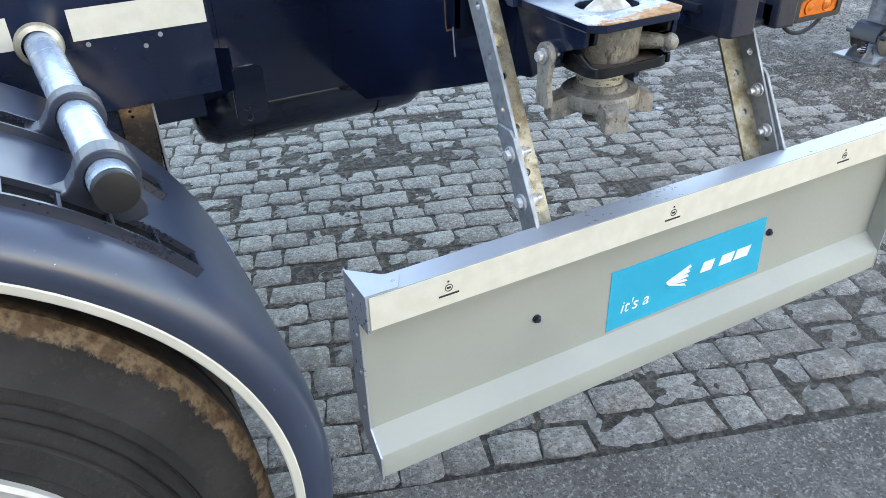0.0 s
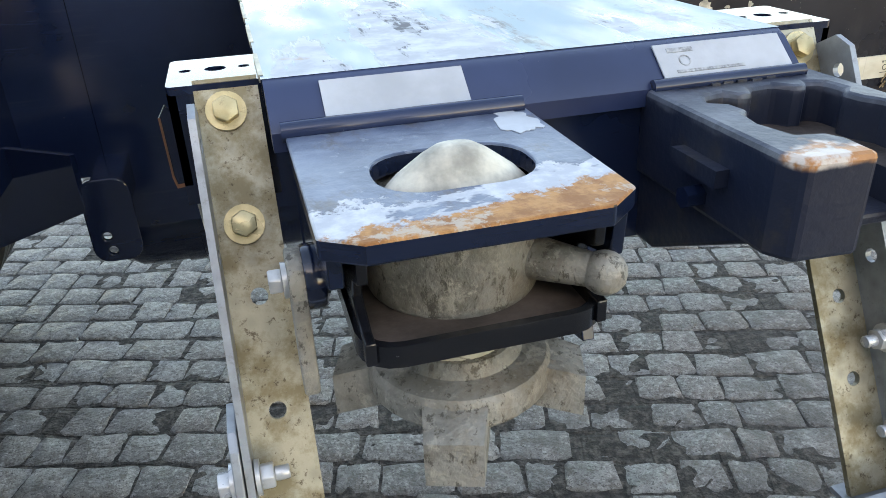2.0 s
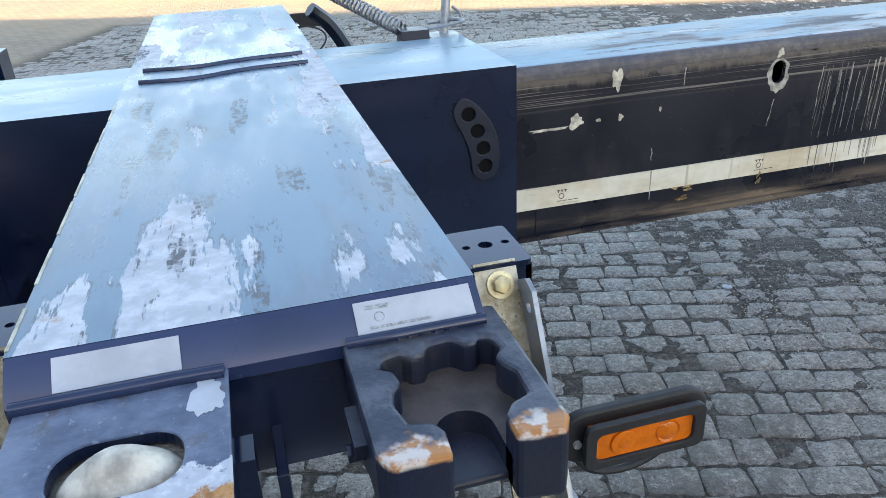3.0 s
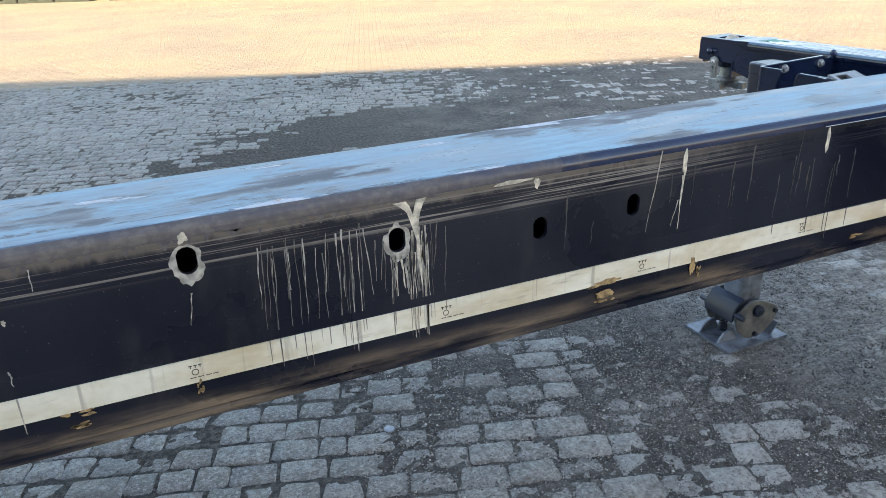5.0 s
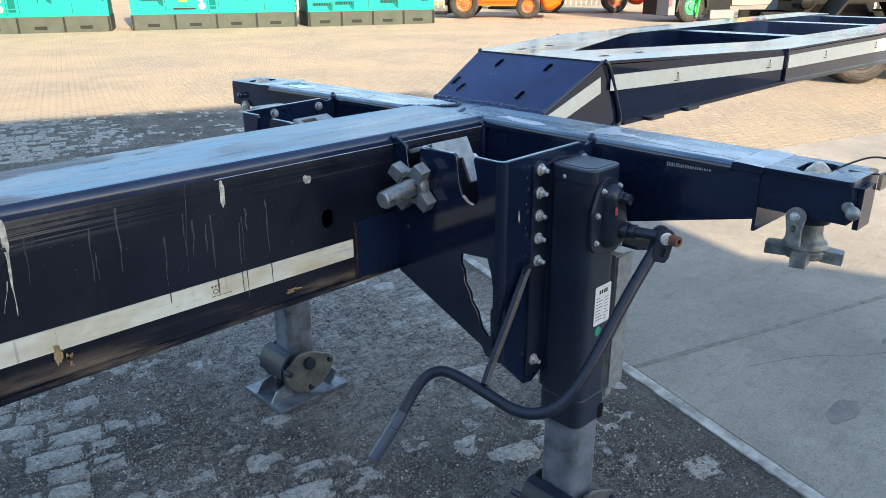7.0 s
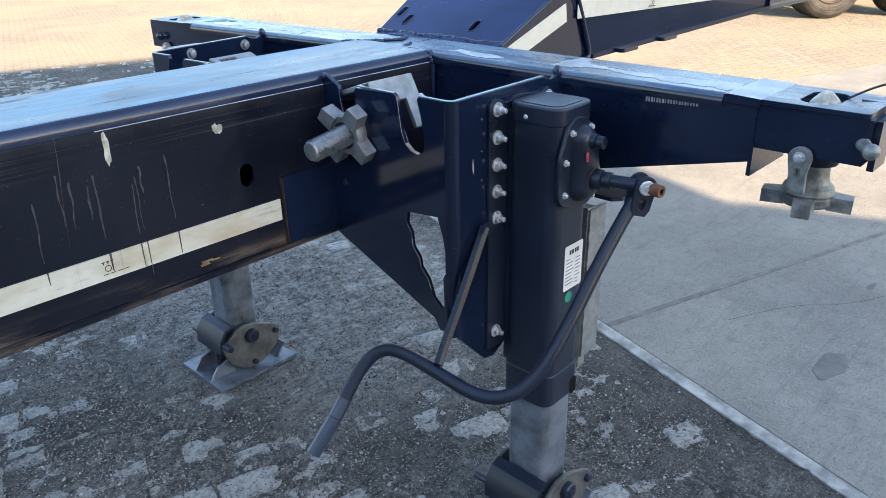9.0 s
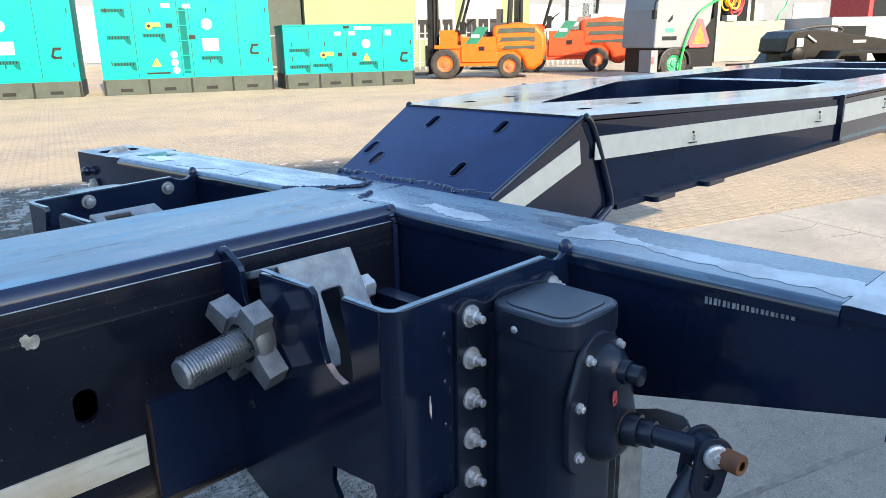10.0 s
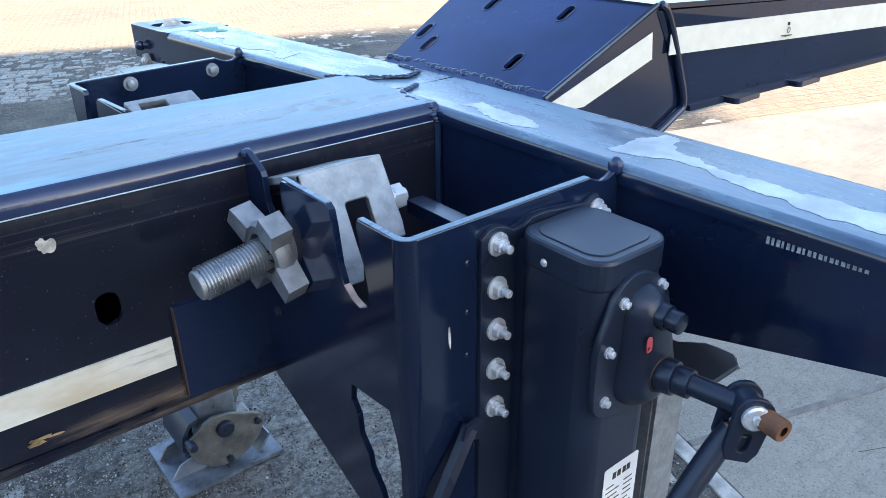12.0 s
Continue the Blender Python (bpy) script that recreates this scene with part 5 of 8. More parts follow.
w1 = wheel("wheel", WC.x, -1.245, WC.z, 0.556, 0.37, -1, trailer, near_tyre())
part("rim_lip", lathe([(0.304, 0.050), (0.308, 0.026), (0.326, 0.010), (0.342, 0.003), (0.352, -0.002), (0.358, 0.002), (0.358, 0.016)], 64, Matrix.Translation((WC.x, -1.245, WC.z)) @ Matrix(((1, 0, 0, 0), (0, 0, 1, 0), (0, 1, 0, 0), (0, 0, 0, 1)))), plain("pale_rim_paint", (0.62, 0.62, 0.60), 0.35, 0.1, 0.12), w1, "pale painted rim flange")
for x in (-1.00, -2.31):
    for side in (-1, 1):
        if not (x == -1.00 and side == -1):
            wheel("wheel", x if side < 0 else x - 0.26, side * 1.245, 0.52, 0.52, 0.37, side, trailer)
    part("axle", rod((x, -1.0, 0.52), (x, 1.0, 0.52), 0.06), PAINT_MATT, trailer)

FC = (-0.94, 0.645)
def arc_shell(profile, a0, a1, n=40):
    """Sweeps a profile of (y, radius) round the wheel's axis between two angles."""
    b = bm_new()
    rows = []
    for i in range(n + 1):
        a = radians(a0 + (a1 - a0) * i / n)
        rows.append([b.verts.new((FC[0] + r * math.cos(a), y, FC[1] + r * math.sin(a))) for y, r in profile])
    k = len(profile)
    for r0, r1 in zip(rows, rows[1:]):
        for j in range(k):
            b.faces.new((r0[j - 1], r0[j], r1[j], r1[j - 1]))
    b.faces.new(rows[0])
    b.faces.new(rows[-1][::-1])
    bmesh.ops.recalc_face_normals(b, faces=b.faces[:])
    return b


outer = [(-0.80, 0.572), (-0.805, 0.580), (-0.82, 0.583), (-1.15, 0.586), (-1.215, 0.585), (-1.252, 0.580), (-1.276, 0.570), (-1.288, 0.555), (-1.287, 0.538), (-1.280, 0.520)]
guard = part("mudguard", arc_shell(outer + [(-1.274, 0.521), (-1.280, 0.538), (-1.281, 0.552), (-1.270, 0.564), (-1.248, 0.573), (-1.213, 0.578), (-1.15, 0.579), (-0.82, 0.576), (-0.808, 0.572)], 12, 178, 56), PLASTIC, trailer, "black plastic mudguard over the wheel", smooth=60)
skirt = outer[3:] + [(-1.274, 0.521), (-1.280, 0.538), (-1.281, 0.552), (-1.270, 0.564), (-1.248, 0.573), (-1.213, 0.578), (-1.15, 0.579)]
part("lower_guard", arc_shell(skirt, -28, 12, 16), PLASTIC, guard, smooth=60)
part("trim", arc_shell([(-1.2855, 0.528), (-1.2870, 0.526), (-1.2850, 0.516), (-1.2825, 0.514), (-1.274, 0.519)], -28, 178, 64), plain("cream_edging", (0.68, 0.65, 0.56), 0.5, 0, 0.06), guard, "white edging")
RAIL = plain("dark_rail_plastic", (0.020, 0.025, 0.040), 0.3, 0, 0.1, 8, 200, 0.05, 0.9)
for y, a1 in ((-1.208, 37.8), (-1.000, 38.2)):
    for off in (-0.022, 0.022):
        part("mounting_rail", arc_shell([(y + off - 0.0022, 0.580), (y + off - 0.0022, 0.5955), (y + off + 0.0022, 0.5955), (y + off + 0.0022, 0.580)], a1, 140), RAIL, guard)
    # Floor between the rails blackened to stand for the shade there.
    part("rail_floor", arc_shell([(y - 0.019, 0.5855), (y - 0.019, 0.5880), (y + 0.019, 0.5880), (y + 0.019, 0.5855)], a1, 140), BLACK, guard)
    for k in range(13):
        part("rail_web", arc_shell([(y - 0.019, 0.582), (y - 0.019, 0.594), (y + 0.019, 0.594), (y + 0.019, 0.582)], a1 + k * 5.4, a1 + k * 5.4 + 0.4, 2), RAIL, guard)

part("guard_tab", plate(on_y(-0.797), [(-0.400, 0.752), (-0.372, 0.747), (-0.362, 0.741), (-0.345, 0.681), (-0.357, 0.690), (-0.366, 0.667), (-0.400, 0.690)], 0.005, (), 0.001), RAIL, guard, "small dark lug on the inner edge")
BLUE = plain("blue_sticker", (0.01, 0.17, 0.55), 0.4, 0, 0.05)
tag = part("sticker", arc_shell([(-0.882, 0.5828), (-0.882, 0.5839), (-0.846, 0.5839), (-0.846, 0.5828)], 11.5, 18.5, 8), BLUE, guard, "blue and white sticker")
part("sticker_end", arc_shell([(-0.882, 0.5828), (-0.882, 0.5839), (-0.846, 0.5839), (-0.846, 0.5828)], 9.2, 11.48, 3), LABEL, tag)
for k, (a0, a1) in enumerate(((12.1, 14.2), (14.7, 15.9), (16.3, 17.9))):
    part("print_bar", arc_shell([(-0.874 + 0.004 * k, 0.5838), (-0.874 + 0.004 * k, 0.5843), (-0.869 + 0.004 * k, 0.5843), (-0.869 + 0.004 * k, 0.5838)], a0, a1, 3), WHITE, tag)

# mudguard tube with two clamps
# Zinc tinted blue: reflected sky is put into its colour.
tube = part("mudguard_tube", rod((-0.572, -0.70, 1.1535), (-0.5377, -1.215, 1.1285), 0.0245, n=28), zinc("sky_blue_tube_zinc", (0.52, 0.63, 0.76), 0.24, 0.10), trailer, "bright galvanised support tube with a black end cap")
part("end_cap", rod((-0.5379, -1.2152, 1.1285), (-0.5368, -1.228, 1.1279), 0.0247, n=28, bevel=0.002), RUBBER, tube)
part("flange", lathe([(0.0248, -0.002), (0.0335, -0.002), (0.036, 0.002), (0.033, 0.010), (0.0255, 0.014)], 28, Matrix.Translation((-0.5735, -0.703, 1.1545)) @ Matrix(((1, 0, 0, 0), (0, 0, -1, 0), (0, 1, 0, 0), (0, 0, 0, 1)))), zinc("pale_flange_zinc", (0.60, 0.57, 0.46), 0.35, 0.4), tube)
for y in (-0.985, -1.165):
    t = (y + 0.70 - 0.015) / -0.515
    cx, cz = -0.572 + 0.0343 * t, 1.1535 - 0.025 * t
    clampo = [(cx + 0.0345 * math.cos(radians(a)), cz + 0.0345 * math.sin(radians(a))) for a in range(-40, 166, 12)]
    clampo += [(cx - 0.044, cz - 0.004), (cx - 0.058, cz - 0.006), (cx - 0.072, cz - 0.002), (cx - 0.080, cz - 0.012), (cx - 0.082, cz - 0.028), (cx - 0.062, cz - 0.044), (cx - 0.020, cz - 0.056), (cx + 0.020, cz - 0.058), (cx + 0.030, cz - 0.054), (cx + 0.032, cz - 0.042), (cx + 0.029, cz - 0.030)]
    part("clamp", plate(on_y(y + 0.006), clampo, 0.034, [circle(cx, cz, 0.0248, 28), circle(cx - 0.070, cz - 0.018, 0.0055, 12)], 0.003), CLAMP, tube, "black plastic saddle clamp", smooth=35)
    part("clamp_bolt", rod((cx - 0.070, y + 0.010, cz - 0.018), (cx - 0.070, y - 0.030, cz - 0.018), 0.0048, n=6), RUBBER, tube)
stay_out = [(-0.508, 1.0595), (-0.431, 1.0562), (-0.435, 1.0000), (-0.447, 0.7200), (-0.497, 0.7200), (-0.488, 1.0100), (-0.489, 1.0350), (-0.496, 1.0480), (-0.507, 1.0530)]
stay = part("mudguard_stay", plate(on_y(-0.692), stay_out, 0.008, [circle(-0.469, 1.030, 0.003, 8), circle(-0.471, 1.022, 0.003, 8), circle(-0.469, 1.012, 0.003, 8)], 0.0012), worn_sheen_stay("brown_black_stay"), trailer, "dark steel stay, rubbed brown at its top with reflected ground painted in")
part("stay_flange", box(-0.437, -0.432, -0.691, -0.60, 0.72, 1.050, 0.001), PAINT, stay)
part("stay_rim", box(-0.4345, -0.4305, -0.7015, -0.691, 0.72, 1.052, 0.001), GALV, stay, "bright cut edge")
part("stay_web", box(-0.515, -0.489, -0.690, -0.684, 0.72, 1.046, 0.002), PAINT, stay)

# ---- front cross bolster, landing legs, gooseneck ----
FAR_TURN = Matrix.Translation((4.11, 0, 0)) @ Matrix.Rotation(radians(4.8), 4, "Z") @ Matrix.Translation((-4.11, 0, 0))


def cross_half(sy):
    """One half of the front cross bolster, out to its lock."""
    def o(pts):
        return [(sy * y, z) for y, z in pts]
    half = part("front_bolster", plate(on_x(4.026), o([(0.0, 0.86), (0.30, 0.90), (0.70, 1.005), (1.045, 1.092), (1.045, 1.203), (0.0, 1.203)]), 0.008), PAINT, trailer, "tapered front cross bolster, navy paint")
    if sy > 0:
        half.matrix_basis = FAR_TURN
    part("front_plate", plate(on_x(4.200), o([(0.0, 0.86), (0.30, 0.90), (0.70, 1.005), (1.045, 1.092), (1.045, 1.203), (0.0, 1.203)]), 0.008), PAINT, half)
    ring = [(4.020, 1.190), (4.020, 1.200)] + [(4.036 - 0.016 * math.cos(radians(a)), 1.202 + 0.016 * math.sin(radians(a))) for a in (15, 30, 45, 60, 75, 90)]
    ring += [(8.234 - x, z) for x, z in ring[::-1]] + [(4.19, 1.190), (4.04, 1.190)]
    y0, y1 = sorted((0.0, sy * 0.974))
    part("ramp", plate(on_x(4.022), o([(0.9745, 1.2182), (0.984, 1.2195), (1.038, 1.2172), (1.050, 1.2162), (1.050, 1.200), (0.9745, 1.200)]), 0.190, (), 0.001), PAINT, half, "pale bare bend before the lock", second=PRIMER, pick=upward)
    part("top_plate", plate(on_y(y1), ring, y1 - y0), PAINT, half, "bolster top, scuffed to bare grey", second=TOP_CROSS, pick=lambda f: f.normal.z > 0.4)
    part("bottom_plate", plate(on_x(4.03), o([(0.0, 0.856), (0.30, 0.896), (0.70, 1.001), (1.045, 1.088), (1.045, 1.094), (0.70, 1.007), (0.30, 0.902), (0.0, 0.862)]), 0.172), PAINT, half)
    e0, e1 = sorted((sy * 1.04, sy * 1.245))
    part("end_box", box(4.030, 4.196, e0, e1, 1.118, 1.206, 0.004), PAINT, half)
    cy = sy * 1.140
    lock = part("end_lock", plate(on_z(1.206), rounded(4.026, 4.202, e0, e1, 0.012), 0.010, [rounded(4.054, 4.172, cy - 0.036, cy + 0.036, 0.030, 6)], 0.001), PAINT, trailer, "twist lock at the end of the front bolster", second=TOP_END, pick=upward)
    # Black sheet under the slot, painted as the shade inside.
    part("slot_dark_sheet", box(4.056, 4.170, cy - 0.034, cy + 0.034, 1.2062, 1.2068), BLACK, lock)
    lock_cone(4.114, cy, 1.196, CONE, lock)
    part("flange", plate(on_y(sy * 1.046 + 0.004), [(4.022, 1.060), (4.206, 1.060), (4.206, 1.130), (4.022, 1.130)], 0.008), PAINT, lock)
    part("neck", lathe([(0.0, 1.118), (0.050, 1.118), (0.052, 1.105), (0.046, 1.088), (0.0, 1.088)], 32, Matrix.Translation((4.112, cy, 0))), PAINT, lock)
    part("collar", lathe([(0.0, 1.096), (0.031, 1.096), (0.033, 1.088), (0.035, 1.060), (0.039, 1.046), (0.048, 1.038), (0.051, 1.026), (0.0, 1.02)], 32, Matrix.Translation((4.112, cy, 0))), CASTING_MID, lock, "galvanised conical collar", smooth=30)
    crown_nut(Matrix.Translation((4.112, cy, 1.002)), CASTING_MID, lock, 0.048, 0.086, 0.030, radians(12))
    link = plate(on_x(4.012), [(cy + 0.002 * sy + y, z + 1.118) for y, z in [(0.022 * math.cos(radians(a)), 0.022 * math.sin(radians(a))) for a in range(-20, 201, 20)] + [(-0.017, -0.03), (-0.019, -0.070), (0.014, -0.070), (0.016, -0.03)]], 0.012, [stadium(cy + 0.002 * sy, 1.090, 0.010, 0.016)], 0.0015)
    part("locking_link", link, CASTING_MID, lock)
    part("link_bolt", bolt((4.012, cy + 0.002 * sy, 1.120), (-1, 0, 0), 0.008, 0.011, 0.006), BOLT_W, lock)
    out = 0.126 if sy < 0 else 0.030
    knob = rod((4.06, cy + sy * (out - 0.04), 1.158), (3.995 if sy < 0 else 4.025, cy + sy * (out - 0.004), 1.160), 0.014, 0.010)
    part("knob", ball((3.988 if sy < 0 else 4.016, cy + sy * out, 1.160), 0.0150, knob), CASTING_MID if sy < 0 else PAINT, lock, smooth=60)
    if sy > 0:
        lock.matrix_basis = FAR_TURN
    part("end_stop", box(4.07, 4.145, *sorted((sy * 1.246, sy * 1.258)), 1.100, 1.195, 0.004), PAINT, lock)
    return half


near_half = cross_half(-1)
far_half = cross_half(1)
for k in range(19):
    y, w = -0.803 - k * 0.0064, (0.0042, 0.0034, 0.0046, 0.0030)[k % 4]
    low = 1.1775 + 0.0003 * k
    part("number_bar", box(4.0252, 4.0258, y - w, y, low, low + 0.0115), FAINT, near_half)
part("lashing_cable", sweep([(4.13, -1.175, 1.217), (4.15, -1.205, 1.236), (4.16, -1.235, 1.250), (4.17, -1.268, 1.249), (4.175, -1.285, 1.232), (4.17, -1.276, 1.214), (4.15, -1.245, 1.212), (4.13, -1.20, 1.2165)], 0.0022, 8), RUBBER, trailer)
part("tie_end", box(4.150, 4.195, -1.266, -1.258, 1.178, 1.214, 0.002), plain("tan_tie", (0.30, 0.22, 0.15), 0.6), trailer, "tan tie end on the lashing cable")
part("wiring_loom", sweep([(4.10, -0.50, 0.945), (4.10, -0.62, 0.972), (4.10, -0.72, 0.992), (4.10, -0.85, 1.028), (4.10, -0.95, 1.050), (4.10, -1.03, 1.080)], 0.003, 8), RUBBER, trailer, "thin wiring loom under the bolster")
def torn(pts, rough, seed, rounds=4):
    """A closed outline broken up into ever finer jags."""
    r = random.Random(seed)
    for k in range(rounds):
        nxt = []
        for a, c in zip(pts, pts[1:] + pts[:1]):
            d = math.hypot(c[0] - a[0], c[1] - a[1])
            m = ((a[0] + c[0]) / 2 + r.uniform(-rough, rough) * d, (a[1] + c[1]) / 2 + r.uniform(-rough, rough) * d)
            nxt += [a, m]
        pts = nxt
    return pts


part("bare_patch", plate(on_z(1.2183), torn([(4.062, -0.175), (4.105, -0.192), (4.092, -0.290), (4.069, -0.375), (4.045, -0.340), (4.052, -0.255)], 0.16, 3), 0.0003), PRIMER, near_half)
part("bare_patch", plate(on_z(1.2183), torn([(4.068, -0.516), (4.140, -0.514), (4.190, -0.534), (4.188, -0.560), (4.136, -0.587), (4.133, -0.633), (4.109, -0.698), (4.115, -0.763), (4.113, -0.815), (4.122, -0.890), (4.130, -0.970), (4.050, -0.970), (4.064, -0.875), (4.075, -0.785), (4.076, -0.730), (4.096, -0.668), (4.089, -0.596), (4.071, -0.555)], 0.16, 7), 0.0003), PRIMER, near_half)
part("bare_patch", plate(on_z(1.2183), torn([(4.05, 0.42), (4.12, 0.45), (4.11, 0.62), (4.13, 0.80), (4.08, 0.86), (4.05, 0.70)], 0.16, 5), 0.0004), PRIMER, far_half)
part("paint_smear", plate(on_z(1.2184), torn([(4.06, 0.80), (4.13, 0.78), (4.16, 0.95), (4.10, 0.96), (4.07, 0.90)], 0.18, 8), 0.0005), WHITE, far_half)
part("paint_smear", plate(on_z(1.2186), torn([(4.10, 0.90), (4.16, 0.88), (4.17, 0.968), (4.08, 0.966)], 0.18, 9), 0.0005), plain("teal_smear", (0.03, 0.24, 0.17), 0.5, 0, 0.3, 30), far_half)
part("seam_cap", plate(on_z(1.2185), [(3.985, 0.165), (4.02, 0.20), (4.10, 0.215), (4.16, 0.175), (4.165, 0.10), (4.12, 0.06), (4.06, 0.085), (4.0, 0.12)], 0.003, (), 0.001), PAINT, trailer, "", second=TOP_CROSS, pick=upward)
part("seam_weld", bead([(3.99, 0.17, 1.223), (4.05, 0.10, 1.223), (4.115, 0.055, 1.223), (4.165, 0.08, 1.223), (4.17, 0.16, 1.223)], 0.005, 0.0040, 11), WELD, trailer)
part("seam_weld", bead([(4.09, -0.01, 1.221), (4.03, -0.04, 1.221), (4.012, -0.09, 1.221), (4.015, -0.155, 1.219), (4.018, -0.166, 1.19)], 0.006, 0.0040, 12), WELD, trailer)
part("seam_weld", sweep([(4.018, -0.168, 1.19), (4.018, -0.168, 1.05), (4.018, -0.168, 0.86)], 0.006, 8), WELD, trailer)


def leg_bracket(sy):
    """Bent steel bracket between beam and leg: a notch for the stowed lock, a leaning slot and a ragged cut-out."""
    def o(pts):
        return [(sy * y, z) for y, z in pts]
    notch = [(0.270 + 0.030 * math.cos(radians(a)), 1.100 + 0.030 * math.sin(radians(a))) for a in range(150, 391, 20)]
    face = [(0.163, 0.90), (0.163, 1.222), (0.175, 1.2185), (0.205, 1.2045), (0.217, 1.198), (0.221, 1.190), (0.226, 1.150)] + notch + [(0.284, 1.140), (0.277, 1.165), (0.2755, 1.193), (0.281, 1.2015), (0.406, 1.2065), (0.4145, 1.200), (0.419, 1.180), (0.427, 1.125), (0.437, 1.100), (0.454, 1.0865), (0.474, 1.0815), (0.490, 1.088), (0.497, 1.102), (0.4965, 1.120), (0.488, 1.165), (0.4775, 1.201), (0.481, 1.2085), (0.556, 1.2095), (0.556, 0.662), (0.530, 0.664), (0.515, 0.690), (0.180, 0.818), (0.163, 0.835)]
    cut = [(0.437, 0.939), (0.530, 0.949), (0.545, 0.906), (0.5515, 0.870), (0.5515, 0.817), (0.544, 0.804), (0.546, 0.731), (0.536, 0.722), (0.512, 0.743), (0.496, 0.786), (0.473, 0.811), (0.470, 0.832), (0.449, 0.857), (0.446, 0.890), (0.432, 0.910)]
    br = part("leg_bracket", plate(on_x(3.646), o(face), 0.010, [o(cut)], 0.0016), PAINT, trailer, "bent navy steel bracket with a slot and a cut-out")
    if sy > 0:
        br.matrix_basis = FAR_TURN @ Matrix.Translation((4.026, 0, 0)) @ Matrix.Diagonal((1.09, 1, 1, 1)) @ Matrix.Translation((-4.026, 0, 0))
    part("slot_edge", plate(on_x(3.6462), o([(0.437, 1.0985), (0.454, 1.0850), (0.474, 1.0800), (0.486, 1.0840), (0.474, 1.0818), (0.455, 1.0870), (0.4385, 1.1005)]), 0.0095), RUBBED, br, "slot edge rubbed to pinkish metal")
    arc = [(3.666 - 0.020 * math.cos(radians(a)), sy * (0.556 + 0.021 * math.sin(radians(a)))) for a in range(0, 91, 15)]
    inner = [(3.666 - 0.010 * math.cos(radians(a)), sy * (0.556 + 0.011 * math.sin(radians(a)))) for a in range(90, -1, -15)]
    part("bend", plate(on_z(0.655), arc + inner, 0.5545), PAINT, br)
    # Sky highlight on the cut edges, laid on as thin pale strips.
    part("bright_edge", plate(on_z(1.2095), arc + inner, 0.0012), TOP_CLEAN, br)
    y0, y1 = sorted((sy * 0.567, sy * 0.577))
    part("bracket_side", plate(on_y(y1), [(3.666, 0.645), (3.755, 0.552), (3.790, 0.545), (3.835, 0.57), (4.026, 0.86), (4.026, 1.226), (4.019, 1.224), (4.012, 1.210), (4.000, 1.2035), (3.985, 1.2035), (3.972, 1.2085), (3.962, 1.2135), (3.666, 1.2095)], y1 - y0, (), 0.0016), PAINT, br)
    part("bright_edge", plate(on_y(y1), [(3.666, 1.2097), (3.960, 1.2137), (3.960, 1.2149), (3.666, 1.2109)], y1 - y0), TOP_CLEAN, br)
    part("bright_edge", box(3.647, 3.655, *sorted((sy * 0.482, sy * 0.556)), 1.2092, 1.2106), TOP_CLEAN, br)
    part("bright_edge", box(3.647, 3.655, *sorted((sy * 0.284, sy * 0.404)), 1.2050, 1.2068), TOP_CLEAN, br)
    part("weld_drop", ball((3.650, sy * 0.168, 1.214), 0.009, None, (1.1, 0.9, 0.8), 10), WELD, br)
    part("weld_drop", ball((4.020, sy * 0.572, 1.216), 0.012, None, (0.8, 1, 1.2), 10), WELD, br)
    part("small_bolt", bolt((3.645, sy * 0.225, 0.965), (-1, 0, 0), 0.006, 0.008, 0.004), PAINT_MATT, br)
    for z in (1.155, 1.085, 1.02):
        part("plug_weld", ball((3.742, sy * 0.577, z), 0.005, None, (1, 0.4, 1), 8), PAINT, br)
    return br


leg_bracket(-1)
leg_bracket(1)
part("brace_strap", plate(on_y(-0.595), [(3.715, 0.905), (3.745, 0.895), (3.752, 0.92), (3.742, 0.93), (3.722, 0.925)], 0.006), PAINT_MATT, trailer)
part("crank_strap", sweep([(3.735, -0.592, 0.915), (3.66, -0.60, 0.80), (3.57, -0.612, 0.68), (3.545, -0.62, 0.655)], 0.012, 6, 2), PAINT_MATT, trailer, "flat hanging strap for the crank")


CHEEK = plain("dusty_grey_cheek", (0.10, 0.10, 0.098), 0.4, 0.1, 0.35, 14, 140, 0.3, 0.6, dust=0.25)


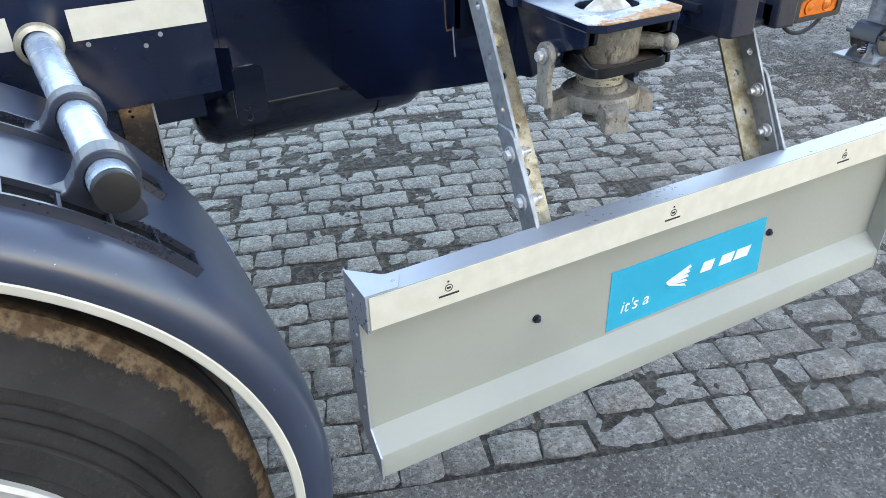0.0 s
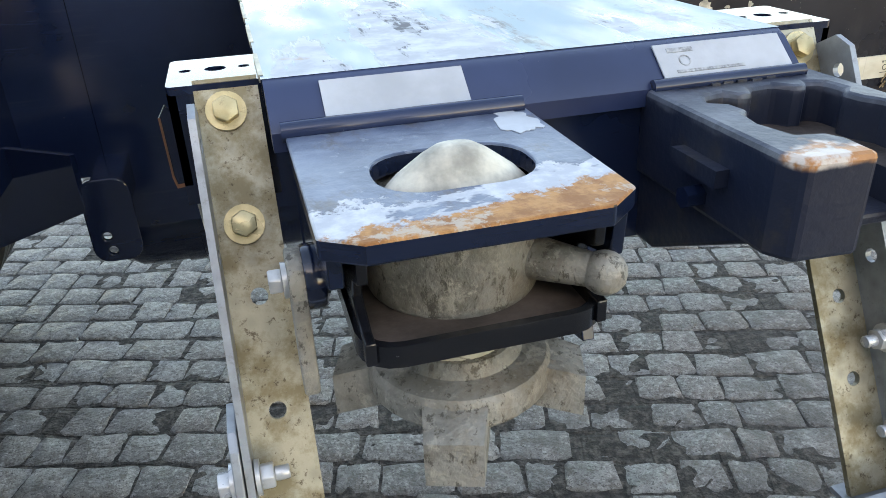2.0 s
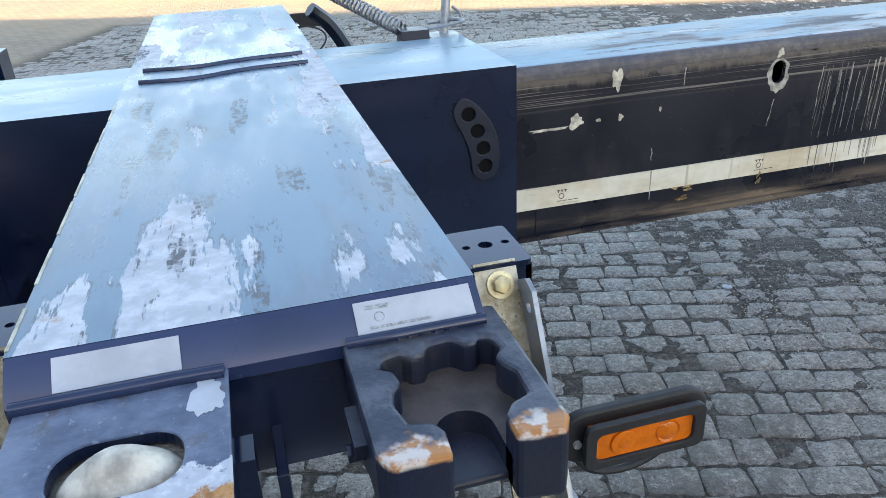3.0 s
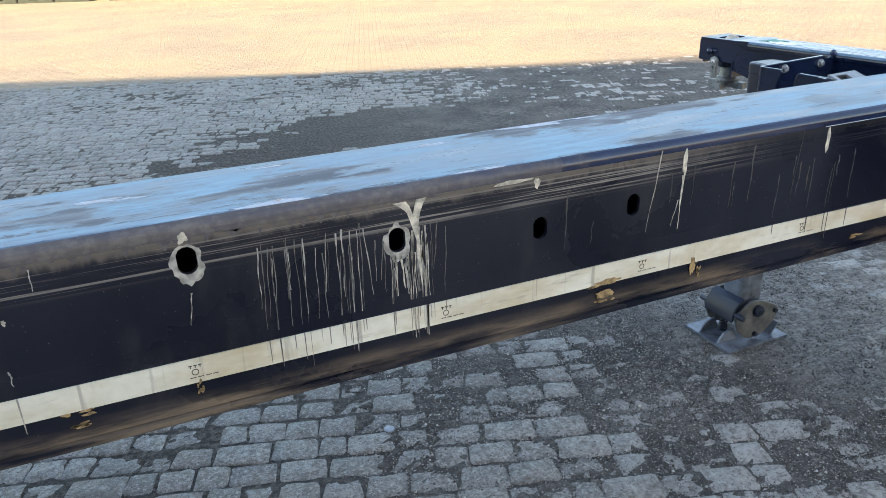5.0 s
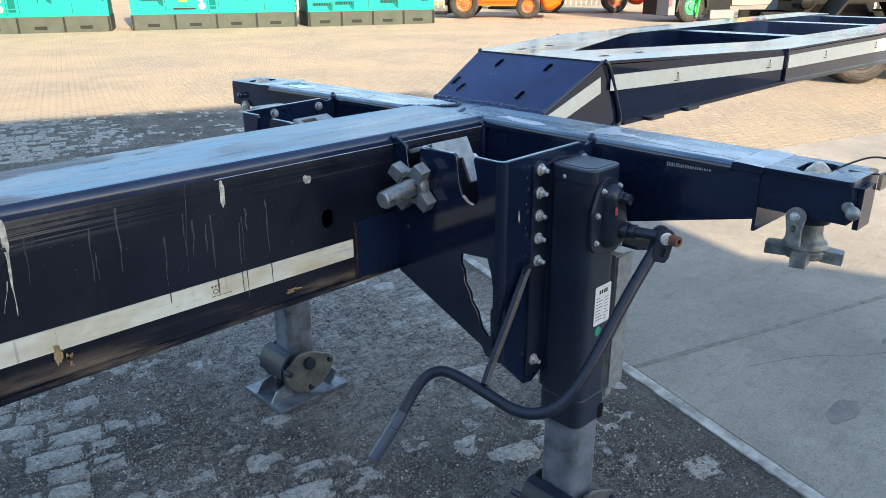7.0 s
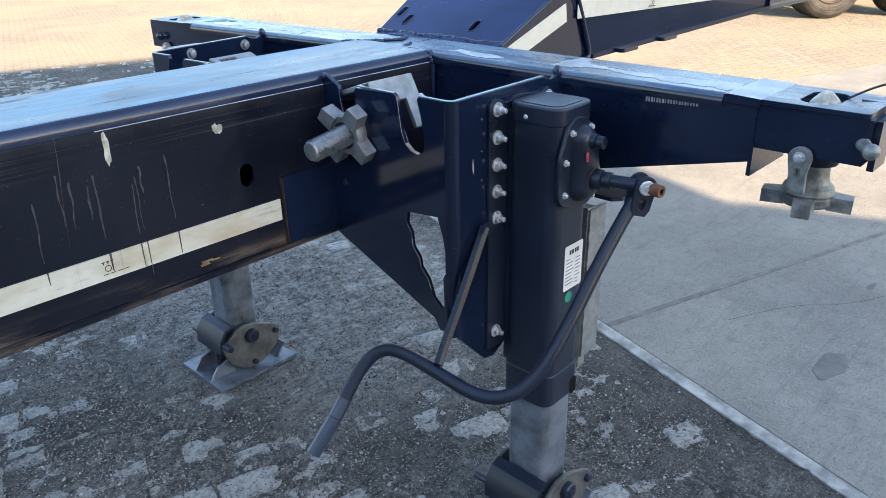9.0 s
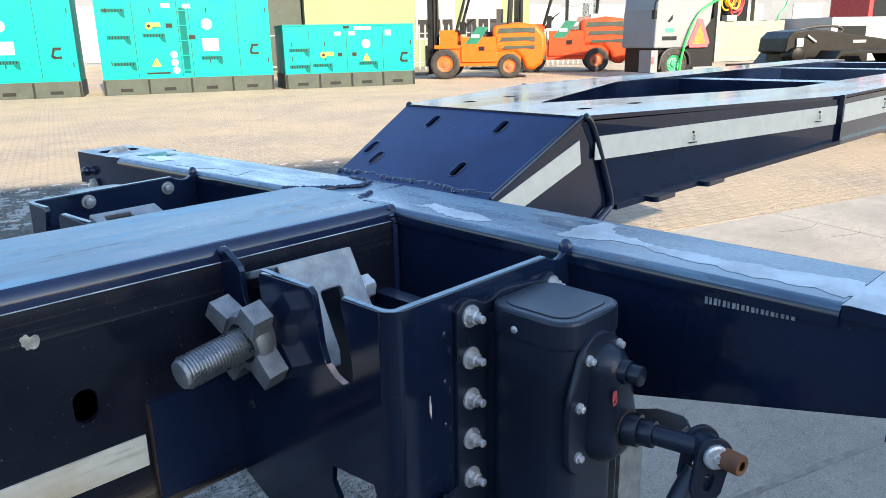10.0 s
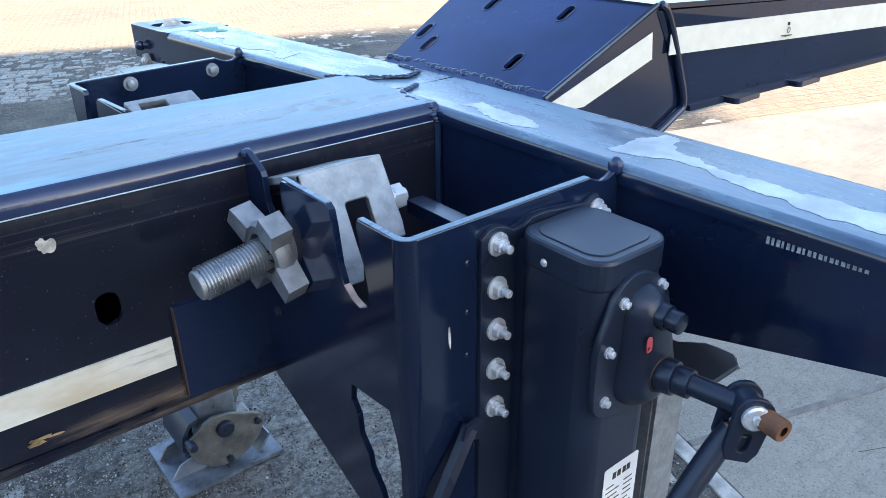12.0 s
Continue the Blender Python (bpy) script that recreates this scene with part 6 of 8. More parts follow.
def landing_leg(sy, dx=0.0):
    """Square leg bolted to the bracket; dx: how far it stands towards the rear."""
    cx, yc = 3.878 + dx, 0.66
    def tube(x0, x1, ya, yb, z0, z1, r, bev):
        y0, y1 = sorted((sy * ya, sy * yb))
        return plate(on_z(z0), rounded(x0 + dx, x1 + dx, y0, y1, r, 6), z1 - z0, (), bev)
    leg = part("landing_leg", tube(3.810, 3.942, 0.592, 0.728, 0.515, 1.160, 0.028, 0.0), PAINT_MATT, trailer, "black square landing leg")
    part("leg_cap", tube(3.8075, 3.9445, 0.5895, 0.7305, 1.145, 1.1865, 0.032, 0.005), PAINT_MATT, leg)
    part("cap_dish", tube(3.822, 3.930, 0.604, 0.716, 1.1862, 1.1880, 0.026, 0.0012), PAINT_MATT, leg)
    part("collar", tube(3.806, 3.946, 0.588, 0.732, 0.440, 0.530, 0.030, 0.004), PAINT_MATT, leg)
    # Slot drawn as a flat black plate, its inner shade in the colour.
    part("collar_slot", plate(on_y(sorted((sy * 0.732, sy * 0.7332))[1]), rounded(3.905 + dx, 3.930 + dx, 0.438, 0.485, 0.010), 0.0012), BLACK, leg)
    part("inner_leg", tube(3.818, 3.938, 0.600, 0.720, 0.090, 0.52, 0.024, 0.0), LEG_STEEL, leg, "dull scraped inner leg tube")
    fl = [(3.757, 0.575), (3.815, 0.575), (3.95, 0.62), (3.985, 1.150), (3.982, 1.176), (3.972, 1.190), (3.960, 1.188), (3.950, 1.182), (3.870, 1.191), (3.846, 1.191), (3.832, 1.183), (3.815, 1.181), (3.800, 1.190), (3.785, 1.194), (3.770, 1.192), (3.759, 1.182)]
    part("flange", plate(on_y(sorted((sy * 0.577, sy * 0.584))[1]), [(x + dx, z) for x, z in fl], 0.007, (), 0.001), PAINT_MATT, leg)
    part("packing", box(3.82 + dx, 3.935 + dx, *sorted((sy * 0.584, sy * 0.600)), 0.53, 1.165, 0.002), PAINT_MATT, leg)
    for z in (1.171, 1.109, 1.047, 0.984, 0.921, 0.622):
        part("flange_bolt", bolt((3.785 + dx, sy * 0.584, z), (0, sy, 0), 0.0105, 0.0160, 0.010, None, 0.012), BOLT_W, leg)
    part("flange_bolt", bolt((3.970 + dx, sy * 0.584, 1.170), (0, sy, 0), 0.010, 0.014, 0.010, None, 0.010), BOLT_W, leg)
    part("rivet", ball((3.8075 + dx, sy * 0.643, 1.160), 0.0055, None, (0.6, 1, 1), 10), BOLT_W, leg)
    # foot: two round cheeks on a flat plate with folded ends
    disc = [(-0.118, 0.142), (-0.112, 0.158), (-0.095, 0.168), (-0.056, 0.198), (-0.030, 0.207), (0.020, 0.200), (0.090, 0.167), (0.115, 0.152), (0.122, 0.138), (0.120, 0.112), (0.100, 0.075), (0.060, 0.040), (0.025, 0.026), (-0.012, 0.024), (-0.050, 0.034), (-0.085, 0.064), (-0.108, 0.105)]
    for side in (-1, 1):
        y = sy * yc + side * 0.090
        out = side
        part("foot_cheek", plate(on_y(y + 0.006), [(cx + x, z) for x, z in disc], 0.012, (), 0.003), CHEEK, leg, "dust-greyed foot cheek plate")
        part("foot_pivot", lathe([(0.0, 0.026), (0.010, 0.026), (0.011, 0.022), (0.022, 0.021), (0.026, 0.017), (0.026, 0.0), (0.0, 0.0)], 28, Matrix.Translation((cx, y + out * 0.004, 0.158)) @ Matrix(((1, 0, 0, 0), (0, 0, out, 0), (0, 1, 0, 0), (0, 0, 0, 1)))), PAINT_MATT, leg)
        for x, z in ((0.100, 0.136), (0.0, 0.045)):
            part("foot_bolt", rod((cx + x, y + out * 0.005, z), (cx + x, y + out * 0.018, z), 0.0115, n=6, bevel=0.001), PAINT_MATT, leg)
    part("foot_crossbar", rod((cx - 0.104, sy * yc - 0.125, 0.151), (cx - 0.104, sy * yc + 0.125, 0.151), 0.0125, bevel=0.002), PAINT_MATT, leg)
    part("foot_hood", plate(on_y(sy * yc + 0.080), [(cx - 0.125, 0.120), (cx - 0.120, 0.170), (cx - 0.095, 0.205), (cx - 0.066, 0.215), (cx - 0.066, 0.203), (cx - 0.090, 0.196), (cx - 0.110, 0.166), (cx - 0.115, 0.120)], 0.160), PAINT_MATT, leg)
    part("foot_plate", box(cx - 0.172, cx + 0.155, sy * yc - 0.135, sy * yc + 0.135, 0.006, 0.018, 0.003), LEG_STEEL, leg, "flat steel foot plate")
    part("foot_lip", plate(on_y(sy * yc + 0.10), [(cx + 0.088, 0.018), (cx + 0.128, 0.070), (cx + 0.134, 0.068), (cx + 0.100, 0.018)], 0.200), LEG_STEEL, leg)
    for side in (-1, 1):
        part("foot_rib", plate(on_y(sy * yc + side * 0.055 + 0.004), [(cx - 0.165, 0.018), (cx - 0.135, 0.060), (cx - 0.085, 0.075), (cx - 0.060, 0.018)], 0.008), LEG_STEEL, leg)
    spring = [(cx - 0.085 + 0.015 * math.cos(k * 0.8), sy * yc + 0.015 * math.sin(k * 0.8), 0.03 + k * 0.0018) for k in range(66)]
    part("foot_spring", sweep(spring, 0.004, 6, 0), PAINT_MATT, leg)
    return leg


near_leg = landing_leg(-1)
landing_leg(1, -0.10)
# gearbox on the near leg
TO_FRONT = Matrix(((1, 0, 0, 0), (0, 0, -1, 0), (0, 1, 0, 0), (0, 0, 0, 1)))
pear = [(3.9229, 1.134), (3.908, 1.150), (3.888, 1.160), (3.864, 1.164), (3.844, 1.158), (3.830, 1.143), (3.8215, 1.118), (3.8065, 1.084), (3.8040, 1.060), (3.8040, 1.000), (3.812, 0.980), (3.836, 0.966), (3.880, 0.957), (3.917, 0.953), (3.943, 0.966), (3.950, 1.000), (3.949, 1.050), (3.944, 1.090), (3.935, 1.118)]
for _ in range(2):
    pear = [q for a, c in zip(pear, pear[1:] + pear[:1]) for q in ((a[0] * 0.75 + c[0] * 0.25, a[1] * 0.75 + c[1] * 0.25), (a[0] * 0.25 + c[0] * 0.75, a[1] * 0.25 + c[1] * 0.75))]
part("gear_cover", plate(on_y(-0.728), pear, 0.010, (), 0.002), PAINT_MATT, near_leg, "pear-shaped bolted gearbox cover")


def two_lobes(grow):
    """Outline round the two bosses of the gearbox, grown by so much."""
    a, c, ra, rc = Vector((3.884, 1.108)), Vector((3.893, 1.022)), 0.030 + grow, 0.047 + grow
    pts = [(a.x + ra * math.cos(radians(k)), a.y + ra * math.sin(radians(k))) for k in range(-5, 196, 15)]
    return pts + [(c.x + rc * math.cos(radians(k)), c.y + rc * math.sin(radians(k))) for k in range(190, 361, 15)]


dome = bm_new()
rings = [[dome.verts.new((x, y, z)) for x, z in two_lobes(g)] for y, g in ((-0.737, 0.006), (-0.746, 0.004), (-0.757, -0.002), (-0.764, -0.010), (-0.767, -0.020))]
for r0, r1 in zip(rings, rings[1:]):
    for k in range(len(r0)):
        dome.faces.new((r0[k - 1], r0[k], r1[k], r1[k - 1]))
dome.faces.new(rings[-1])
bmesh.ops.recalc_face_normals(dome, faces=dome.faces[:])
part("gear_dome", dome, PAINT_MATT, near_leg, smooth=50)
for x, z in ((3.844, 1.132), (3.914, 1.134), (3.8245, 1.0715), (3.825, 0.999), (3.932, 0.972)):
    part("cover_bolt", bolt((x, -0.738, z), (0, -1, 0), 0.0055, 0.0075, 0.006), BOLT_W, near_leg)
part("gear_plug", rod((3.884, -0.758, 1.112), (3.8845, -0.776, 1.1122), 0.0165, n=24, bevel=0.002), PAINT_MATT, near_leg)
part("plug_head", rod((3.8845, -0.775, 1.1122), (3.885, -0.793, 1.1125), 0.0135, n=24, bevel=0.002), PAINT_MATT, near_leg)
part("red_mark", plate(on_y(-0.7676), blob(3.861, 1.081, 0.012, 0.024, rng, 20, 0.35), 0.001, [circle(3.861, 1.077, 0.0025, 8)]), RED, near_leg)
shaft = rod((3.897, -0.764, 1.024), (3.901, -0.786, 1.025), 0.0225, n=28, bevel=0.002)
shaft = rod((3.901, -0.786, 1.025), (3.904, -0.806, 1.026), 0.0185, n=28, bevel=0.002, bm=shaft)
shaft = rod((3.904, -0.804, 1.026), (3.912, -0.872, 1.0290), 0.0140, n=24, bm=shaft)
part("shaft", shaft, PAINT_MATT, near_leg, "stepped crank shaft")
part("grease_ring", lathe([(0.0225, 0), (0.0255, 0.001), (0.0255, 0.003), (0.0225, 0.004)], 28, Matrix.Translation((3.897, -0.764, 1.024)) @ TO_FRONT), DARK_RUST, near_leg)
part("maker_label", plate(on_y(-0.7284), rounded(3.856, 3.928, 0.748, 0.862, 0.004), 0.0008), LABEL, near_leg, "white maker's label")
lb = bm_new()
for k, x in enumerate((3.874, 3.884, 3.895, 3.904)):
    box(x, x + 0.007, -0.7297, -0.7292, 0.838, 0.849, bm=lb)
for k in range(8):
    box(3.862, 3.874 + rng.uniform(0.004, 0.020), -0.7297, -0.7292, 0.826 - k * 0.009, 0.8275 - k * 0.009, bm=lb)
    box(3.900, 3.908 + rng.uniform(0.002, 0.012), -0.7297, -0.7292, 0.822 - k * 0.009, 0.8235 - k * 0.009, bm=lb)
part("label_bars", lb, INK, near_leg)
part("inspection_dot", rod((3.879, -0.7285, 0.728), (3.879, -0.7294, 0.728), 0.014), plain("green_dot", (0.01, 0.25, 0.16), 0.5), near_leg)
# crank: a knuckle on the shaft, a straight arm, two bends and a grip
line = [(3.900, -0.868, 1.000), (3.886, -0.860, 0.978), (3.794, -0.848, 0.869), (3.711, -0.843, 0.769), (3.636, -0.831, 0.682), (3.587, -0.799, 0.634), (3.553, -0.734, 0.615), (3.541, -0.625, 0.637), (3.530, -0.530, 0.6545), (3.515, -0.478, 0.654), (3.480, -0.447, 0.622), (3.419, -0.441, 0.549), (3.358, -0.436, 0.477), (3.326, -0.428, 0.440)]
crank = part("crank", sweep(line, 0.0150, 16, 2), PAINT_MATT, trailer, "folded black crank handle", smooth=60)
KN = Vector((3.913, -0.874, 1.0295))
axle = Vector((-0.62, -0.78, 0.05)).normalized()
turn_k = Matrix.Translation(KN) @ axle.to_track_quat("Z", "Y").to_matrix().to_4x4()
cheek = [(0.024 * math.cos(radians(a)), 0.024 * math.sin(radians(a))) for a in range(-20, 201, 15)] + [(-0.021, -0.048), (-0.014, -0.062), (0.014, -0.062), (0.021, -0.048)]
up_k = (turn_k.inverted().to_3x3() @ Vector((0.30, 0.05, 0.95)))
spin_k = Matrix.Rotation(math.atan2(up_k.y, up_k.x) - math.pi / 2, 4, "Z")
for off in (-0.021, 0.014):
    part("fork", plate(turn_k @ spin_k @ on_z(off), cheek, 0.007, [stadium(0, -0.036, 0.013, 0.026)], 0.0012), PAINT_MATT, crank)
part("fork_block", plate(turn_k @ spin_k @ on_z(-0.015), [(-0.016, -0.030), (-0.020, -0.060), (0.020, -0.060), (0.016, -0.030)], 0.030, (), 0.002), PAINT_MATT, crank)
part("fork_pin", lathe([(0.0, 0.030), (0.005, 0.030), (0.006, 0.027), (0.0135, 0.027), (0.016, 0.025), (0.016, 0.0205), (0.0, 0.0205)], 28, turn_k), BOLT_W, crank, "bright pin head")
part("hub", rod(KN - axle * 0.013, KN + axle * 0.013, 0.019, n=24), PAINT_MATT, crank)
part("shaft_end", lathe([(0.006, 0.0), (0.0125, 0.0), (0.0135, 0.002), (0.0135, 0.036), (0.0, 0.036)], 24, Matrix.Translation((3.9045, -0.9225, 1.0285)) @ Vector((0.17, 0.98, 0.0)).to_track_quat("Z", "Y").to_matrix().to_4x4()), RUSTY, crank, "rusty hollow shaft end")
part("grip_sleeve", sweep([(3.419, -0.4412, 0.549), (3.389, -0.439, 0.513)], 0.0168, 16, 0), PLASTIC, crank, "black rubber grip")
part("grip_sleeve", sweep([(3.387, -0.4388, 0.511), (3.326, -0.428, 0.440)], 0.0172, 16, 0), PLASTIC, crank, "black rubber grip")
# hanging twist plate behind the leg
holder = part("document_box", box(4.045, 4.075, -0.665, -0.50, 0.42, 0.885, 0.004), CASTING_NEW, trailer, "grey metal holder behind the leg")
part("holder_frame", box(4.030, 4.044, -0.62, -0.50, 0.40, 0.90, 0.002), PAINT_MATT, holder)
part("holder_lip", box(4.048, 4.12, -0.672, -0.660, 0.455, 0.88, 0.003), CASTING_NEW, holder)
part("holder_foot", box(4.02, 4.06, -0.66, -0.52, 0.41, 0.435, 0.003), GALV, holder)
lever = part("valve_plate", plate(on_z(0.925), [(4.03, -0.50), (4.03, -0.735), (4.05, -0.755), (4.115, -0.755), (4.135, -0.735), (4.13, -0.69), (4.10, -0.66), (4.10, -0.50)], 0.010, (), 0.002), PAINT_MATT, trailer, "dark plate with a bright bent edge")
part("bright_edge", sweep([(4.112, -0.757, 0.931), (4.135, -0.738, 0.931), (4.132, -0.70, 0.931)], 0.003, 6, 1), GALV, lever)


part("paint_chip", plate(on_y(-0.5772), blob(3.712, 1.060, 0.0035, 0.036, rng, 18, 0.3), 0.0006), CHIP, trailer)


# stowed twist lock in the bracket
def stowed_lock(sy):
    a, c = Vector((3.503, sy * 0.283, 1.083)), Vector((3.69, sy * 0.270, 1.108))
    st = part("stowed_lock", rod(a, c, 0.0222, n=28, bevel=0.003), CASTING_NEW, trailer, "galvanised removable twist lock stowed in the bracket")
    if sy > 0:
        st.matrix_basis = Matrix.Translation((-0.035, 0, 0)) @ FAR_TURN
    d = (c - a).normalized()
    q = Matrix.Translation(a) @ d.to_track_quat("Z", "Y").to_matrix().to_4x4()
    prof = [(0.0215, 0.004)]
    for k in range(22):
        z = 0.006 + k * 0.0052
        prof += [(0.0228, z), (0.0228, z + 0.0008), (0.0256, z + 0.0025), (0.0256, z + 0.0034)]
    part("thread", lathe(prof + [(0.0215, 0.121)], 28, q), THREAD, st, "bright thread", smooth=8)
    crown_nut(q @ Matrix.Translation((0, 0, 0.108)), CASTING_NEW, st, 0.046, 0.078, 0.036, radians(38 if sy < 0 else 50))
    flip = Matrix.Diagonal((1, -sy, 1, 1))
    down, back = Vector((0, -0.447, -0.894)), Vector((0, 0.949, -0.316))
    def facet(ax, nrm):
        return flip @ Matrix(((1, 0, 0, 3.662), (0, ax.y, nrm.y, -0.3066), (0, ax.z, nrm.z, 1.2150), (0, 0, 0, 1)))
    near_m, far_m = facet(down, Vector((0, 0.894, -0.447))), facet(back, Vector((0, -0.316, -0.949)))
    arch = [(0.0, 0.0), (0.138, 0.0), (0.142, 0.105), (0.140, 0.128), (0.096, 0.128), (0.096, 0.060), (0.093, 0.056), (0.060, 0.056), (0.0565, 0.060), (0.0565, 0.150), (0.050, 0.172), (0.008, 0.172), (0.0, 0.165)]
    part("lock_body", plate(near_m, arch, 0.012, (), 0.0022), CASTING_NEW, st, "folded grey casting with openings", smooth=40)
    part("body_facet", plate(far_m, [(0.0, 0.0), (0.138, 0.0), (0.134, 0.132), (0.0, 0.128)], 0.012, [[(0.022, 0.014), (0.076, 0.014), (0.072, 0.042), (0.018, 0.042)]], 0.0022), CASTING_NEW, st, smooth=40)
    # Black sheet inside the casting in place of its inner shade.
    part("body_dark_sheet", plate(flip @ Matrix(((1, 0, 0, 3.664), (0, back.y, -0.316, -0.285), (0, back.z, -0.949, 1.185), (0, 0, 0, 1))), [(0.0, 0.0), (0.13, 0.0), (0.13, 0.09), (0.0, 0.09)], 0.006), BLACK, st)
    nut_p = Vector((3.806, sy * 0.3074, 1.1400))
    part("body_bolt", bolt(nut_p, (1, 0, 0), 0.0215, 0.0250, 0.024, None, 0.008), BOLT_W, st)
    part("body_bar", box(3.858, 3.890, *sorted((sy * 0.290, sy * 0.567)), 1.098, 1.120, 0.003), PAINT, st)
    return st


stowed_lock(-1)
stowed_lock(1)
for x, y in ((3.696, 0.534), (3.894, 0.5505)):
    part("bracket_bolt", bolt((x, y - 0.002, 1.189), (0, -1, 0), 0.011, 0.016, 0.010), GALV, trailer)

# gooseneck
sl = Vector((0.270, 0, 0.1445))
sn = Vector((-sl.z, 0, sl.x)).normalized()
sd = sl.normalized()
sm = Matrix(((0, sd.x, sn.x, 4.205), (-1, 0, 0, 0), (0, sd.z, sn.z, 1.2135), (0, 0, 0, 1)))
SL = sl.length
GOOSE_HOLES = ((-0.127, 0.243), (0.099, 0.245), (-0.180, 0.075), (0.100, 0.077), (-0.236, 0.112))
# The slope's deeper blue is the sky's reflection put into its base colour.
goose = part("gooseneck", plate(sm, [(0.250, -0.03), (0.282, SL), (-0.282, SL), (-0.250, -0.03)], 0.006, [stadium(x, s, 0.022, 0.050) for x, s in GOOSE_HOLES], 0.0), navy_paint("sky_tinted_slope", (0.011, 0.026, 0.092), 0.20, 0.01, 0.25), trailer, "raised gooseneck, sloping navy plate with reflected sky in its blue and four ringed holes")
for k, (x, s) in enumerate(GOOSE_HOLES):
    rim = blob(x, s, 0.031, 0.061, rng, 36, 0.16)
    part("hole_rim", plate(sm @ Matrix.Translation((0, 0, 0.006)), rim, 0.0012, [stadium(x, s, 0.0225, 0.0505)]), WELD, goose)
    # Black sheet below each hole, put there as its shade.
    part("hole_dark_sheet", plate(sm @ Matrix.Translation((0, 0, -0.012)), stadium(x, s, 0.028, 0.056), 0.004), BLACK, goose)
part("foot_weld", bead([(4.212, 0.25, 1.222), (4.222, 0.14, 1.224), (4.214, 0.05, 1.222), (4.224, -0.06, 1.225), (4.214, -0.15, 1.222), (4.222, -0.25, 1.224)], 0.0075, 0.0040, 14), WELD, goose)
part("edge_fold", sweep([(4.205, -0.252, 1.2190), (4.340, -0.267, 1.2905), (4.476, -0.2835, 1.3640)], 0.0055, 8, 0), PAINT, goose)


def rail_side(sy):
    """Side of the gooseneck: triangular root, rib, and the long rail with its tape."""
    def pt(x, y, z):
        return (x, sy * y, z)
    tri = [pt(4.190, 0.252, 1.208), pt(4.475, 0.283, 1.358), pt(4.500, 0.285, 1.345), pt(4.578, 0.296, 1.155), pt(4.470, 0.284, 1.085), pt(4.19, 0.252, 1.085)]
    inn = [(x, y - sy * 0.012, z) for x, y, z in tri]
    n = len(tri)
    mesh_part("root_plate", tri + inn, [tuple(range(n)), tuple(range(2 * n - 1, n - 1, -1))] + [((i + 1) % n, i, n + i, n + (i + 1) % n) for i in range(n)], PAINT, goose)
    part("root_rib", sweep([pt(4.482, 0.288, 1.3645), pt(4.503, 0.291, 1.352), pt(4.545, 0.300, 1.245), pt(4.580, 0.305, 1.155), pt(4.560, 0.303, 1.138), pt(4.470, 0.291, 1.082)], 0.0085, 10, 2), PAINT, goose)
    line = [(4.475, 0.284, 1.358, 1.335, 1.215), (5.318, 0.552, 1.364, 1.340, 1.250), (8.2, 0.552, 1.368, 1.340, 1.220)]
    low = [(4.590, 0.300, 1.150), (5.318, 0.552, 1.245), (8.2, 0.552, 1.205)]
    for k in (0, 1):
        a, c = line[k], line[k + 1]
        la, lc = low[k], low[k + 1]
        quad = [pt(a[0], a[1], a[2] - 0.006), pt(c[0], c[1], c[2] - 0.006), pt(lc[0], lc[1], lc[2]), pt(la[0], la[1], la[2])]
        back = [(x, y - sy * 0.012, z) for x, y, z in quad]
        mesh_part("rail_web", quad + back, [(0, 1, 2, 3), (7, 6, 5, 4), (1, 0, 4, 5), (2, 1, 5, 6), (3, 2, 6, 7), (0, 3, 7, 4)], PAINT, goose)
        fl = [pt(la[0], la[1] + 0.012, la[2]), pt(lc[0], lc[1] + 0.012, lc[2]), pt(lc[0], lc[1] - 0.17, lc[2]), pt(la[0], la[1] - 0.14, la[2])]
        mesh_part("rail_flange", fl + [(x, y, z - 0.012) for x, y, z in fl], [(0, 1, 2, 3), (7, 6, 5, 4), (1, 0, 4, 5), (2, 1, 5, 6), (3, 2, 6, 7), (0, 3, 7, 4)], PAINT, goose)
        t0, t1 = (0.045, 0.985) if k == 0 else (0.01, 0.76)
        def on(t, f):
            za = (a[2] * (1 - t) + c[2] * t)
            zb = (la[2] * (1 - t) + lc[2] * t)
            return pt(a[0] + (c[0] - a[0]) * t, a[1] + (c[1] - a[1]) * t + 0.0015, za + (zb - za) * f)
        f0, f1 = ((0.20, 0.20), (0.46, 0.62)) if k == 0 else ((0.20, 0.20), (0.62, 0.64))
        q = [on(t0, f0[0]), on(t1, f0[1]), on(t1, f1[1]), on(t0, f1[0])]
        q2 = [(x, y - sy * 0.002, z) for x, y, z in q]
        mesh_part("reflective_strip", q + q2, [(0, 1, 2, 3), (7, 6, 5, 4), (1, 0, 4, 5), (2, 1, 5, 6), (3, 2, 6, 7), (0, 3, 7, 4)], STRIP, goose, "clean off-white reflective tape")
        for t in ((0.38, 0.90) if k == 0 else (0.14, 0.36, 0.56)):
            e = on(t, 0.36)
            y0, y1 = sorted((e[1], e[1] + sy * 0.002))
            s = box(e[0] - 0.014, e[0] + 0.014, y0 - 0.004, y1 + 0.004, e[2] - 0.016, e[2] - 0.0145)
            s = plate(on_y(y0 - 0.0015 if sy < 0 else y1 + 0.002), circle(e[0], e[2] - 0.004, 0.0065, 14), 0.0006, [circle(e[0], e[2] - 0.004, 0.005, 14)], 0, s)
            s = box(e[0] - 0.001, e[0] + 0.001, y0 - 0.002, y1 + 0.002, e[2] + 0.006, e[2] + 0.012, bm=s)
            part("approval_mark", s, INK, goose)
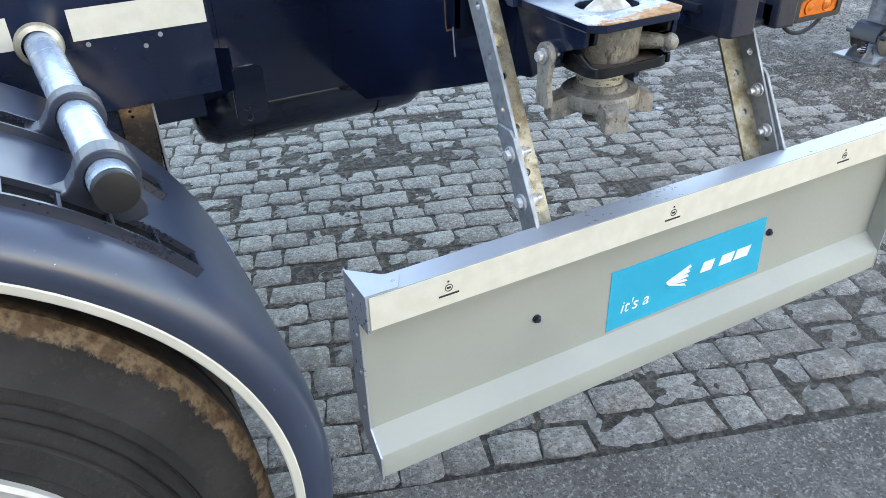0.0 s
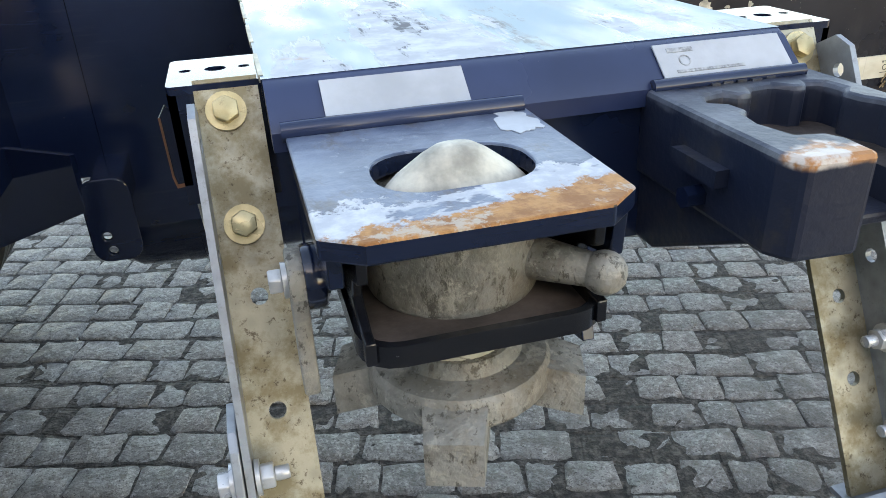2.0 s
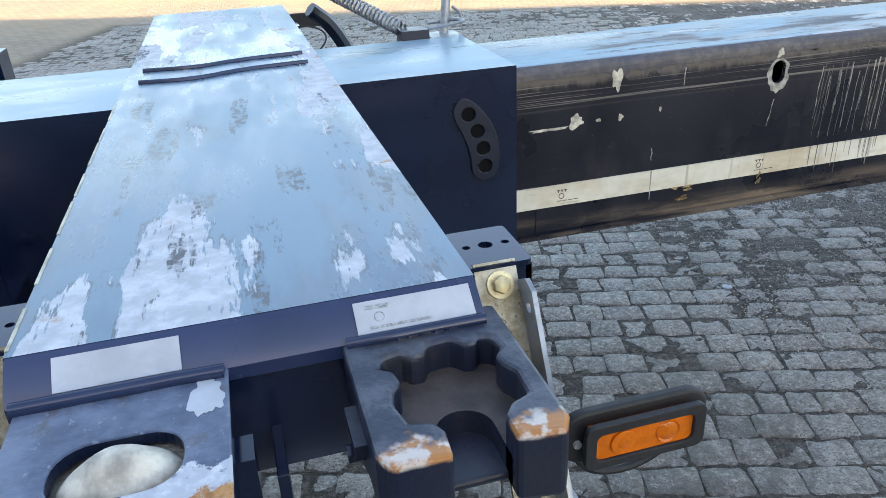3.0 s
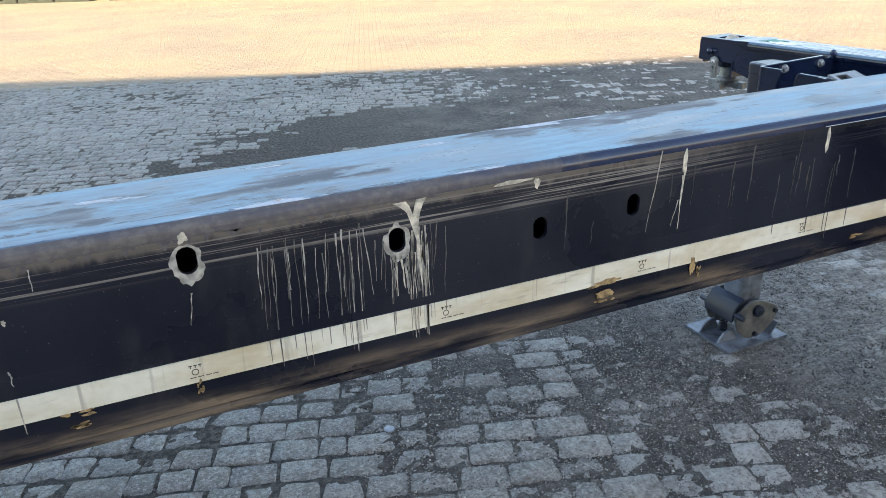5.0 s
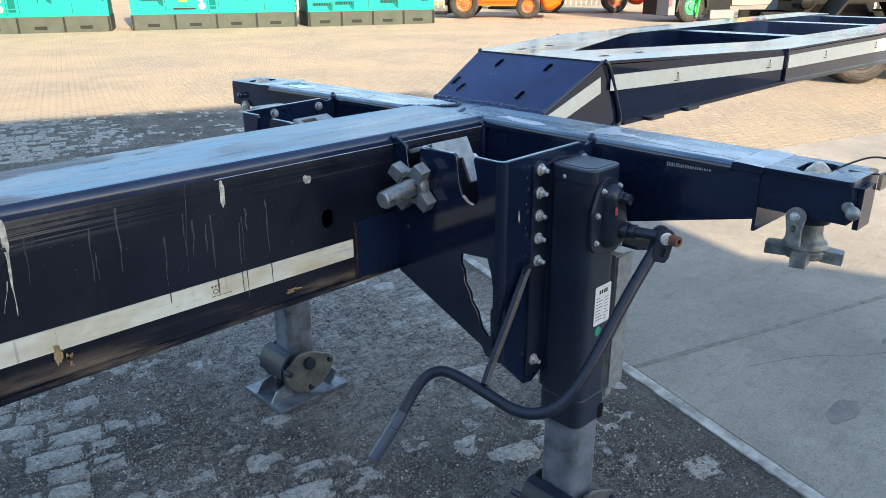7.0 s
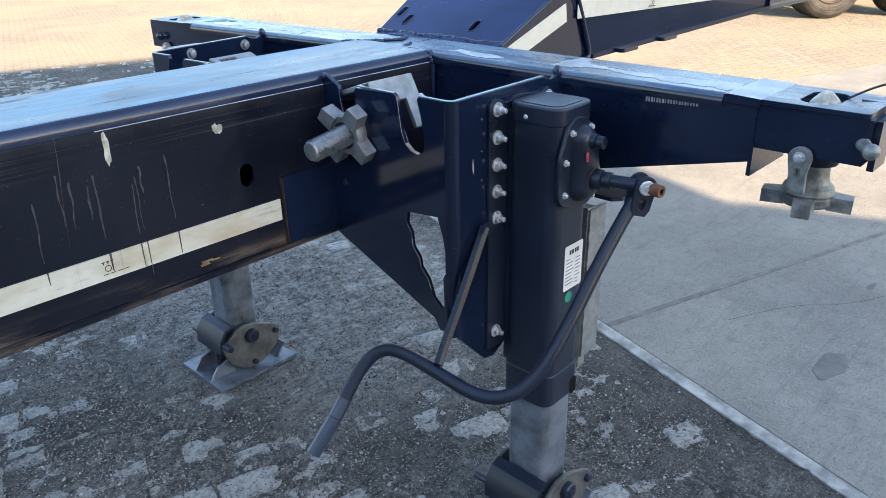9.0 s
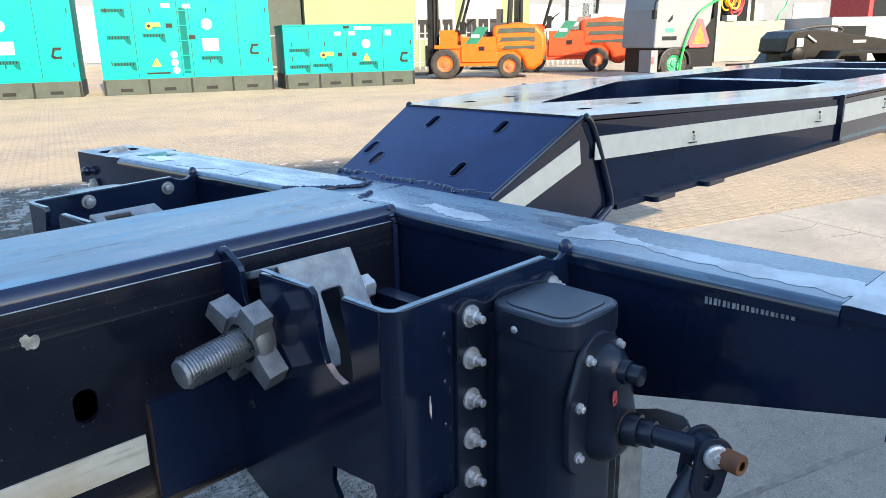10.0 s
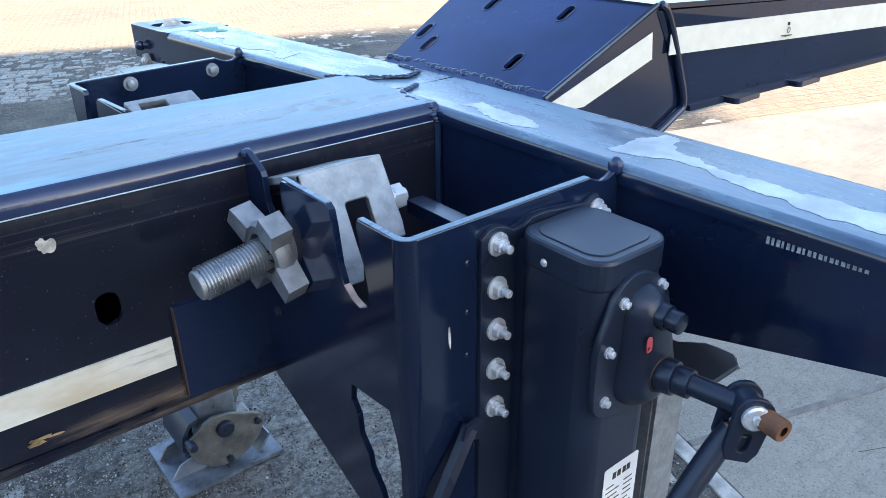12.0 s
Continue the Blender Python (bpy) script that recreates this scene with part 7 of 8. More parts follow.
    for x, y in ((4.72, 0.355), (4.88, 0.405)):
        part("flange_tab", plate(on_z(1.150 if x < 4.8 else 1.170), rounded(x - 0.05, x + 0.05, sy * y - 0.03, sy * y + 0.016, 0.012) if sy > 0 else rounded(x - 0.05, x + 0.05, -y - 0.016, -y + 0.03, 0.012), 0.012), PAINT, goose)
    part("joint_rib", box(5.313, 5.325, *sorted((sy * 0.55, sy * 0.562)), 1.236, 1.368, 0.002), PAINT, goose)
    # tape on the triangular root
    q = [pt(4.215, 0.2555, 1.2080), pt(4.468, 0.2835, 1.3130), pt(4.474, 0.2845, 1.2600), pt(4.300, 0.2652, 1.1900), pt(4.250, 0.2600, 1.1900)]
    q2 = [(x, y + sy * 0.0015, z) for x, y, z in q]
    m = len(q)
    mesh_part("reflective_strip", q2 + q, [tuple(range(m)), tuple(range(2 * m - 1, m - 1, -1))] + [((i + 1) % m, i, m + i, m + (i + 1) % m) for i in range(m)], STRIP, goose)
    top = [(4.468, 0.0), (4.468, sy * 0.283), (5.318, sy * 0.552), (8.2, sy * 0.552), (8.2, sy * 0.33), (5.60, sy * 0.33), (4.72, sy * 0.012), (4.70, 0.0)]
    if sy < 0:
        top = top[::-1]
    part("rail_top", plate(on_z(1.356), top, 0.010, [stadium(4.62, sy * 0.19, 0.05, 0.03), stadium(4.82, sy * 0.21, 0.05, 0.03)], 0.0), PAINT, goose, "smooth dark rail top mirroring the sky", second=TOP_MIRROR, pick=upward)
    inner = [pt(4.72, 0.014, 1.356), pt(5.60, 0.332, 1.356), pt(8.2, 0.332, 1.356), pt(8.2, 0.332, 1.21), pt(5.60, 0.332, 1.23), pt(4.72, 0.014, 1.16)]
    mesh_part("rail_inner_web", inner + [(x, y + sy * 0.010, z) for x, y, z in inner], [(0, 1, 4, 5), (1, 2, 3, 4), (6, 7, 10, 11)[::-1], (7, 8, 9, 10)[::-1], (0, 6, 7, 1), (1, 7, 8, 2), (5, 4, 10, 11), (4, 3, 9, 10)], PAINT, goose)


rail_side(-1)
rail_side(1)
for x in (6.1, 7.2, 8.05):
    part("cross_tube", box(x, x + 0.12, -0.335, 0.335, 1.23, 1.352, 0.005), PAINT, goose, "", second=TOP_CLEAN, pick=upward)
part("neck_floor", box(4.20, 4.62, -0.24, 0.24, 1.10, 1.15, 0.004), PAINT, goose)
part("king_pin_plate", box(6.8, 8.15, -0.53, 0.53, 1.19, 1.204, 0.004), PAINT, goose)
# far-side fittings on the sleeve
lever = part("lock_lever", rod((0.815, 0.262, 1.22), (0.835, 0.285, 1.335), 0.012), GALV, trailer, "galvanised lever standing on the sleeve")
part("lever_base", box(0.77, 0.85, 0.20, 0.29, 1.20, 1.238, 0.004), GALV, lever)
part("lever_clip", sweep([(0.845, 0.27, 1.30), (0.87, 0.275, 1.28), (0.865, 0.27, 1.25)], 0.004, 6), GALV, lever)
p0, p1 = Vector((0.70, 0.235, 1.262)), Vector((0.55, 0.42, 1.345))
ax = (p1 - p0).normalized()
side = ax.orthogonal().normalized()
other = ax.cross(side)
coil = [p0.lerp(p1, k / 168) + 0.017 * (math.cos(k * 0.75) * side + math.sin(k * 0.75) * other) for k in range(169)]
part("coil_spring", sweep(coil, 0.0036, 6, 0), GALV, trailer, "galvanised coil spring")
part("spring_lug", box(0.69, 0.76, 0.19, 0.25, 1.225, 1.262, 0.003), PAINT_MATT, trailer)
part("spring_hook", sweep([tuple(p0), (0.715, 0.228, 1.255), (0.725, 0.225, 1.245)], 0.004, 6), GALV, trailer)
part("lever_strut", sweep([(0.50, 0.44, 1.30), (0.56, 0.46, 1.25), (0.62, 0.43, 1.12), (0.60, 0.40, 0.95)], 0.020, 8), PAINT_MATT, trailer)
part("latch_loop", sweep([(0.76, 0.20, 1.262), (0.86, 0.205, 1.270), (0.865, 0.28, 1.268), (0.78, 0.285, 1.262)], 0.005, 6, 2), GALV, trailer)
far_lamp = part("marker_lamp", plate(on_y(1.196), rounded(0.490, 0.626, 1.138, 1.190, 0.022, 6), 0.010, (), 0.003), RUBBER, trailer, "marker lamp on the far side, seen from behind")
part("cable", sweep([(0.505, 1.18, 1.150), (0.60, 1.16, 1.14), (0.63, 1.15, 1.10), (0.58, 1.10, 1.06)], 0.0035, 8), RUBBER, far_lamp)
part("lamp_bracket", box(0.46, 0.52, 1.03, 1.19, 1.15, 1.17, 0.003), PAINT, far_lamp)

# ---- the yard ----
CU, SU = math.cos(YARD), math.sin(YARD)


def yard(u, v):
    """From the yard's own axes (u along the rows of setts) to the world."""
    return u * CU - v * SU, u * SU + v * CU


SLAB_U, SLAB_V = 4.712, 4.1


def cover(x, y):
    """How far dirt lies over the setts, 0 to 1."""
    n = noise.fractal(Vector((x * 0.55, y * 0.55, 3.1)), 1.0, 2.0, 4)
    d = 0.5 * math.tanh((x - 2.55 - 0.35 * y) * 1.1) + 0.5
    return max(0.0, min(1.0, d * 0.80 + 0.62 * n + 0.16))


def silted(x, y):
    """The hollow behind the trailer where silt hides the setts, 0 to 1."""
    n = noise.fractal(Vector((x * 0.8, y * 0.8, 7.7)), 0.9, 2.0, 4)
    return math.exp(-((x - 4.0) / 1.9) ** 2 - ((y - 5.0) / 1.35) ** 2) + 0.35 * n


# one sheet to the horizon, fine near the trailer
def steps(lo, hi, fine, far):
    out = list(np.arange(lo, hi + 1e-6, fine))
    g, p = fine, hi
    while p < far:
        g = min(g * 1.35, 0.12) if abs(p) < 13 else g * 1.7
        p += g
        out.append(p)
    g, p = fine, lo
    while p > -far:
        g = min(g * 1.35, 0.12) if abs(p) < 13 else g * 1.7
        p -= g
        out.insert(0, p)
    return out


us, vs = steps(-1.2, 5.6, 0.022, 900), steps(-2.2, 5.6, 0.022, 900)
gv = []
for v in vs:
    for u in us:
        x, y = yard(u, v)
        inside = max(abs(u - 1.5) / 5.8, abs(v - 3.5) / 5.7)
        z = 0.0
        if (u > SLAB_U + 0.01 and v < SLAB_V) or v < -0.86:
            z = -0.04 if inside < 1.2 else 0.0
        elif inside < 1:
            c = cover(x, y)
            z = -0.0052 + 0.0046 * c + 0.0068 * noise.fractal(Vector((x * 15, y * 15, 0)), 0.5, 2.1, 5) * (0.35 + c)
        gv.append((x, y, z))
nu = len(us)
gf = [(j * nu + i, j * nu + i + 1, (j + 1) * nu + i + 1, (j + 1) * nu + i) for j in range(len(vs) - 1) for i in range(nu - 1)]
ground = mesh_part("ground", gv, gf, GROUND)
ground.data.shade_smooth()
tagged(ground, "stone-sett yard with dirt in the joints, part in sun", "ground", kind="structure")


def sett_shape(w, d, r, base=-0.03):
    """Outline of ten uneven corners with a rounded top, about the origin."""
    c = min(w, d) * 0.10
    rim = [(-w / 2 + c, -d / 2), (r.uniform(-0.2, 0.2) * w, -d / 2), (w / 2 - c, -d / 2), (w / 2, -d / 2 + c), (w / 2, d / 2 - c), (w / 2 - c, d / 2), (r.uniform(-0.2, 0.2) * w, d / 2), (-w / 2 + c, d / 2), (-w / 2, d / 2 - c), (-w / 2, -d / 2 + c)]
    rim = [(x + r.uniform(-0.0075, 0.0065), y + r.uniform(-0.0075, 0.0065)) for x, y in rim]
    n = len(rim)
    tilt = (r.uniform(-0.03, 0.03), r.uniform(-0.03, 0.03))
    lift = r.uniform(-0.004, 0.004)
    verts = [(x, y, base) for x, y in rim]
    verts += [(x * 0.995, y * 0.99, lift - 0.0085 + tilt[0] * x + tilt[1] * y) for x, y in rim]
    verts += [(x * r.uniform(0.87, 0.95), y * r.uniform(0.80, 0.92), lift - 0.0014 + r.uniform(-0.0022, 0.0012) + tilt[0] * x + tilt[1] * y) for x, y in rim]
    verts.append((r.uniform(-0.01, 0.01), r.uniform(-0.01, 0.01), lift + r.uniform(0.0, 0.002)))
    faces = []
    for k in range(n):
        j = (k + 1) % n
        faces += [(k, j, n + j, n + k), (n + k, n + j, 2 * n + j, 2 * n + k), (2 * n + k, 2 * n + j, 3 * n)]
    return verts, faces


shapes = {}
sr = random.Random(11)
for wi, w in enumerate((0.098, 0.118, 0.140, 0.168, 0.195)):
    for k in range(5):
        vv, ff = sett_shape(w, 0.1155, sr)
        me = bpy.data.meshes.new("sett")
        me.from_pydata(vv, [], ff)
        me.materials.append(SETT)
        me.shade_smooth()
        me.set_sharp_from_angle(angle=radians(50))
        shapes[(wi, k)] = (me, vv, ff)
widths = (0.098, 0.118, 0.140, 0.168, 0.195)
single, allv, allf = 0, [], []
row = 0
v = -0.775
while v < 9.4:
    u = -4.3 + sr.uniform(0, 0.1)
    while u < 7.2:
        wi = sr.choice((0, 1, 1, 2, 2, 3, 3, 4))
        w = widths[wi]
        k = sr.randrange(5)
        cu, cv = u + w / 2, v + sr.uniform(-0.005, 0.005) + 0.018 * math.sin(u * 0.7 + row * 0.05)
        u += w + sr.uniform(0.0, 0.005)
        if cu + w / 2 > SLAB_U - 0.05 and cv < SLAB_V + 0.05:
            continue
        x, y = yard(cu, cv)
        c = cover(x, y)
        if (c > 0.90 and sr.random() < 0.55) or silted(x, y) > 0.34 + 0.25 * sr.random():
            continue
        sink = -0.0062 * c * c + sr.uniform(-0.002, 0.002) * (1 + 2.0 * c)
        me, vv, ff = shapes[(wi, k)]
        turn = YARD + sr.uniform(-0.03, 0.03)
        if single < 300 and 0.4 < x < 3.4 and -0.6 < y < 1.6:
            ob = new("sett", me)
            ob.matrix_basis = Matrix.Translation((x, y, sink)) @ Matrix.Rotation(turn, 4, "Z")
            ob.parent = ground
            single += 1
        else:
            ct, stn = math.cos(turn), math.sin(turn)
            o = len(allv)
            allv += [(x + a * ct - b * stn, y + a * stn + b * ct, z + sink) for a, b, z in vv]
            allf += [tuple(o + i for i in f) for f in ff]
    v += 0.118
    row += 1
rest = mesh_part("sett_paving", allv, allf, SETT_FAR, ground)
rest.data.shade_smooth()
rest.data.set_sharp_from_angle(angle=radians(50))
tagged(rest, "rows of worn grey stone setts", kind="stuff")

# gravel and litter on the dirty part
pv, pf = [], []
for i in range(150000):
    x, y = (sr.uniform(1.5, 5.6), sr.uniform(-1.2, 4.5)) if i % 3 == 0 else (sr.uniform(1.9, 4.6), sr.uniform(-0.9, 1.6))
    if cover(x, y) < 0.30 + 0.35 * sr.random() or x * CU + y * SU > SLAB_U - 0.02:
        continue
    r = sr.uniform(0.0012, 0.0036) * (2.0 if sr.random() < 0.05 else 1)
    o = len(pv)
    a = sr.uniform(0, 6)
    zc = -0.0025 + 0.0025 * sr.random()
    pv += [(x + r * math.cos(a + k * 1.5708) * sr.uniform(0.7, 1.2), y + r * math.sin(a + k * 1.5708) * sr.uniform(0.7, 1.2), zc) for k in range(4)] + [(x, y, zc + r * 1.1)]
    pf += [(o + k, o + (k + 1) % 4, o + 4) for k in range(4)]
gt = Tree("gravel_grit")
gc = gt.mix(gt.ramp(gt.random(True), 0.25, 1.0), (0.035, 0.032, 0.030), (0.56, 0.54, 0.50))
GRIT = gt.done(gt.mix(gt.ramp(gt.noise(200, 3), 0.4, 0.7, 0, 0.5), gc, (0.16, 0.145, 0.125)), 0.85)
grav = mesh_part("gravel", pv, pf, GRIT, ground)
tagged(grav, "loose grit on the dirt", kind="stuff")

# concrete slabs with pale edges
slabs = thing("pavement", "pale concrete slabs beside the setts, cracked and stained", "pavement", kind="structure")
ue = [SLAB_U, 8.80, 12.9, 17.0, 21.1, 25.2]
ve = [SLAB_V, 1.29, -2.8, -6.9, -11.0]
for i in range(len(ue) - 1):
    for j in range(len(ve) - 1):
        u0, u1, v1, v0 = ue[i] + 0.004, ue[i + 1] - 0.004, ve[j] - 0.004, ve[j + 1] + 0.004
        if i == 0:
            u0 += 0.055
        part("slab", plate(Matrix.Rotation(YARD, 4, "Z") @ on_z(-0.10), [(u0, v0), (u1, v0), (u1, v1), (u0, v1)], 0.103 + 0.001 * ((i + j) % 3), (), 0.003), CONCRETE, slabs)
part("slab_edge", plate(Matrix.Rotation(YARD, 4, "Z") @ on_z(-0.10), [(SLAB_U, -11.0), (SLAB_U + 0.055, -11.0), (SLAB_U + 0.055, SLAB_V), (SLAB_U, SLAB_V)], 0.105, (), 0.003), KERB, slabs, "pale steel-trowelled slab edge")
part("joint_fill", plate(Matrix.Rotation(YARD, 4, "Z") @ on_z(0.0), [(SLAB_U + 0.06, 1.29 - 0.016), (8.79, 1.29 - 0.014), (8.79, 1.29 + 0.012), (SLAB_U + 0.06, 1.29 + 0.010)], 0.0066), plain("grey_joint_filler", (0.20, 0.185, 0.165), 0.8, 0, 0.3, 14, 120, 0.4), slabs)
LANE = lane_material()
for u0, u1 in ((-12.0, -5.4), (-5.39, -0.35), (-0.34, 4.70)):
    part("slab", plate(Matrix.Rotation(YARD, 4, "Z") @ on_z(-0.10), [(u0, -9.0), (u1, -9.0), (u1, -0.845), (u0, -0.845)], 0.103, (), 0.004), LANE, slabs, "grey-brown worn lane beside the setts")
stain = plain("wet_stain", (0.165, 0.155, 0.14), 0.6, 0, 0.3, 12)
for x, y, w, h in ((5.22, -1.02, 0.22, 0.09), (6.0, -0.95, 0.10, 0.03)):
    part("stain", plate(on_z(0.0052), blob(x, y, w, h, rng, 18, 0.25), 0.0006), stain, slabs)
for pts in (((5.3, -0.60), (5.6, -0.75), (5.75, -0.92), (6.0, -1.05)), ((9.0, 0.9), (9.3, 0.75), (9.6, 0.8)), ((9.1, 0.55), (9.35, 0.42), (9.5, 0.45))):
    part("crack", sweep([(x, y, 0.0025) for x, y in pts], 0.0022, 5, 1), INK, slabs)
part("drain_pin", rod((2.137, 0.687, -0.003), (2.137, 0.687, 0.004), 0.020, n=18, bevel=0.002), GALV, ground)

# the hall behind the camera that shades the trailer
WALL = plain("grey_cladding", (0.26, 0.27, 0.285), 0.6, 0, 0.15, 2)
hall = thing("hall", "tall grey clad hall whose shadow covers the yard", "building", kind="structure")
hm = Matrix.Translation((2.1, -12.6, 0)) @ Matrix.Rotation(math.atan2(0.42, -0.907), 4, "Z")
b = box(0, 62, 0, 24, 0, 8.9)
b.transform(hm)
part("wall", b, WALL, hall)
b = box(-0.15, 62.1, -0.15, 24.1, 8.72, 8.905)
b.transform(hm)
part("roof_edge", b, plain("dark_roof_edge", (0.05, 0.05, 0.055), 0.5), hall)
for k in range(62):
    b = box(k + 0.1, k + 0.14, -0.05, 0.0, 0.0, 8.7)
    b.transform(hm)
    part("cladding_rib", b, WALL, hall)
for k in range(4):
    b = box(8 + k * 13, 12.5 + k * 13, -0.06, 0.0, 0.02, 4.6)
    b.transform(hm)
    part("roller_door", b, plain("white_door_%d" % k, (0.5, 0.5, 0.5), 0.5), hall)

# Unseen wall added here only to bend the shadow's edge on the slabs.
am = Matrix.Translation((3.62, -8.50, 0)) @ Matrix.Rotation(math.atan2(-0.94, 0.34), 4, "Z")
b = box(0, 4.4, -0.25, 0, 0, 4.0, 0.02, 2)
b.transform(am)
part("shadow_wall", b, WALL, hall, "unseen low wall added at the hall's corner to shape the shadow")

# ---- across the yard ----
TEAL = plain("teal_paint", (0.0, 0.205, 0.185), 0.5, 0, 0.06, 1.5, 60, 0.05, 0.15)
BASE_G = plain("grey_green_skid", (0.040, 0.051, 0.043), 0.6, 0, 0.15, 3, spec=0.2)
YELLOW = plain("yellow_paint", (0.75, 0.50, 0.02), 0.4, 0, 0.06)
ORANGE = plain("orange_paint", (0.58, 0.085, 0.004), 0.45, 0, 0.08, spec=0.25)
REDOR = plain("red_orange_paint", (0.50, 0.045, 0.010), 0.45, 0, 0.08, spec=0.25)
DARKG = plain("dark_grey_paint", (0.0055, 0.0065, 0.0075), 0.5, 0, 0.15, spec=0.2)
# Darker teal copy: shade of vents and recesses put into the colour.
TEAL_SHADED = plain("shaded_teal_sheet", (0.0, 0.085, 0.080), 0.6, 0, 0.1, 1.5, 60, 0.05, 0.1)
OFFWHITE = plain("off_white_paint", (0.24, 0.25, 0.26), 0.5, 0, 0.05, 1.5)
GLASS_M, gn, gl, gb = nodes_of("cab_glass")
gb.inputs["Base Color"].default_value = (0.75, 0.85, 0.86, 1)
gb.inputs["Roughness"].default_value = 0.03
gb.inputs["Transmission Weight"].default_value = 0.9


def genset(length, high, split, extra):
    """A boxed generator on a skid: local x along its front, front at y = 0, looking to -y."""
    g = thing("generator", "teal canopied diesel generator on a grey skid base", "generator", "generators in a row")
    part("skid", box(0, length, 0.02, 1.9, 0.0, 0.48, 0.01), BASE_G, g, "grey-green skid base")
    n = 4
    for k in range(n + 1):
        x = 0.02 + k * (length - 0.10) / n
        part("skid_post", box(x, x + 0.06, -0.01, 0.02, 0.02, 0.46), DARKG, g)
        if k < n:
            xm = x + (length - 0.1) / n / 2
            part("fork_pocket", box(xm - 0.18, xm + 0.18, 0.012, 0.0205, 0.10, 0.20), DARKG, g)
    body = part("canopy", box(0.02, length - 0.02, 0.03, 1.88, 0.48, high, 0.03, 3), TEAL, g, "teal sheet-steel canopy")
    part("roof_lip", box(0.0, length, 0.01, 1.9, high - 0.05, high - 0.02, 0.005), TEAL, g)
    for f in split:
        part("door_gap", box(f * length - 0.006, f * length + 0.006, 0.026, 0.031, 0.53, high - 0.1), DARKG, body)
    for f in (0.06, 0.30, 0.62, 0.97):
        for z in (0.9, high - 0.7):
            part("hinge", box(f * length, f * length + 0.03, 0.022, 0.031, z, z + 0.14), DARKG, body)
    for f, z in extra["vents"]:
        x0 = f * length
        vent = part("vent", plate(on_y(0.031), [(x0, z - 0.06), (x0, z + 0.05), (x0 + 0.66, z + 0.05), (x0 + 0.66, z - 0.24), (x0 + 0.54, z - 0.17), (x0 + 0.48, z - 0.06)], 0.006), TEAL_SHADED, g, "perforated vent in the door")
        for j in range(7):
            part("slat", box(x0 + 0.05 + j * 0.085, x0 + 0.085 + j * 0.085, 0.018, 0.025, z - 0.045, z + 0.035), DARKG, vent)
    for f, z, r in extra["discs"]:
        part("gauge", rod((f * length, 0.03, z), (f * length, 0.018, z), r, n=24), OFFWHITE, body)
    for f, z, w, h in extra["plates"]:
        part("plate", box(f * length, f * length + w, 0.02, 0.031, z, z + h), OFFWHITE, body)
    for f, z, w, h in extra["latches"]:
        part("latch", box(f * length, f * length + w, 0.02, 0.031, z, z + h), DARKG, body)
    if "column" in extra:
        f, w = extra["column"]
        col = part("latch_column", box(f * length, f * length + w, 0.022, 0.031, 0.62, high - 0.55), TEAL_SHADED, body, "recessed column of shelves")
        for j in range(5):
            z = 0.70 + j * (high - 1.35) / 4
            part("shelf", box(f * length - 0.10, f * length + w, 0.0, 0.022, z, z + 0.03), TEAL, col)
    f, z = extra["handle"]
    hb = rod((f * length, 0.03, z), (f * length, -0.01, z), 0.10, n=20)
    hb = box(f * length, f * length + 0.34, -0.012, 0.01, z - 0.03, z + 0.09, 0.01, 2, hb)
    part("handle", hb, YELLOW, body, "yellow door handle")
    part("handle_hub", rod((f * length, -0.010, z), (f * length, -0.02, z), 0.055), DARKG, body)
    f, z = extra["warn"]
    part("warning_sign", plate(on_y(0.03), [(f * length - 0.14, z), (f * length + 0.14, z), (f * length, z + 0.25)], 0.008), YELLOW, body)
    f, z = extra["emblem"]
    part("emblem", plate(on_y(0.03), [(f * length + x * 0.32, z + y * 0.34) for x, y in ((0, 0.2), (0.25, 1), (1, 1), (0.9, 0.75), (0.4, 0.75), (0.25, 0.3), (0.5, 0.2), (0.9, 0.25), (0.95, 0), (0.2, 0))], 0.006), DARKG, body)
    return g


BIG = dict(vents=((0.04, 2.55), (0.055, 1.75), (0.07, 0.95), (0.25, 1.8), (0.57, 1.08)), discs=((0.62, 2.12, 0.17), (0.415, 1.20, 0.11), (0.415, 0.96, 0.11), (0.42, 0.72, 0.11)), plates=((0.37, 2.62, 0.26, 0.13), (0.49, 2.60, 0.24, 0.13), (0.585, 1.30, 0.50, 0.38), (0.54, 2.90, 0.65, 0.14), (0.76, 2.98, 0.22, 0.20), (0.02, 2.98, 0.40, 0.12)), latches=((0.385, 2.02, 0.20, 0.13), (0.51, 1.66, 0.20, 0.13), (0.25, 0.62, 0.7, 0.05)), column=(0.465, 0.20), handle=(0.29, 2.08), warn=(0.31, 0.86), emblem=(0.86, 1.15))
SMALL = dict(vents=((0.04, 1.25), (0.04, 0.72), (0.21, 0.75), (0.56, 0.78)), discs=((0.62, 1.42, 0.15),), plates=((0.38, 1.70, 0.22, 0.12), (0.49, 1.70, 0.22, 0.12), (0.77, 1.68, 0.22, 0.18), (0.53, 1.88, 0.6, 0.10)), latches=((0.40, 1.02, 0.15, 0.12), (0.51, 1.02, 0.15, 0.12), (0.45, 1.92, 0.2, 0.12)), handle=(0.29, 1.08), warn=(0.62, 0.86), emblem=(0.88, 0.78))
GR = math.atan2(-0.42, 0.907)


def along(x, y, s=0.0, back=0.0, z=0.0, turn=0.0):
    """A pose on the line of machines: s metres along it from (x, y), back metres away from the camera."""
    return Matrix.Translation((x + s * 0.907 + back * 0.42, y - s * 0.42 + back * 0.907, z)) @ Matrix.Rotation(GR + turn, 4, "Z")


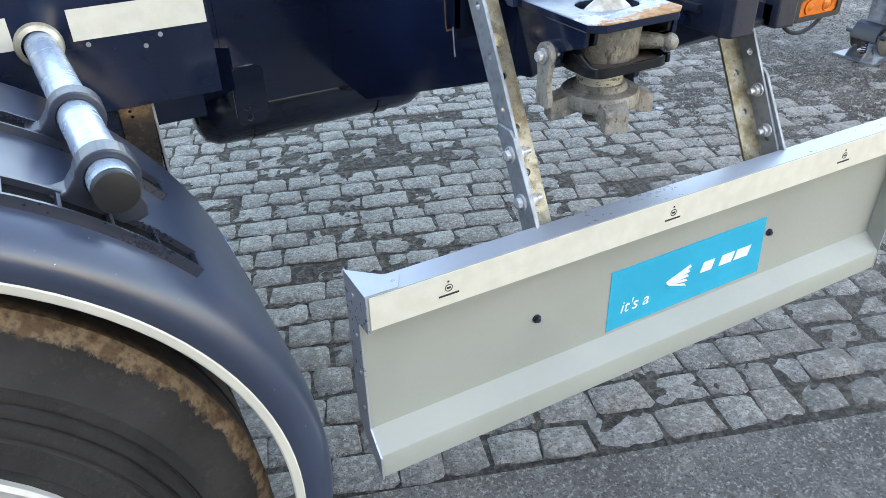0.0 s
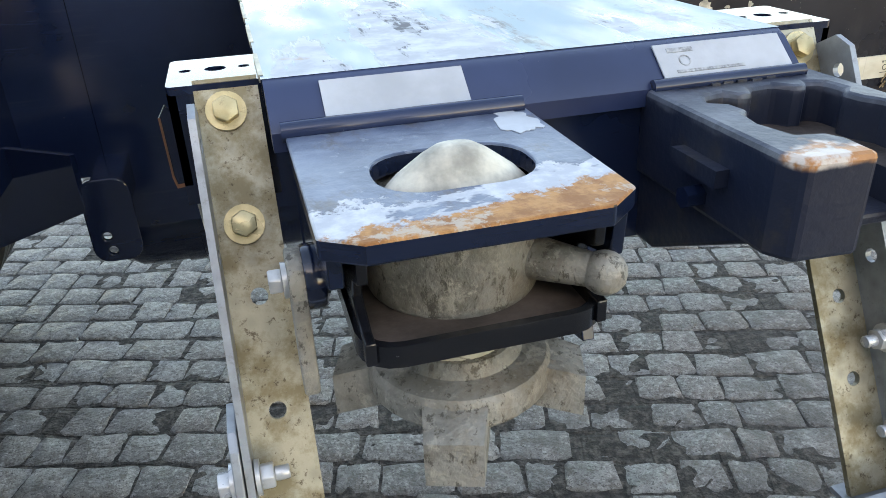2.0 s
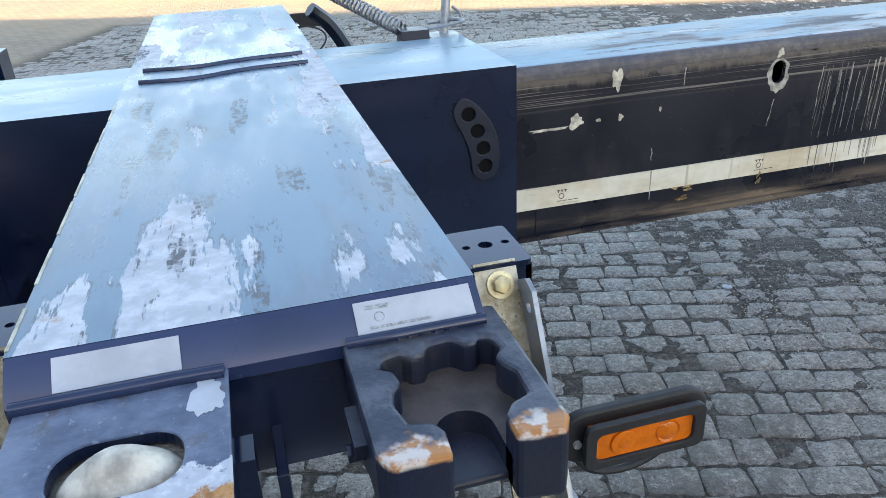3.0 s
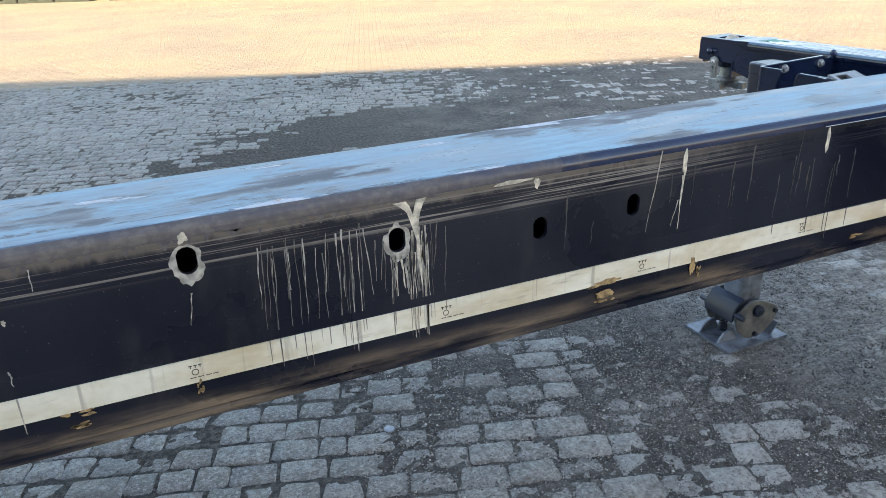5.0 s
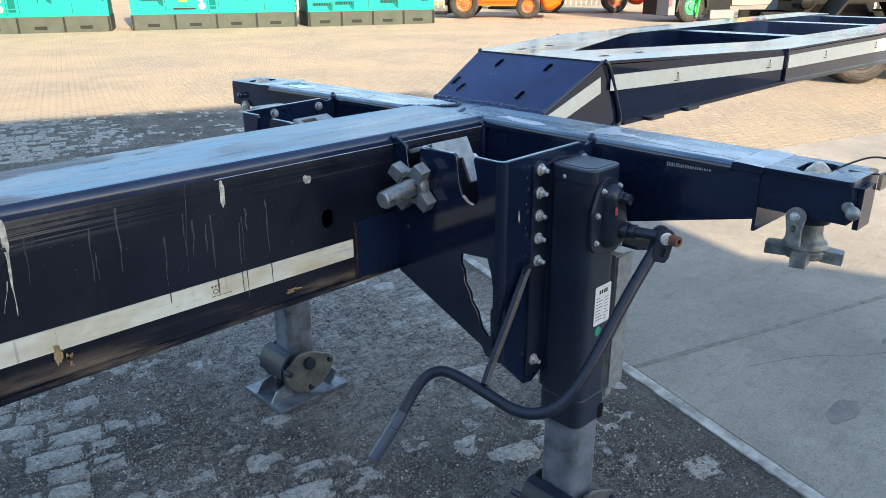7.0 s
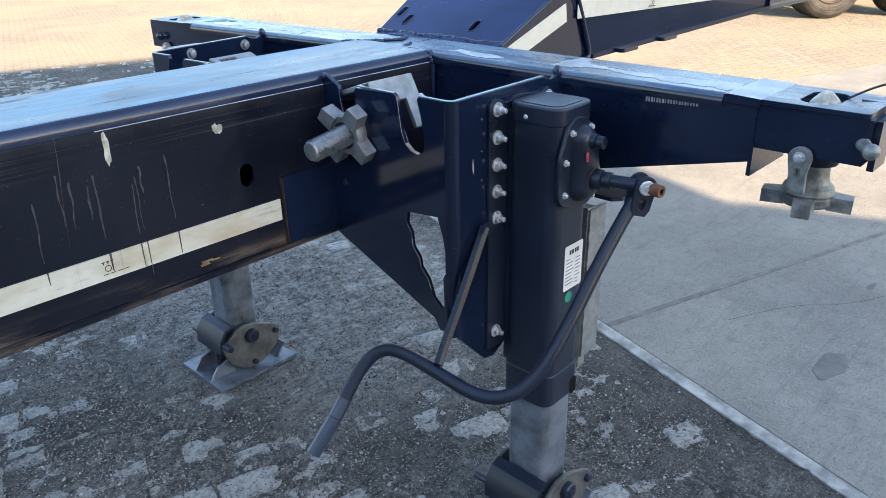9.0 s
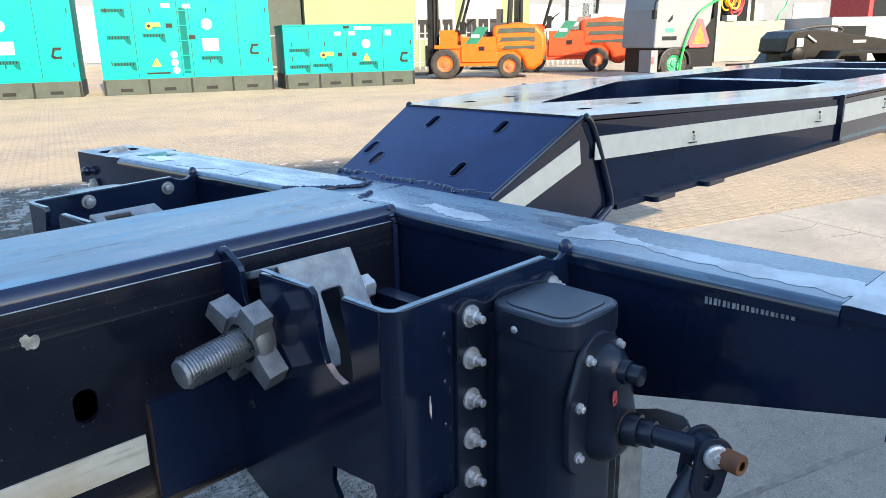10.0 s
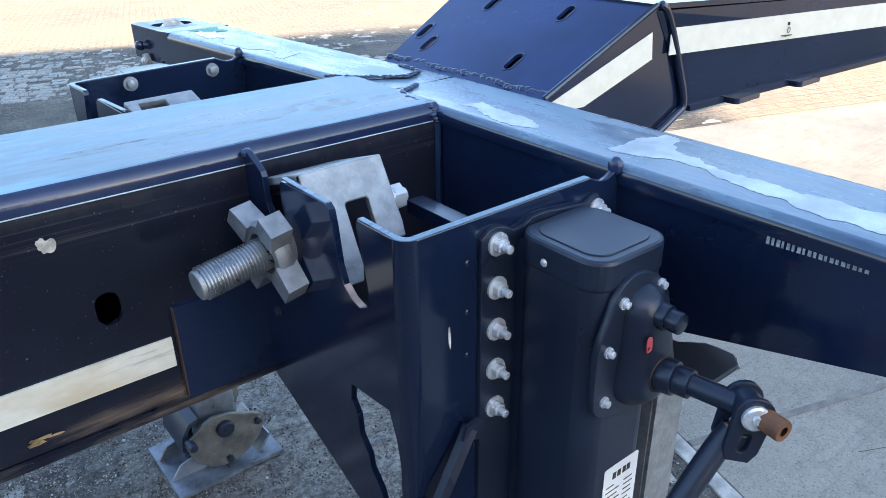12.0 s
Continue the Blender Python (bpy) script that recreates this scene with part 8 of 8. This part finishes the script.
g_big = genset(5.25, 3.17, (0.205, 0.455, 0.52, 0.80), BIG)
g_big.matrix_basis = along(12.27, 22.78)
copy_thing(g_big, along(12.27, 22.78, -5.85))
copy_thing(g_big, along(12.27, 22.78, -11.75))
copy_thing(g_big, along(12.27, 22.78, -17.6))
g_small = genset(4.52, 2.06, (0.19, 0.47, 0.75), SMALL)
g_small.matrix_basis = along(17.2, 20.16)


ORANGE_RIM = plain("dusty_orange_rim", (0.26, 0.07, 0.02), 0.6, 0, 0.3, 12)
GREEN_RIM = plain("green_rim", (0.02, 0.22, 0.10), 0.5, 0, 0.2, 8)
BAND = plain("dark_green_band", (0.0, 0.10, 0.06), 0.5)


def forklift(paint, cabin, name_label, scale):
    """Counterbalance truck: local x to its rear, mast at x = 0, near side at y = 0."""
    f = thing("forklift", name_label, "forklift")
    k = scale
    def bx(x0, x1, y0, y1, z0, z1, bev=0.03):
        return box(x0 * k, x1 * k, y0 * k, y1 * k, z0 * k, z1 * k, bev * k, 3)
    part("chassis", bx(0.30, 2.30, 0.05, 1.15, 0.30, 0.78, 0.05), paint, f)
    part("side_tank", bx(0.86, 1.72, 0.0, 1.2, 0.40, 0.98, 0.06), paint, f)
    cw = plate(on_y(1.20 * k), [(1.62 * k, 0.62 * k), (1.60 * k, 1.22 * k), (2.20 * k, 1.30 * k), (2.66 * k, 1.24 * k), (2.86 * k, 1.02 * k), (2.90 * k, 0.70 * k), (2.80 * k, 0.34 * k), (2.62 * k, 0.20 * k), (2.40 * k, 0.20 * k), (2.32 * k, 0.46 * k), (2.16 * k, 0.62 * k)], 1.20 * k, (), 0.09 * k)
    part("counterweight", cw, paint, f, "rounded counterweight", smooth=60)
    for z0, z1, x0 in ((1.05, 1.17, 1.72), (0.86, 0.96, 1.78), (0.68, 0.76, 1.84)):
        part("grey_stripe", plate(on_y(-0.002 * k), [(x0 * k, z0 * k), (2.42 * k, (z0 + 0.02) * k), (2.62 * k, (z0 - 0.01) * k), (2.62 * k, (z1 + 0.01) * k), (2.38 * k, z1 * k), ((x0 + 0.06) * k, z1 * k)], 0.010 * k, (), 0.002), BASE_G, f, "dark grey stripe round the counterweight")
    part("rear_panel", plate(on_x(2.872 * k), [(0.10 * k, 0.62 * k), (1.10 * k, 0.62 * k), (1.04 * k, 1.08 * k), (0.16 * k, 1.08 * k)], 0.03 * k, (), 0.004), BASE_G, f, "grey rear grille panel")
    part("grille_hole", plate(on_x(2.900 * k), blob(0.60 * k, 0.85 * k, 0.42 * k, 0.22 * k, random.Random(3), 20, 0.06), 0.012 * k), DARKG, f)
    part("hood", bx(1.55, 2.30, 0.12, 1.08, 1.18, 1.30, 0.05), RUBBER if not cabin else paint, f, "engine hood")
    part("lever_bank", bx(0.80, 0.92, 0.20, 0.52, 1.05, 1.34, 0.03), DARKG, f)
    part("battery_vent", bx(1.28, 1.42, -0.012, 0.0, 0.66, 0.76, 0.004), DARKG, f)
    part("mudguard", bx(0.20, 0.84, 0.0, 0.30, 0.72, 0.80, 0.03), paint, f)
    part("colour_band", plate(on_y(0.0), [(0.95 * k, 0.82 * k), (1.25 * k, 0.82 * k), (1.52 * k, 1.20 * k), (1.25 * k, 1.22 * k)], 0.012), BAND, f)
    part("number_bar", bx(1.10, 1.30, -0.014, -0.006, 0.96, 1.04, 0.002), OFFWHITE, f)
    part("tow_recess", bx(2.70, 2.875, 0.35, 0.85, 0.62, 0.90, 0.04), DARKG, f)
    part("front_cowl", bx(0.32, 0.75, 0.10, 1.10, 0.70, 1.15), paint, f)
    part("seat", bx(1.35, 1.75, 0.35, 0.85, 0.95, 1.10, 0.05), RUBBER, f)
    part("backrest", bx(1.68, 1.82, 0.35, 0.85, 1.08, 1.62, 0.05), RUBBER, f)
    part("step_panel", bx(0.85, 1.55, 0.03, 0.08, 0.42, 0.75, 0.01), DARKG, f)
    part("side_bars", bx(0.95, 1.50, 0.022, 0.03, 0.80, 0.90, 0.002), OFFWHITE, f)
    sw = lathe([(0.165 * k, -0.012 * k), (0.18 * k, 0), (0.165 * k, 0.012 * k), (0.15 * k, 0), (0.165 * k, -0.012 * k)], 20, Matrix.Translation((0.98 * k, 0.6 * k, 1.32 * k)) @ Matrix.Rotation(radians(-35), 4, "Y"))
    sw = rod((0.75 * k, 0.6 * k, 1.05 * k), (0.97 * k, 0.6 * k, 1.31 * k), 0.03 * k, bm=sw)
    part("steering_wheel", sw, RUBBER, f)
    for y in (0.12, 1.08):
        part("guard_post", sweep([(0.72 * k, y * k, 1.1 * k), (0.95 * k, y * k, 1.9 * k), (1.02 * k, y * k, 2.15 * k)], 0.035 * k, 8, 1), DARKG, f)
        part("guard_post", sweep([(1.98 * k, y * k, 1.2 * k), (2.02 * k, y * k, 1.9 * k), (1.98 * k, y * k, 2.15 * k)], 0.04 * k, 8, 1), DARKG, f)
    for x in (1.02, 1.26, 1.5, 1.74, 1.96):
        part("roof_bar", bx(x - 0.03, x + 0.03, 0.10, 1.10, 2.12, 2.18, 0.01), DARKG, f)
    for y in (0.10, 1.06):
        part("roof_bar", bx(1.0, 2.0, y, y + 0.05, 2.12, 2.19, 0.01), DARKG, f)
    for y in (0.28, 0.86):
        part("mast_channel", bx(0.0, 0.12, y, y + 0.09, 0.12, 2.35, 0.01), DARKG, f)
        part("inner_mast", bx(0.02, 0.10, y + (0.09 if y < 0.5 else -0.07), y + (0.16 if y < 0.5 else 0.0), 0.2, 2.55, 0.01), DARKG, f)
        part("fork", bx(-1.10, -0.02, y - 0.02, y + 0.10, 0.08, 0.13, 0.01), DARKG, f)
        part("lift_ram", rod((0.16 * k, (y + 0.05) * k, 0.2 * k), (0.16 * k, (y + 0.05) * k, 2.1 * k), 0.035 * k), DARKG, f)
    for z in (0.45, 1.2, 2.3):
        part("mast_crossbar", bx(0.0, 0.10, 0.28, 0.95, z, z + 0.10, 0.01), DARKG, f)
    part("carriage", bx(-0.06, 0.0, 0.20, 1.04, 0.30, 0.80, 0.01), DARKG, f)
    part("beacon", rod((1.9 * k, 0.6 * k, 2.18 * k), (1.9 * k, 0.6 * k, 2.34 * k), 0.06 * k), AMBER, f)
    for x, R in ((0.45, 0.36), (2.02, 0.29)):
        for y, side in ((0.0, -1), (1.2, 1)):
            wheel("wheel", x * k, y * k, R * k, R * k, 0.24 * k, side, f, None, ORANGE_RIM)
    if cabin:
        part("rear_window", box(2.0 * k, 2.02 * k, 0.15 * k, 1.05 * k, 1.25 * k, 2.1 * k), GLASS_M, f)
        part("side_window", box(1.3 * k, 1.98 * k, 0.10 * k, 0.115 * k, 1.0 * k, 2.1 * k), GLASS_M, f)
        part("cab_frame", bx(1.24, 1.32, 0.08, 0.14, 0.75, 2.15, 0.01), DARKG, f)
        part("mirror", bx(2.1, 2.3, -0.12, -0.06, 1.75, 1.95, 0.03), DARKG, f)
        part("engine_hood", bx(1.85, 2.7, 0.08, 1.12, 1.18, 1.36, 0.06), OFFWHITE, f)
    return f


f1 = forklift(ORANGE, False, "orange forklift truck with a dark mast", 1.60)
f1.matrix_basis = along(23.75, 20.2, turn=radians(-28))
f2 = forklift(REDOR, True, "red-orange forklift truck with a glazed cab", 1.80)
f2.matrix_basis = along(29.3, 20.4, turn=radians(-28))

# white yard tractor with a raised rear body
truck = thing("yard_tractor", "grey-white terminal tractor with green hose and warning triangle", "truck", at=along(26.05, 12.55))


def tp(name, b, mat, parent, label=""):
    """A part of the yard tractor, drawn at a larger size and brought to scale."""
    b.transform(Matrix.Diagonal((0.60, 0.80, 0.74, 1)))
    return part(name, b, mat, parent, label)


CABW = plain("pale_blue_grey_cab", (0.135, 0.152, 0.168), 0.5, 0, 0.06, 1.5)
cab = plate(on_y(2.5), [(1.55, 1.45), (1.62, 3.2), (1.8, 4.3), (5.6, 4.3), (5.4, 2.6), (4.6, 1.9), (3.9, 1.50), (3.4, 1.42)], 2.5, (), 0.08)
tp("cab", cab, CABW, truck, "grey-white cab")
tp("lower_body", box(1.40, 1.85, 0.02, 0.9, 0.35, 1.36, 0.06), CABW, truck)
tp("wheel_arch", box(1.86, 4.1, 0.25, 2.5, 0.30, 1.44, 0.06), DARKG, truck)
tp("arch_lip", sweep([(1.95, 0.02, 0.5), (2.1, 0.02, 1.15), (2.6, 0.02, 1.42), (3.5, 0.02, 1.42), (4.0, 0.02, 1.15), (4.1, 0.02, 0.7)], 0.07, 8, 2), RUBBER, truck)
tp("side_body", box(3.9, 5.85, 0.10, 2.4, 0.35, 2.75, 0.05), DARKG, truck)
tp("low_step", box(4.3, 6.0, -0.05, 0.4, 0.15, 0.55, 0.03), CABW, truck)
tp("mirror_arm", sweep([(1.60, -0.05, 3.6), (1.30, -0.15, 3.5), (1.30, -0.15, 2.9)], 0.04, 6, 1), DARKG, truck)
tp("mirror", box(1.22, 1.38, -0.25, -0.05, 2.75, 3.15, 0.03), DARKG, truck)
tp("logo_bars", box(2.25, 2.85, -0.012, 0.0, 2.15, 2.34), plain("green_print", (0.03, 0.22, 0.14), 0.5), truck)
tp("logo_bars", box(2.05, 3.05, -0.012, 0.0, 1.80, 1.98), DARKG, truck)
tp("emblem", plate(on_y(0.0), [(2.35, 2.65), (2.7, 2.95), (2.7, 2.75), (2.5, 2.6)], 0.012), DARKG, truck)
tp("tail_lamp", box(1.45, 1.60, -0.02, 0.02, 0.75, 1.05, 0.01), RED, truck)
wheel("wheel", 1.78, -0.04, 0.54, 0.54, 0.35, -1, truck, None, GREEN_RIM)
tp("frame", box(3.4, 9.5, 0.5, 2.0, 0.7, 1.0, 0.03), DARKG, truck)
tp("warning_triangle", plate(on_y(-0.02), [(3.95, 1.45), (5.20, 1.45), (5.35, 1.67), (4.75, 2.75), (4.47, 2.75), (3.85, 1.67)], 0.03), RED, truck)
tp("triangle_face", plate(on_y(-0.05), [(4.14, 1.60), (5.06, 1.60), (4.61, 2.54)], 0.01), plain("orange_reflector", (0.62, 0.12, 0.012), 0.4), truck)
tp("green_hose", sweep([(3.2, -0.15, 0.25), (3.35, -0.15, 1.3), (4.2, -0.15, 3.0), (5.6, -0.1, 3.6), (6.2, 0.0, 3.7)], 0.06, 8, 2), plain("green_hose_rubber", (0.02, 0.6, 0.06), 0.4), truck)
tp("green_hose", sweep([(10.3, -0.05, 2.65), (10.4, -0.05, 2.95), (10.9, -0.05, 3.25), (11.2, 0.0, 4.2)], 0.06, 8, 2), plain("green_hose_dull", (0.04, 0.4, 0.08), 0.4), truck)
CREAM = plain("cream_paint", (0.22, 0.21, 0.165), 0.5, 0, 0.06)
tp("cream_body", box(5.9, 9.6, 0.05, 2.2, 0.75, 2.62, 0.03), CREAM, truck, "cream sheet body with round perforations")
perf = bm_new()
for i in range(16):
    for j in range(9):
        rod((6.25 + i * 0.20 + (j % 2) * 0.10, 0.052, 1.02 + j * 0.165), (6.25 + i * 0.20 + (j % 2) * 0.10, 0.04, 1.02 + j * 0.165), 0.030, n=8, bm=perf)
tp("perforation", perf, DARKG, truck)
tp("cream_post", box(5.9, 6.1, 0.05, 0.3, 2.62, 4.4, 0.01), CREAM, truck)
tp("cream_post", box(8.6, 8.8, 0.05, 0.3, 2.62, 4.4, 0.01), CREAM, truck)
tp("dark_recess", box(6.1, 8.6, 0.5, 0.7, 2.62, 4.4), DARKG, truck)
tp("hatch", box(9.6, 11.0, 0.05, 2.2, 2.05, 2.65, 0.03), CREAM, truck)
for col, cx, z, y in ((YELLOW, 6.75, 3.65, 0.0), (RED, 7.25, 3.40, 0.04)):
    cr = random.Random(int(z * 100))
    for k in range(6):
        a, tilt = cr.uniform(0.26, 0.46), cr.uniform(-0.3, 0.3)
        ox, oz = cx + cr.uniform(-0.12, 0.12), z + cr.uniform(-0.14, 0.10)
        tp("coiled_line", sweep([(ox + a * math.cos(q * 0.4), y - 0.12 + 0.05 * k + tilt * a * math.sin(q * 0.4), oz + a * math.sin(q * 0.4)) for q in range(17)], 0.045, 6, 0), col, truck)
tp("small_tank", box(6.5, 7.2, -0.05, 0.3, 2.62, 2.9, 0.05), OFFWHITE, truck)

# rear of a parked tractor unit beyond the gooseneck
unit = thing("tractor_unit", "black rear frame of a parked truck with a coupling plate", "truck", at=Matrix.Translation((15.42, 3.55, 0)) @ Matrix.Rotation(radians(-43), 4, "Z"))
BROWN_RIM = plain("brown_dirty_rim", (0.05, 0.036, 0.028), 0.7, 0, 0.4, 12)
SOOT = plain("greasy_black_steel", (0.0035, 0.0035, 0.004), 0.45, 0, 0.3, 8, 120, 0.2, 0.15)
for y in (-0.45, 0.45):
    part("frame_rail", box(-0.6, 7.5, y - 0.05, y + 0.05, 0.78, 1.05, 0.01), SOOT, unit)
part("coupling_plate", plate(on_y(0.46), [(-0.10, 1.24), (-0.08, 1.44), (0.02, 1.54), (0.30, 1.57), (0.52, 1.55), (0.66, 1.53), (1.20, 1.45), (2.10, 1.31), (2.12, 1.22), (1.30, 1.22), (0.9, 1.20), (0.0, 1.20)], 0.92, (), 0.02), SOOT, unit, "greasy black coupling plate")
part("coupling_stand", box(0.05, 1.2, -0.46, 0.46, 1.04, 1.22, 0.02), SOOT, unit)
part("latch", box(0.06, 0.16, -0.50, -0.455, 1.32, 1.44, 0.02), GALV, unit)
part("latch_lever", rod((0.22, -0.48, 1.48), (0.36, -0.48, 1.38), 0.018), GALV, unit)
part("print_bar", box(0.95, 1.15, -0.463, -0.459, 1.36, 1.40), OFFWHITE, unit)
for x in (0.75, 2.1):
    for y, sd in ((-1.22, -1), (1.22, 1)):
        wheel("wheel", x, y, 0.5, 0.5, 0.55, sd, unit, None, BROWN_RIM)
        gb_prof = [(x - 0.66, 0.62), (x - 0.62, 0.95), (x - 0.40, 1.26), (x + 0.40, 1.26), (x + 0.62, 0.95), (x + 0.66, 0.62), (x + 0.62, 0.62), (x + 0.58, 0.93), (x + 0.38, 1.22), (x - 0.38, 1.22), (x - 0.58, 0.93), (x - 0.62, 0.62)]
        part("mudguard", plate(on_y(y - sd * 0.28 + 0.28), gb_prof, 0.56), SOOT, unit)
part("air_can", rod((0.05, -0.6, 1.20), (0.05, -0.25, 1.20), 0.11, bevel=0.02), SOOT, unit)
part("hose_loop", sweep([(0.45, 0.3, 1.56), (0.8, 0.3, 1.62), (1.15, 0.3, 1.61), (1.22, 0.3, 1.52), (0.9, 0.3, 1.47)], 0.022, 8, 2), RUBBER, unit)
part("tail_bar", box(-0.65, -0.55, -1.2, 1.2, 0.55, 0.80, 0.02), SOOT, unit)
part("cab", box(4.6, 7.2, -1.22, 1.22, 1.0, 3.3, 0.1, 3), SOOT, unit)

# fence, green building, vehicles far off
fence = thing("fence", "white palisade fence along the yard", "fence")
pal = None
for i in range(-30, 150):
    x, y = 27.0 + i * 0.30, 27.5 - i * 0.12
    if pal is None:
        pal = part("pale", plate(on_y(0.02), [(-0.05, 0.05), (0.05, 0.05), (0.05, 2.1), (0.0, 2.25), (-0.05, 2.1)], 0.03), OFFWHITE, fence)
        first = pal
    else:
        first = new("pale", pal.data)
        first.parent = fence
    first.matrix_basis = Matrix.Translation((x, y, 0))
for z in (0.4, 1.8):
    part("fence_rail", sweep([(18.0, 31.1, z), (72, 9.5, z)], 0.03, 6, 0), OFFWHITE, fence)
hangar = thing("warehouse", "long pale grey warehouse closing the yard far off", "building", at=along(20.0, 62.0, -40.0))
FAR_WALL = plain("far_grey_wall", (0.11, 0.125, 0.145), 0.7, 0, 0.12, 0.6)
part("wall", box(0, 130, 0, 20, 0, 9.5, 0.05), FAR_WALL, hangar)
part("roof", box(-0.4, 130.4, -0.4, 20.4, 9.5, 10.0, 0.05), plain("far_blue_roof", (0.10, 0.16, 0.30), 0.6), hangar)
for k in range(16):
    part("dock_door", box(3 + k * 8, 7 + k * 8, -0.08, 0.0, 0.2, 4.4, 0.02), DARKG if k % 3 == 0 else OFFWHITE, hangar)
    part("window", box(3.4 + k * 8, 6.6 + k * 8, -0.06, 0.0, 6.2, 7.4, 0.02), DARKG, hangar)
green = thing("green_building", "pale green site building behind the machines", "building", at=along(27.5, 33.5))
LIME = plain("pale_green_cladding", (0.115, 0.15, 0.07), 0.6, 0, 0.08, 1)
part("wall", box(0, 13.5, 0, 8, 0, 5.2, 0.02), LIME, green)
part("roof", box(-0.2, 13.7, -0.2, 8.2, 5.2, 5.4, 0.02), OFFWHITE, green)
for x in (6.3, 9.3):
    wfr = part("window", box(x, x + 2.4, -0.04, 0.0, 1.5, 4.2, 0.01), OFFWHITE, green, "white window with dark panes")
    for k in range(3):
        part("pane", box(x + 0.12 + k * 0.75, x + 0.75 + k * 0.75, -0.05, -0.04, 1.6, 2.6), DARKG, wfr)
part("side_unit", box(-2.6, -0.1, 0.5, 3.0, 0.0, 4.8, 0.03), BASE_G, green)
for i, (x, y, l, h, mt, nm, lb) in enumerate(((96, 34, 11, 2.6, plain("blue_container_paint", (0.03, 0.10, 0.36), 0.5), "container", "blue shipping container far off"), (44, 33, 7, 3.0, OFFWHITE, "box_van", "white box van behind the fence"), (46.2, 11.1, 5.5, 3.2, plain("red_truck_paint", (0.25, 0.016, 0.02), 0.4), "red_truck", "red truck parked far off"), (31.5, 8.0, 5.0, 1.5, OFFWHITE, "white_van", "white van parked far off"))):
    o = thing(nm, lb, "container" if i == 0 else "vehicle", at=along(x, y))
    part("body", box(0, l, 0, 2.4, 0.5, h + 0.5, 0.06 if i else 0.01), mt, o)
    if i == 0:
        for k in range(36):
            part("corrugation", box(0.1 + k * 0.3, 0.22 + k * 0.3, -0.03, 0.0, 0.6, h + 0.4), mt, o)
        part("sill", box(0, l, 0, 2.4, 0, 0.5), DARKG, o)
    else:
        part("window", box(0.3, 1.6, -0.02, 0.0, h * 0.55 + 0.3, h + 0.2, 0.005), DARKG, o)
        wheel("wheel", 1.2, -0.02, 0.45, 0.45, 0.3, -1, o)
        wheel("wheel", l - 1.2, -0.02, 0.45, 0.45, 0.3, -1, o)
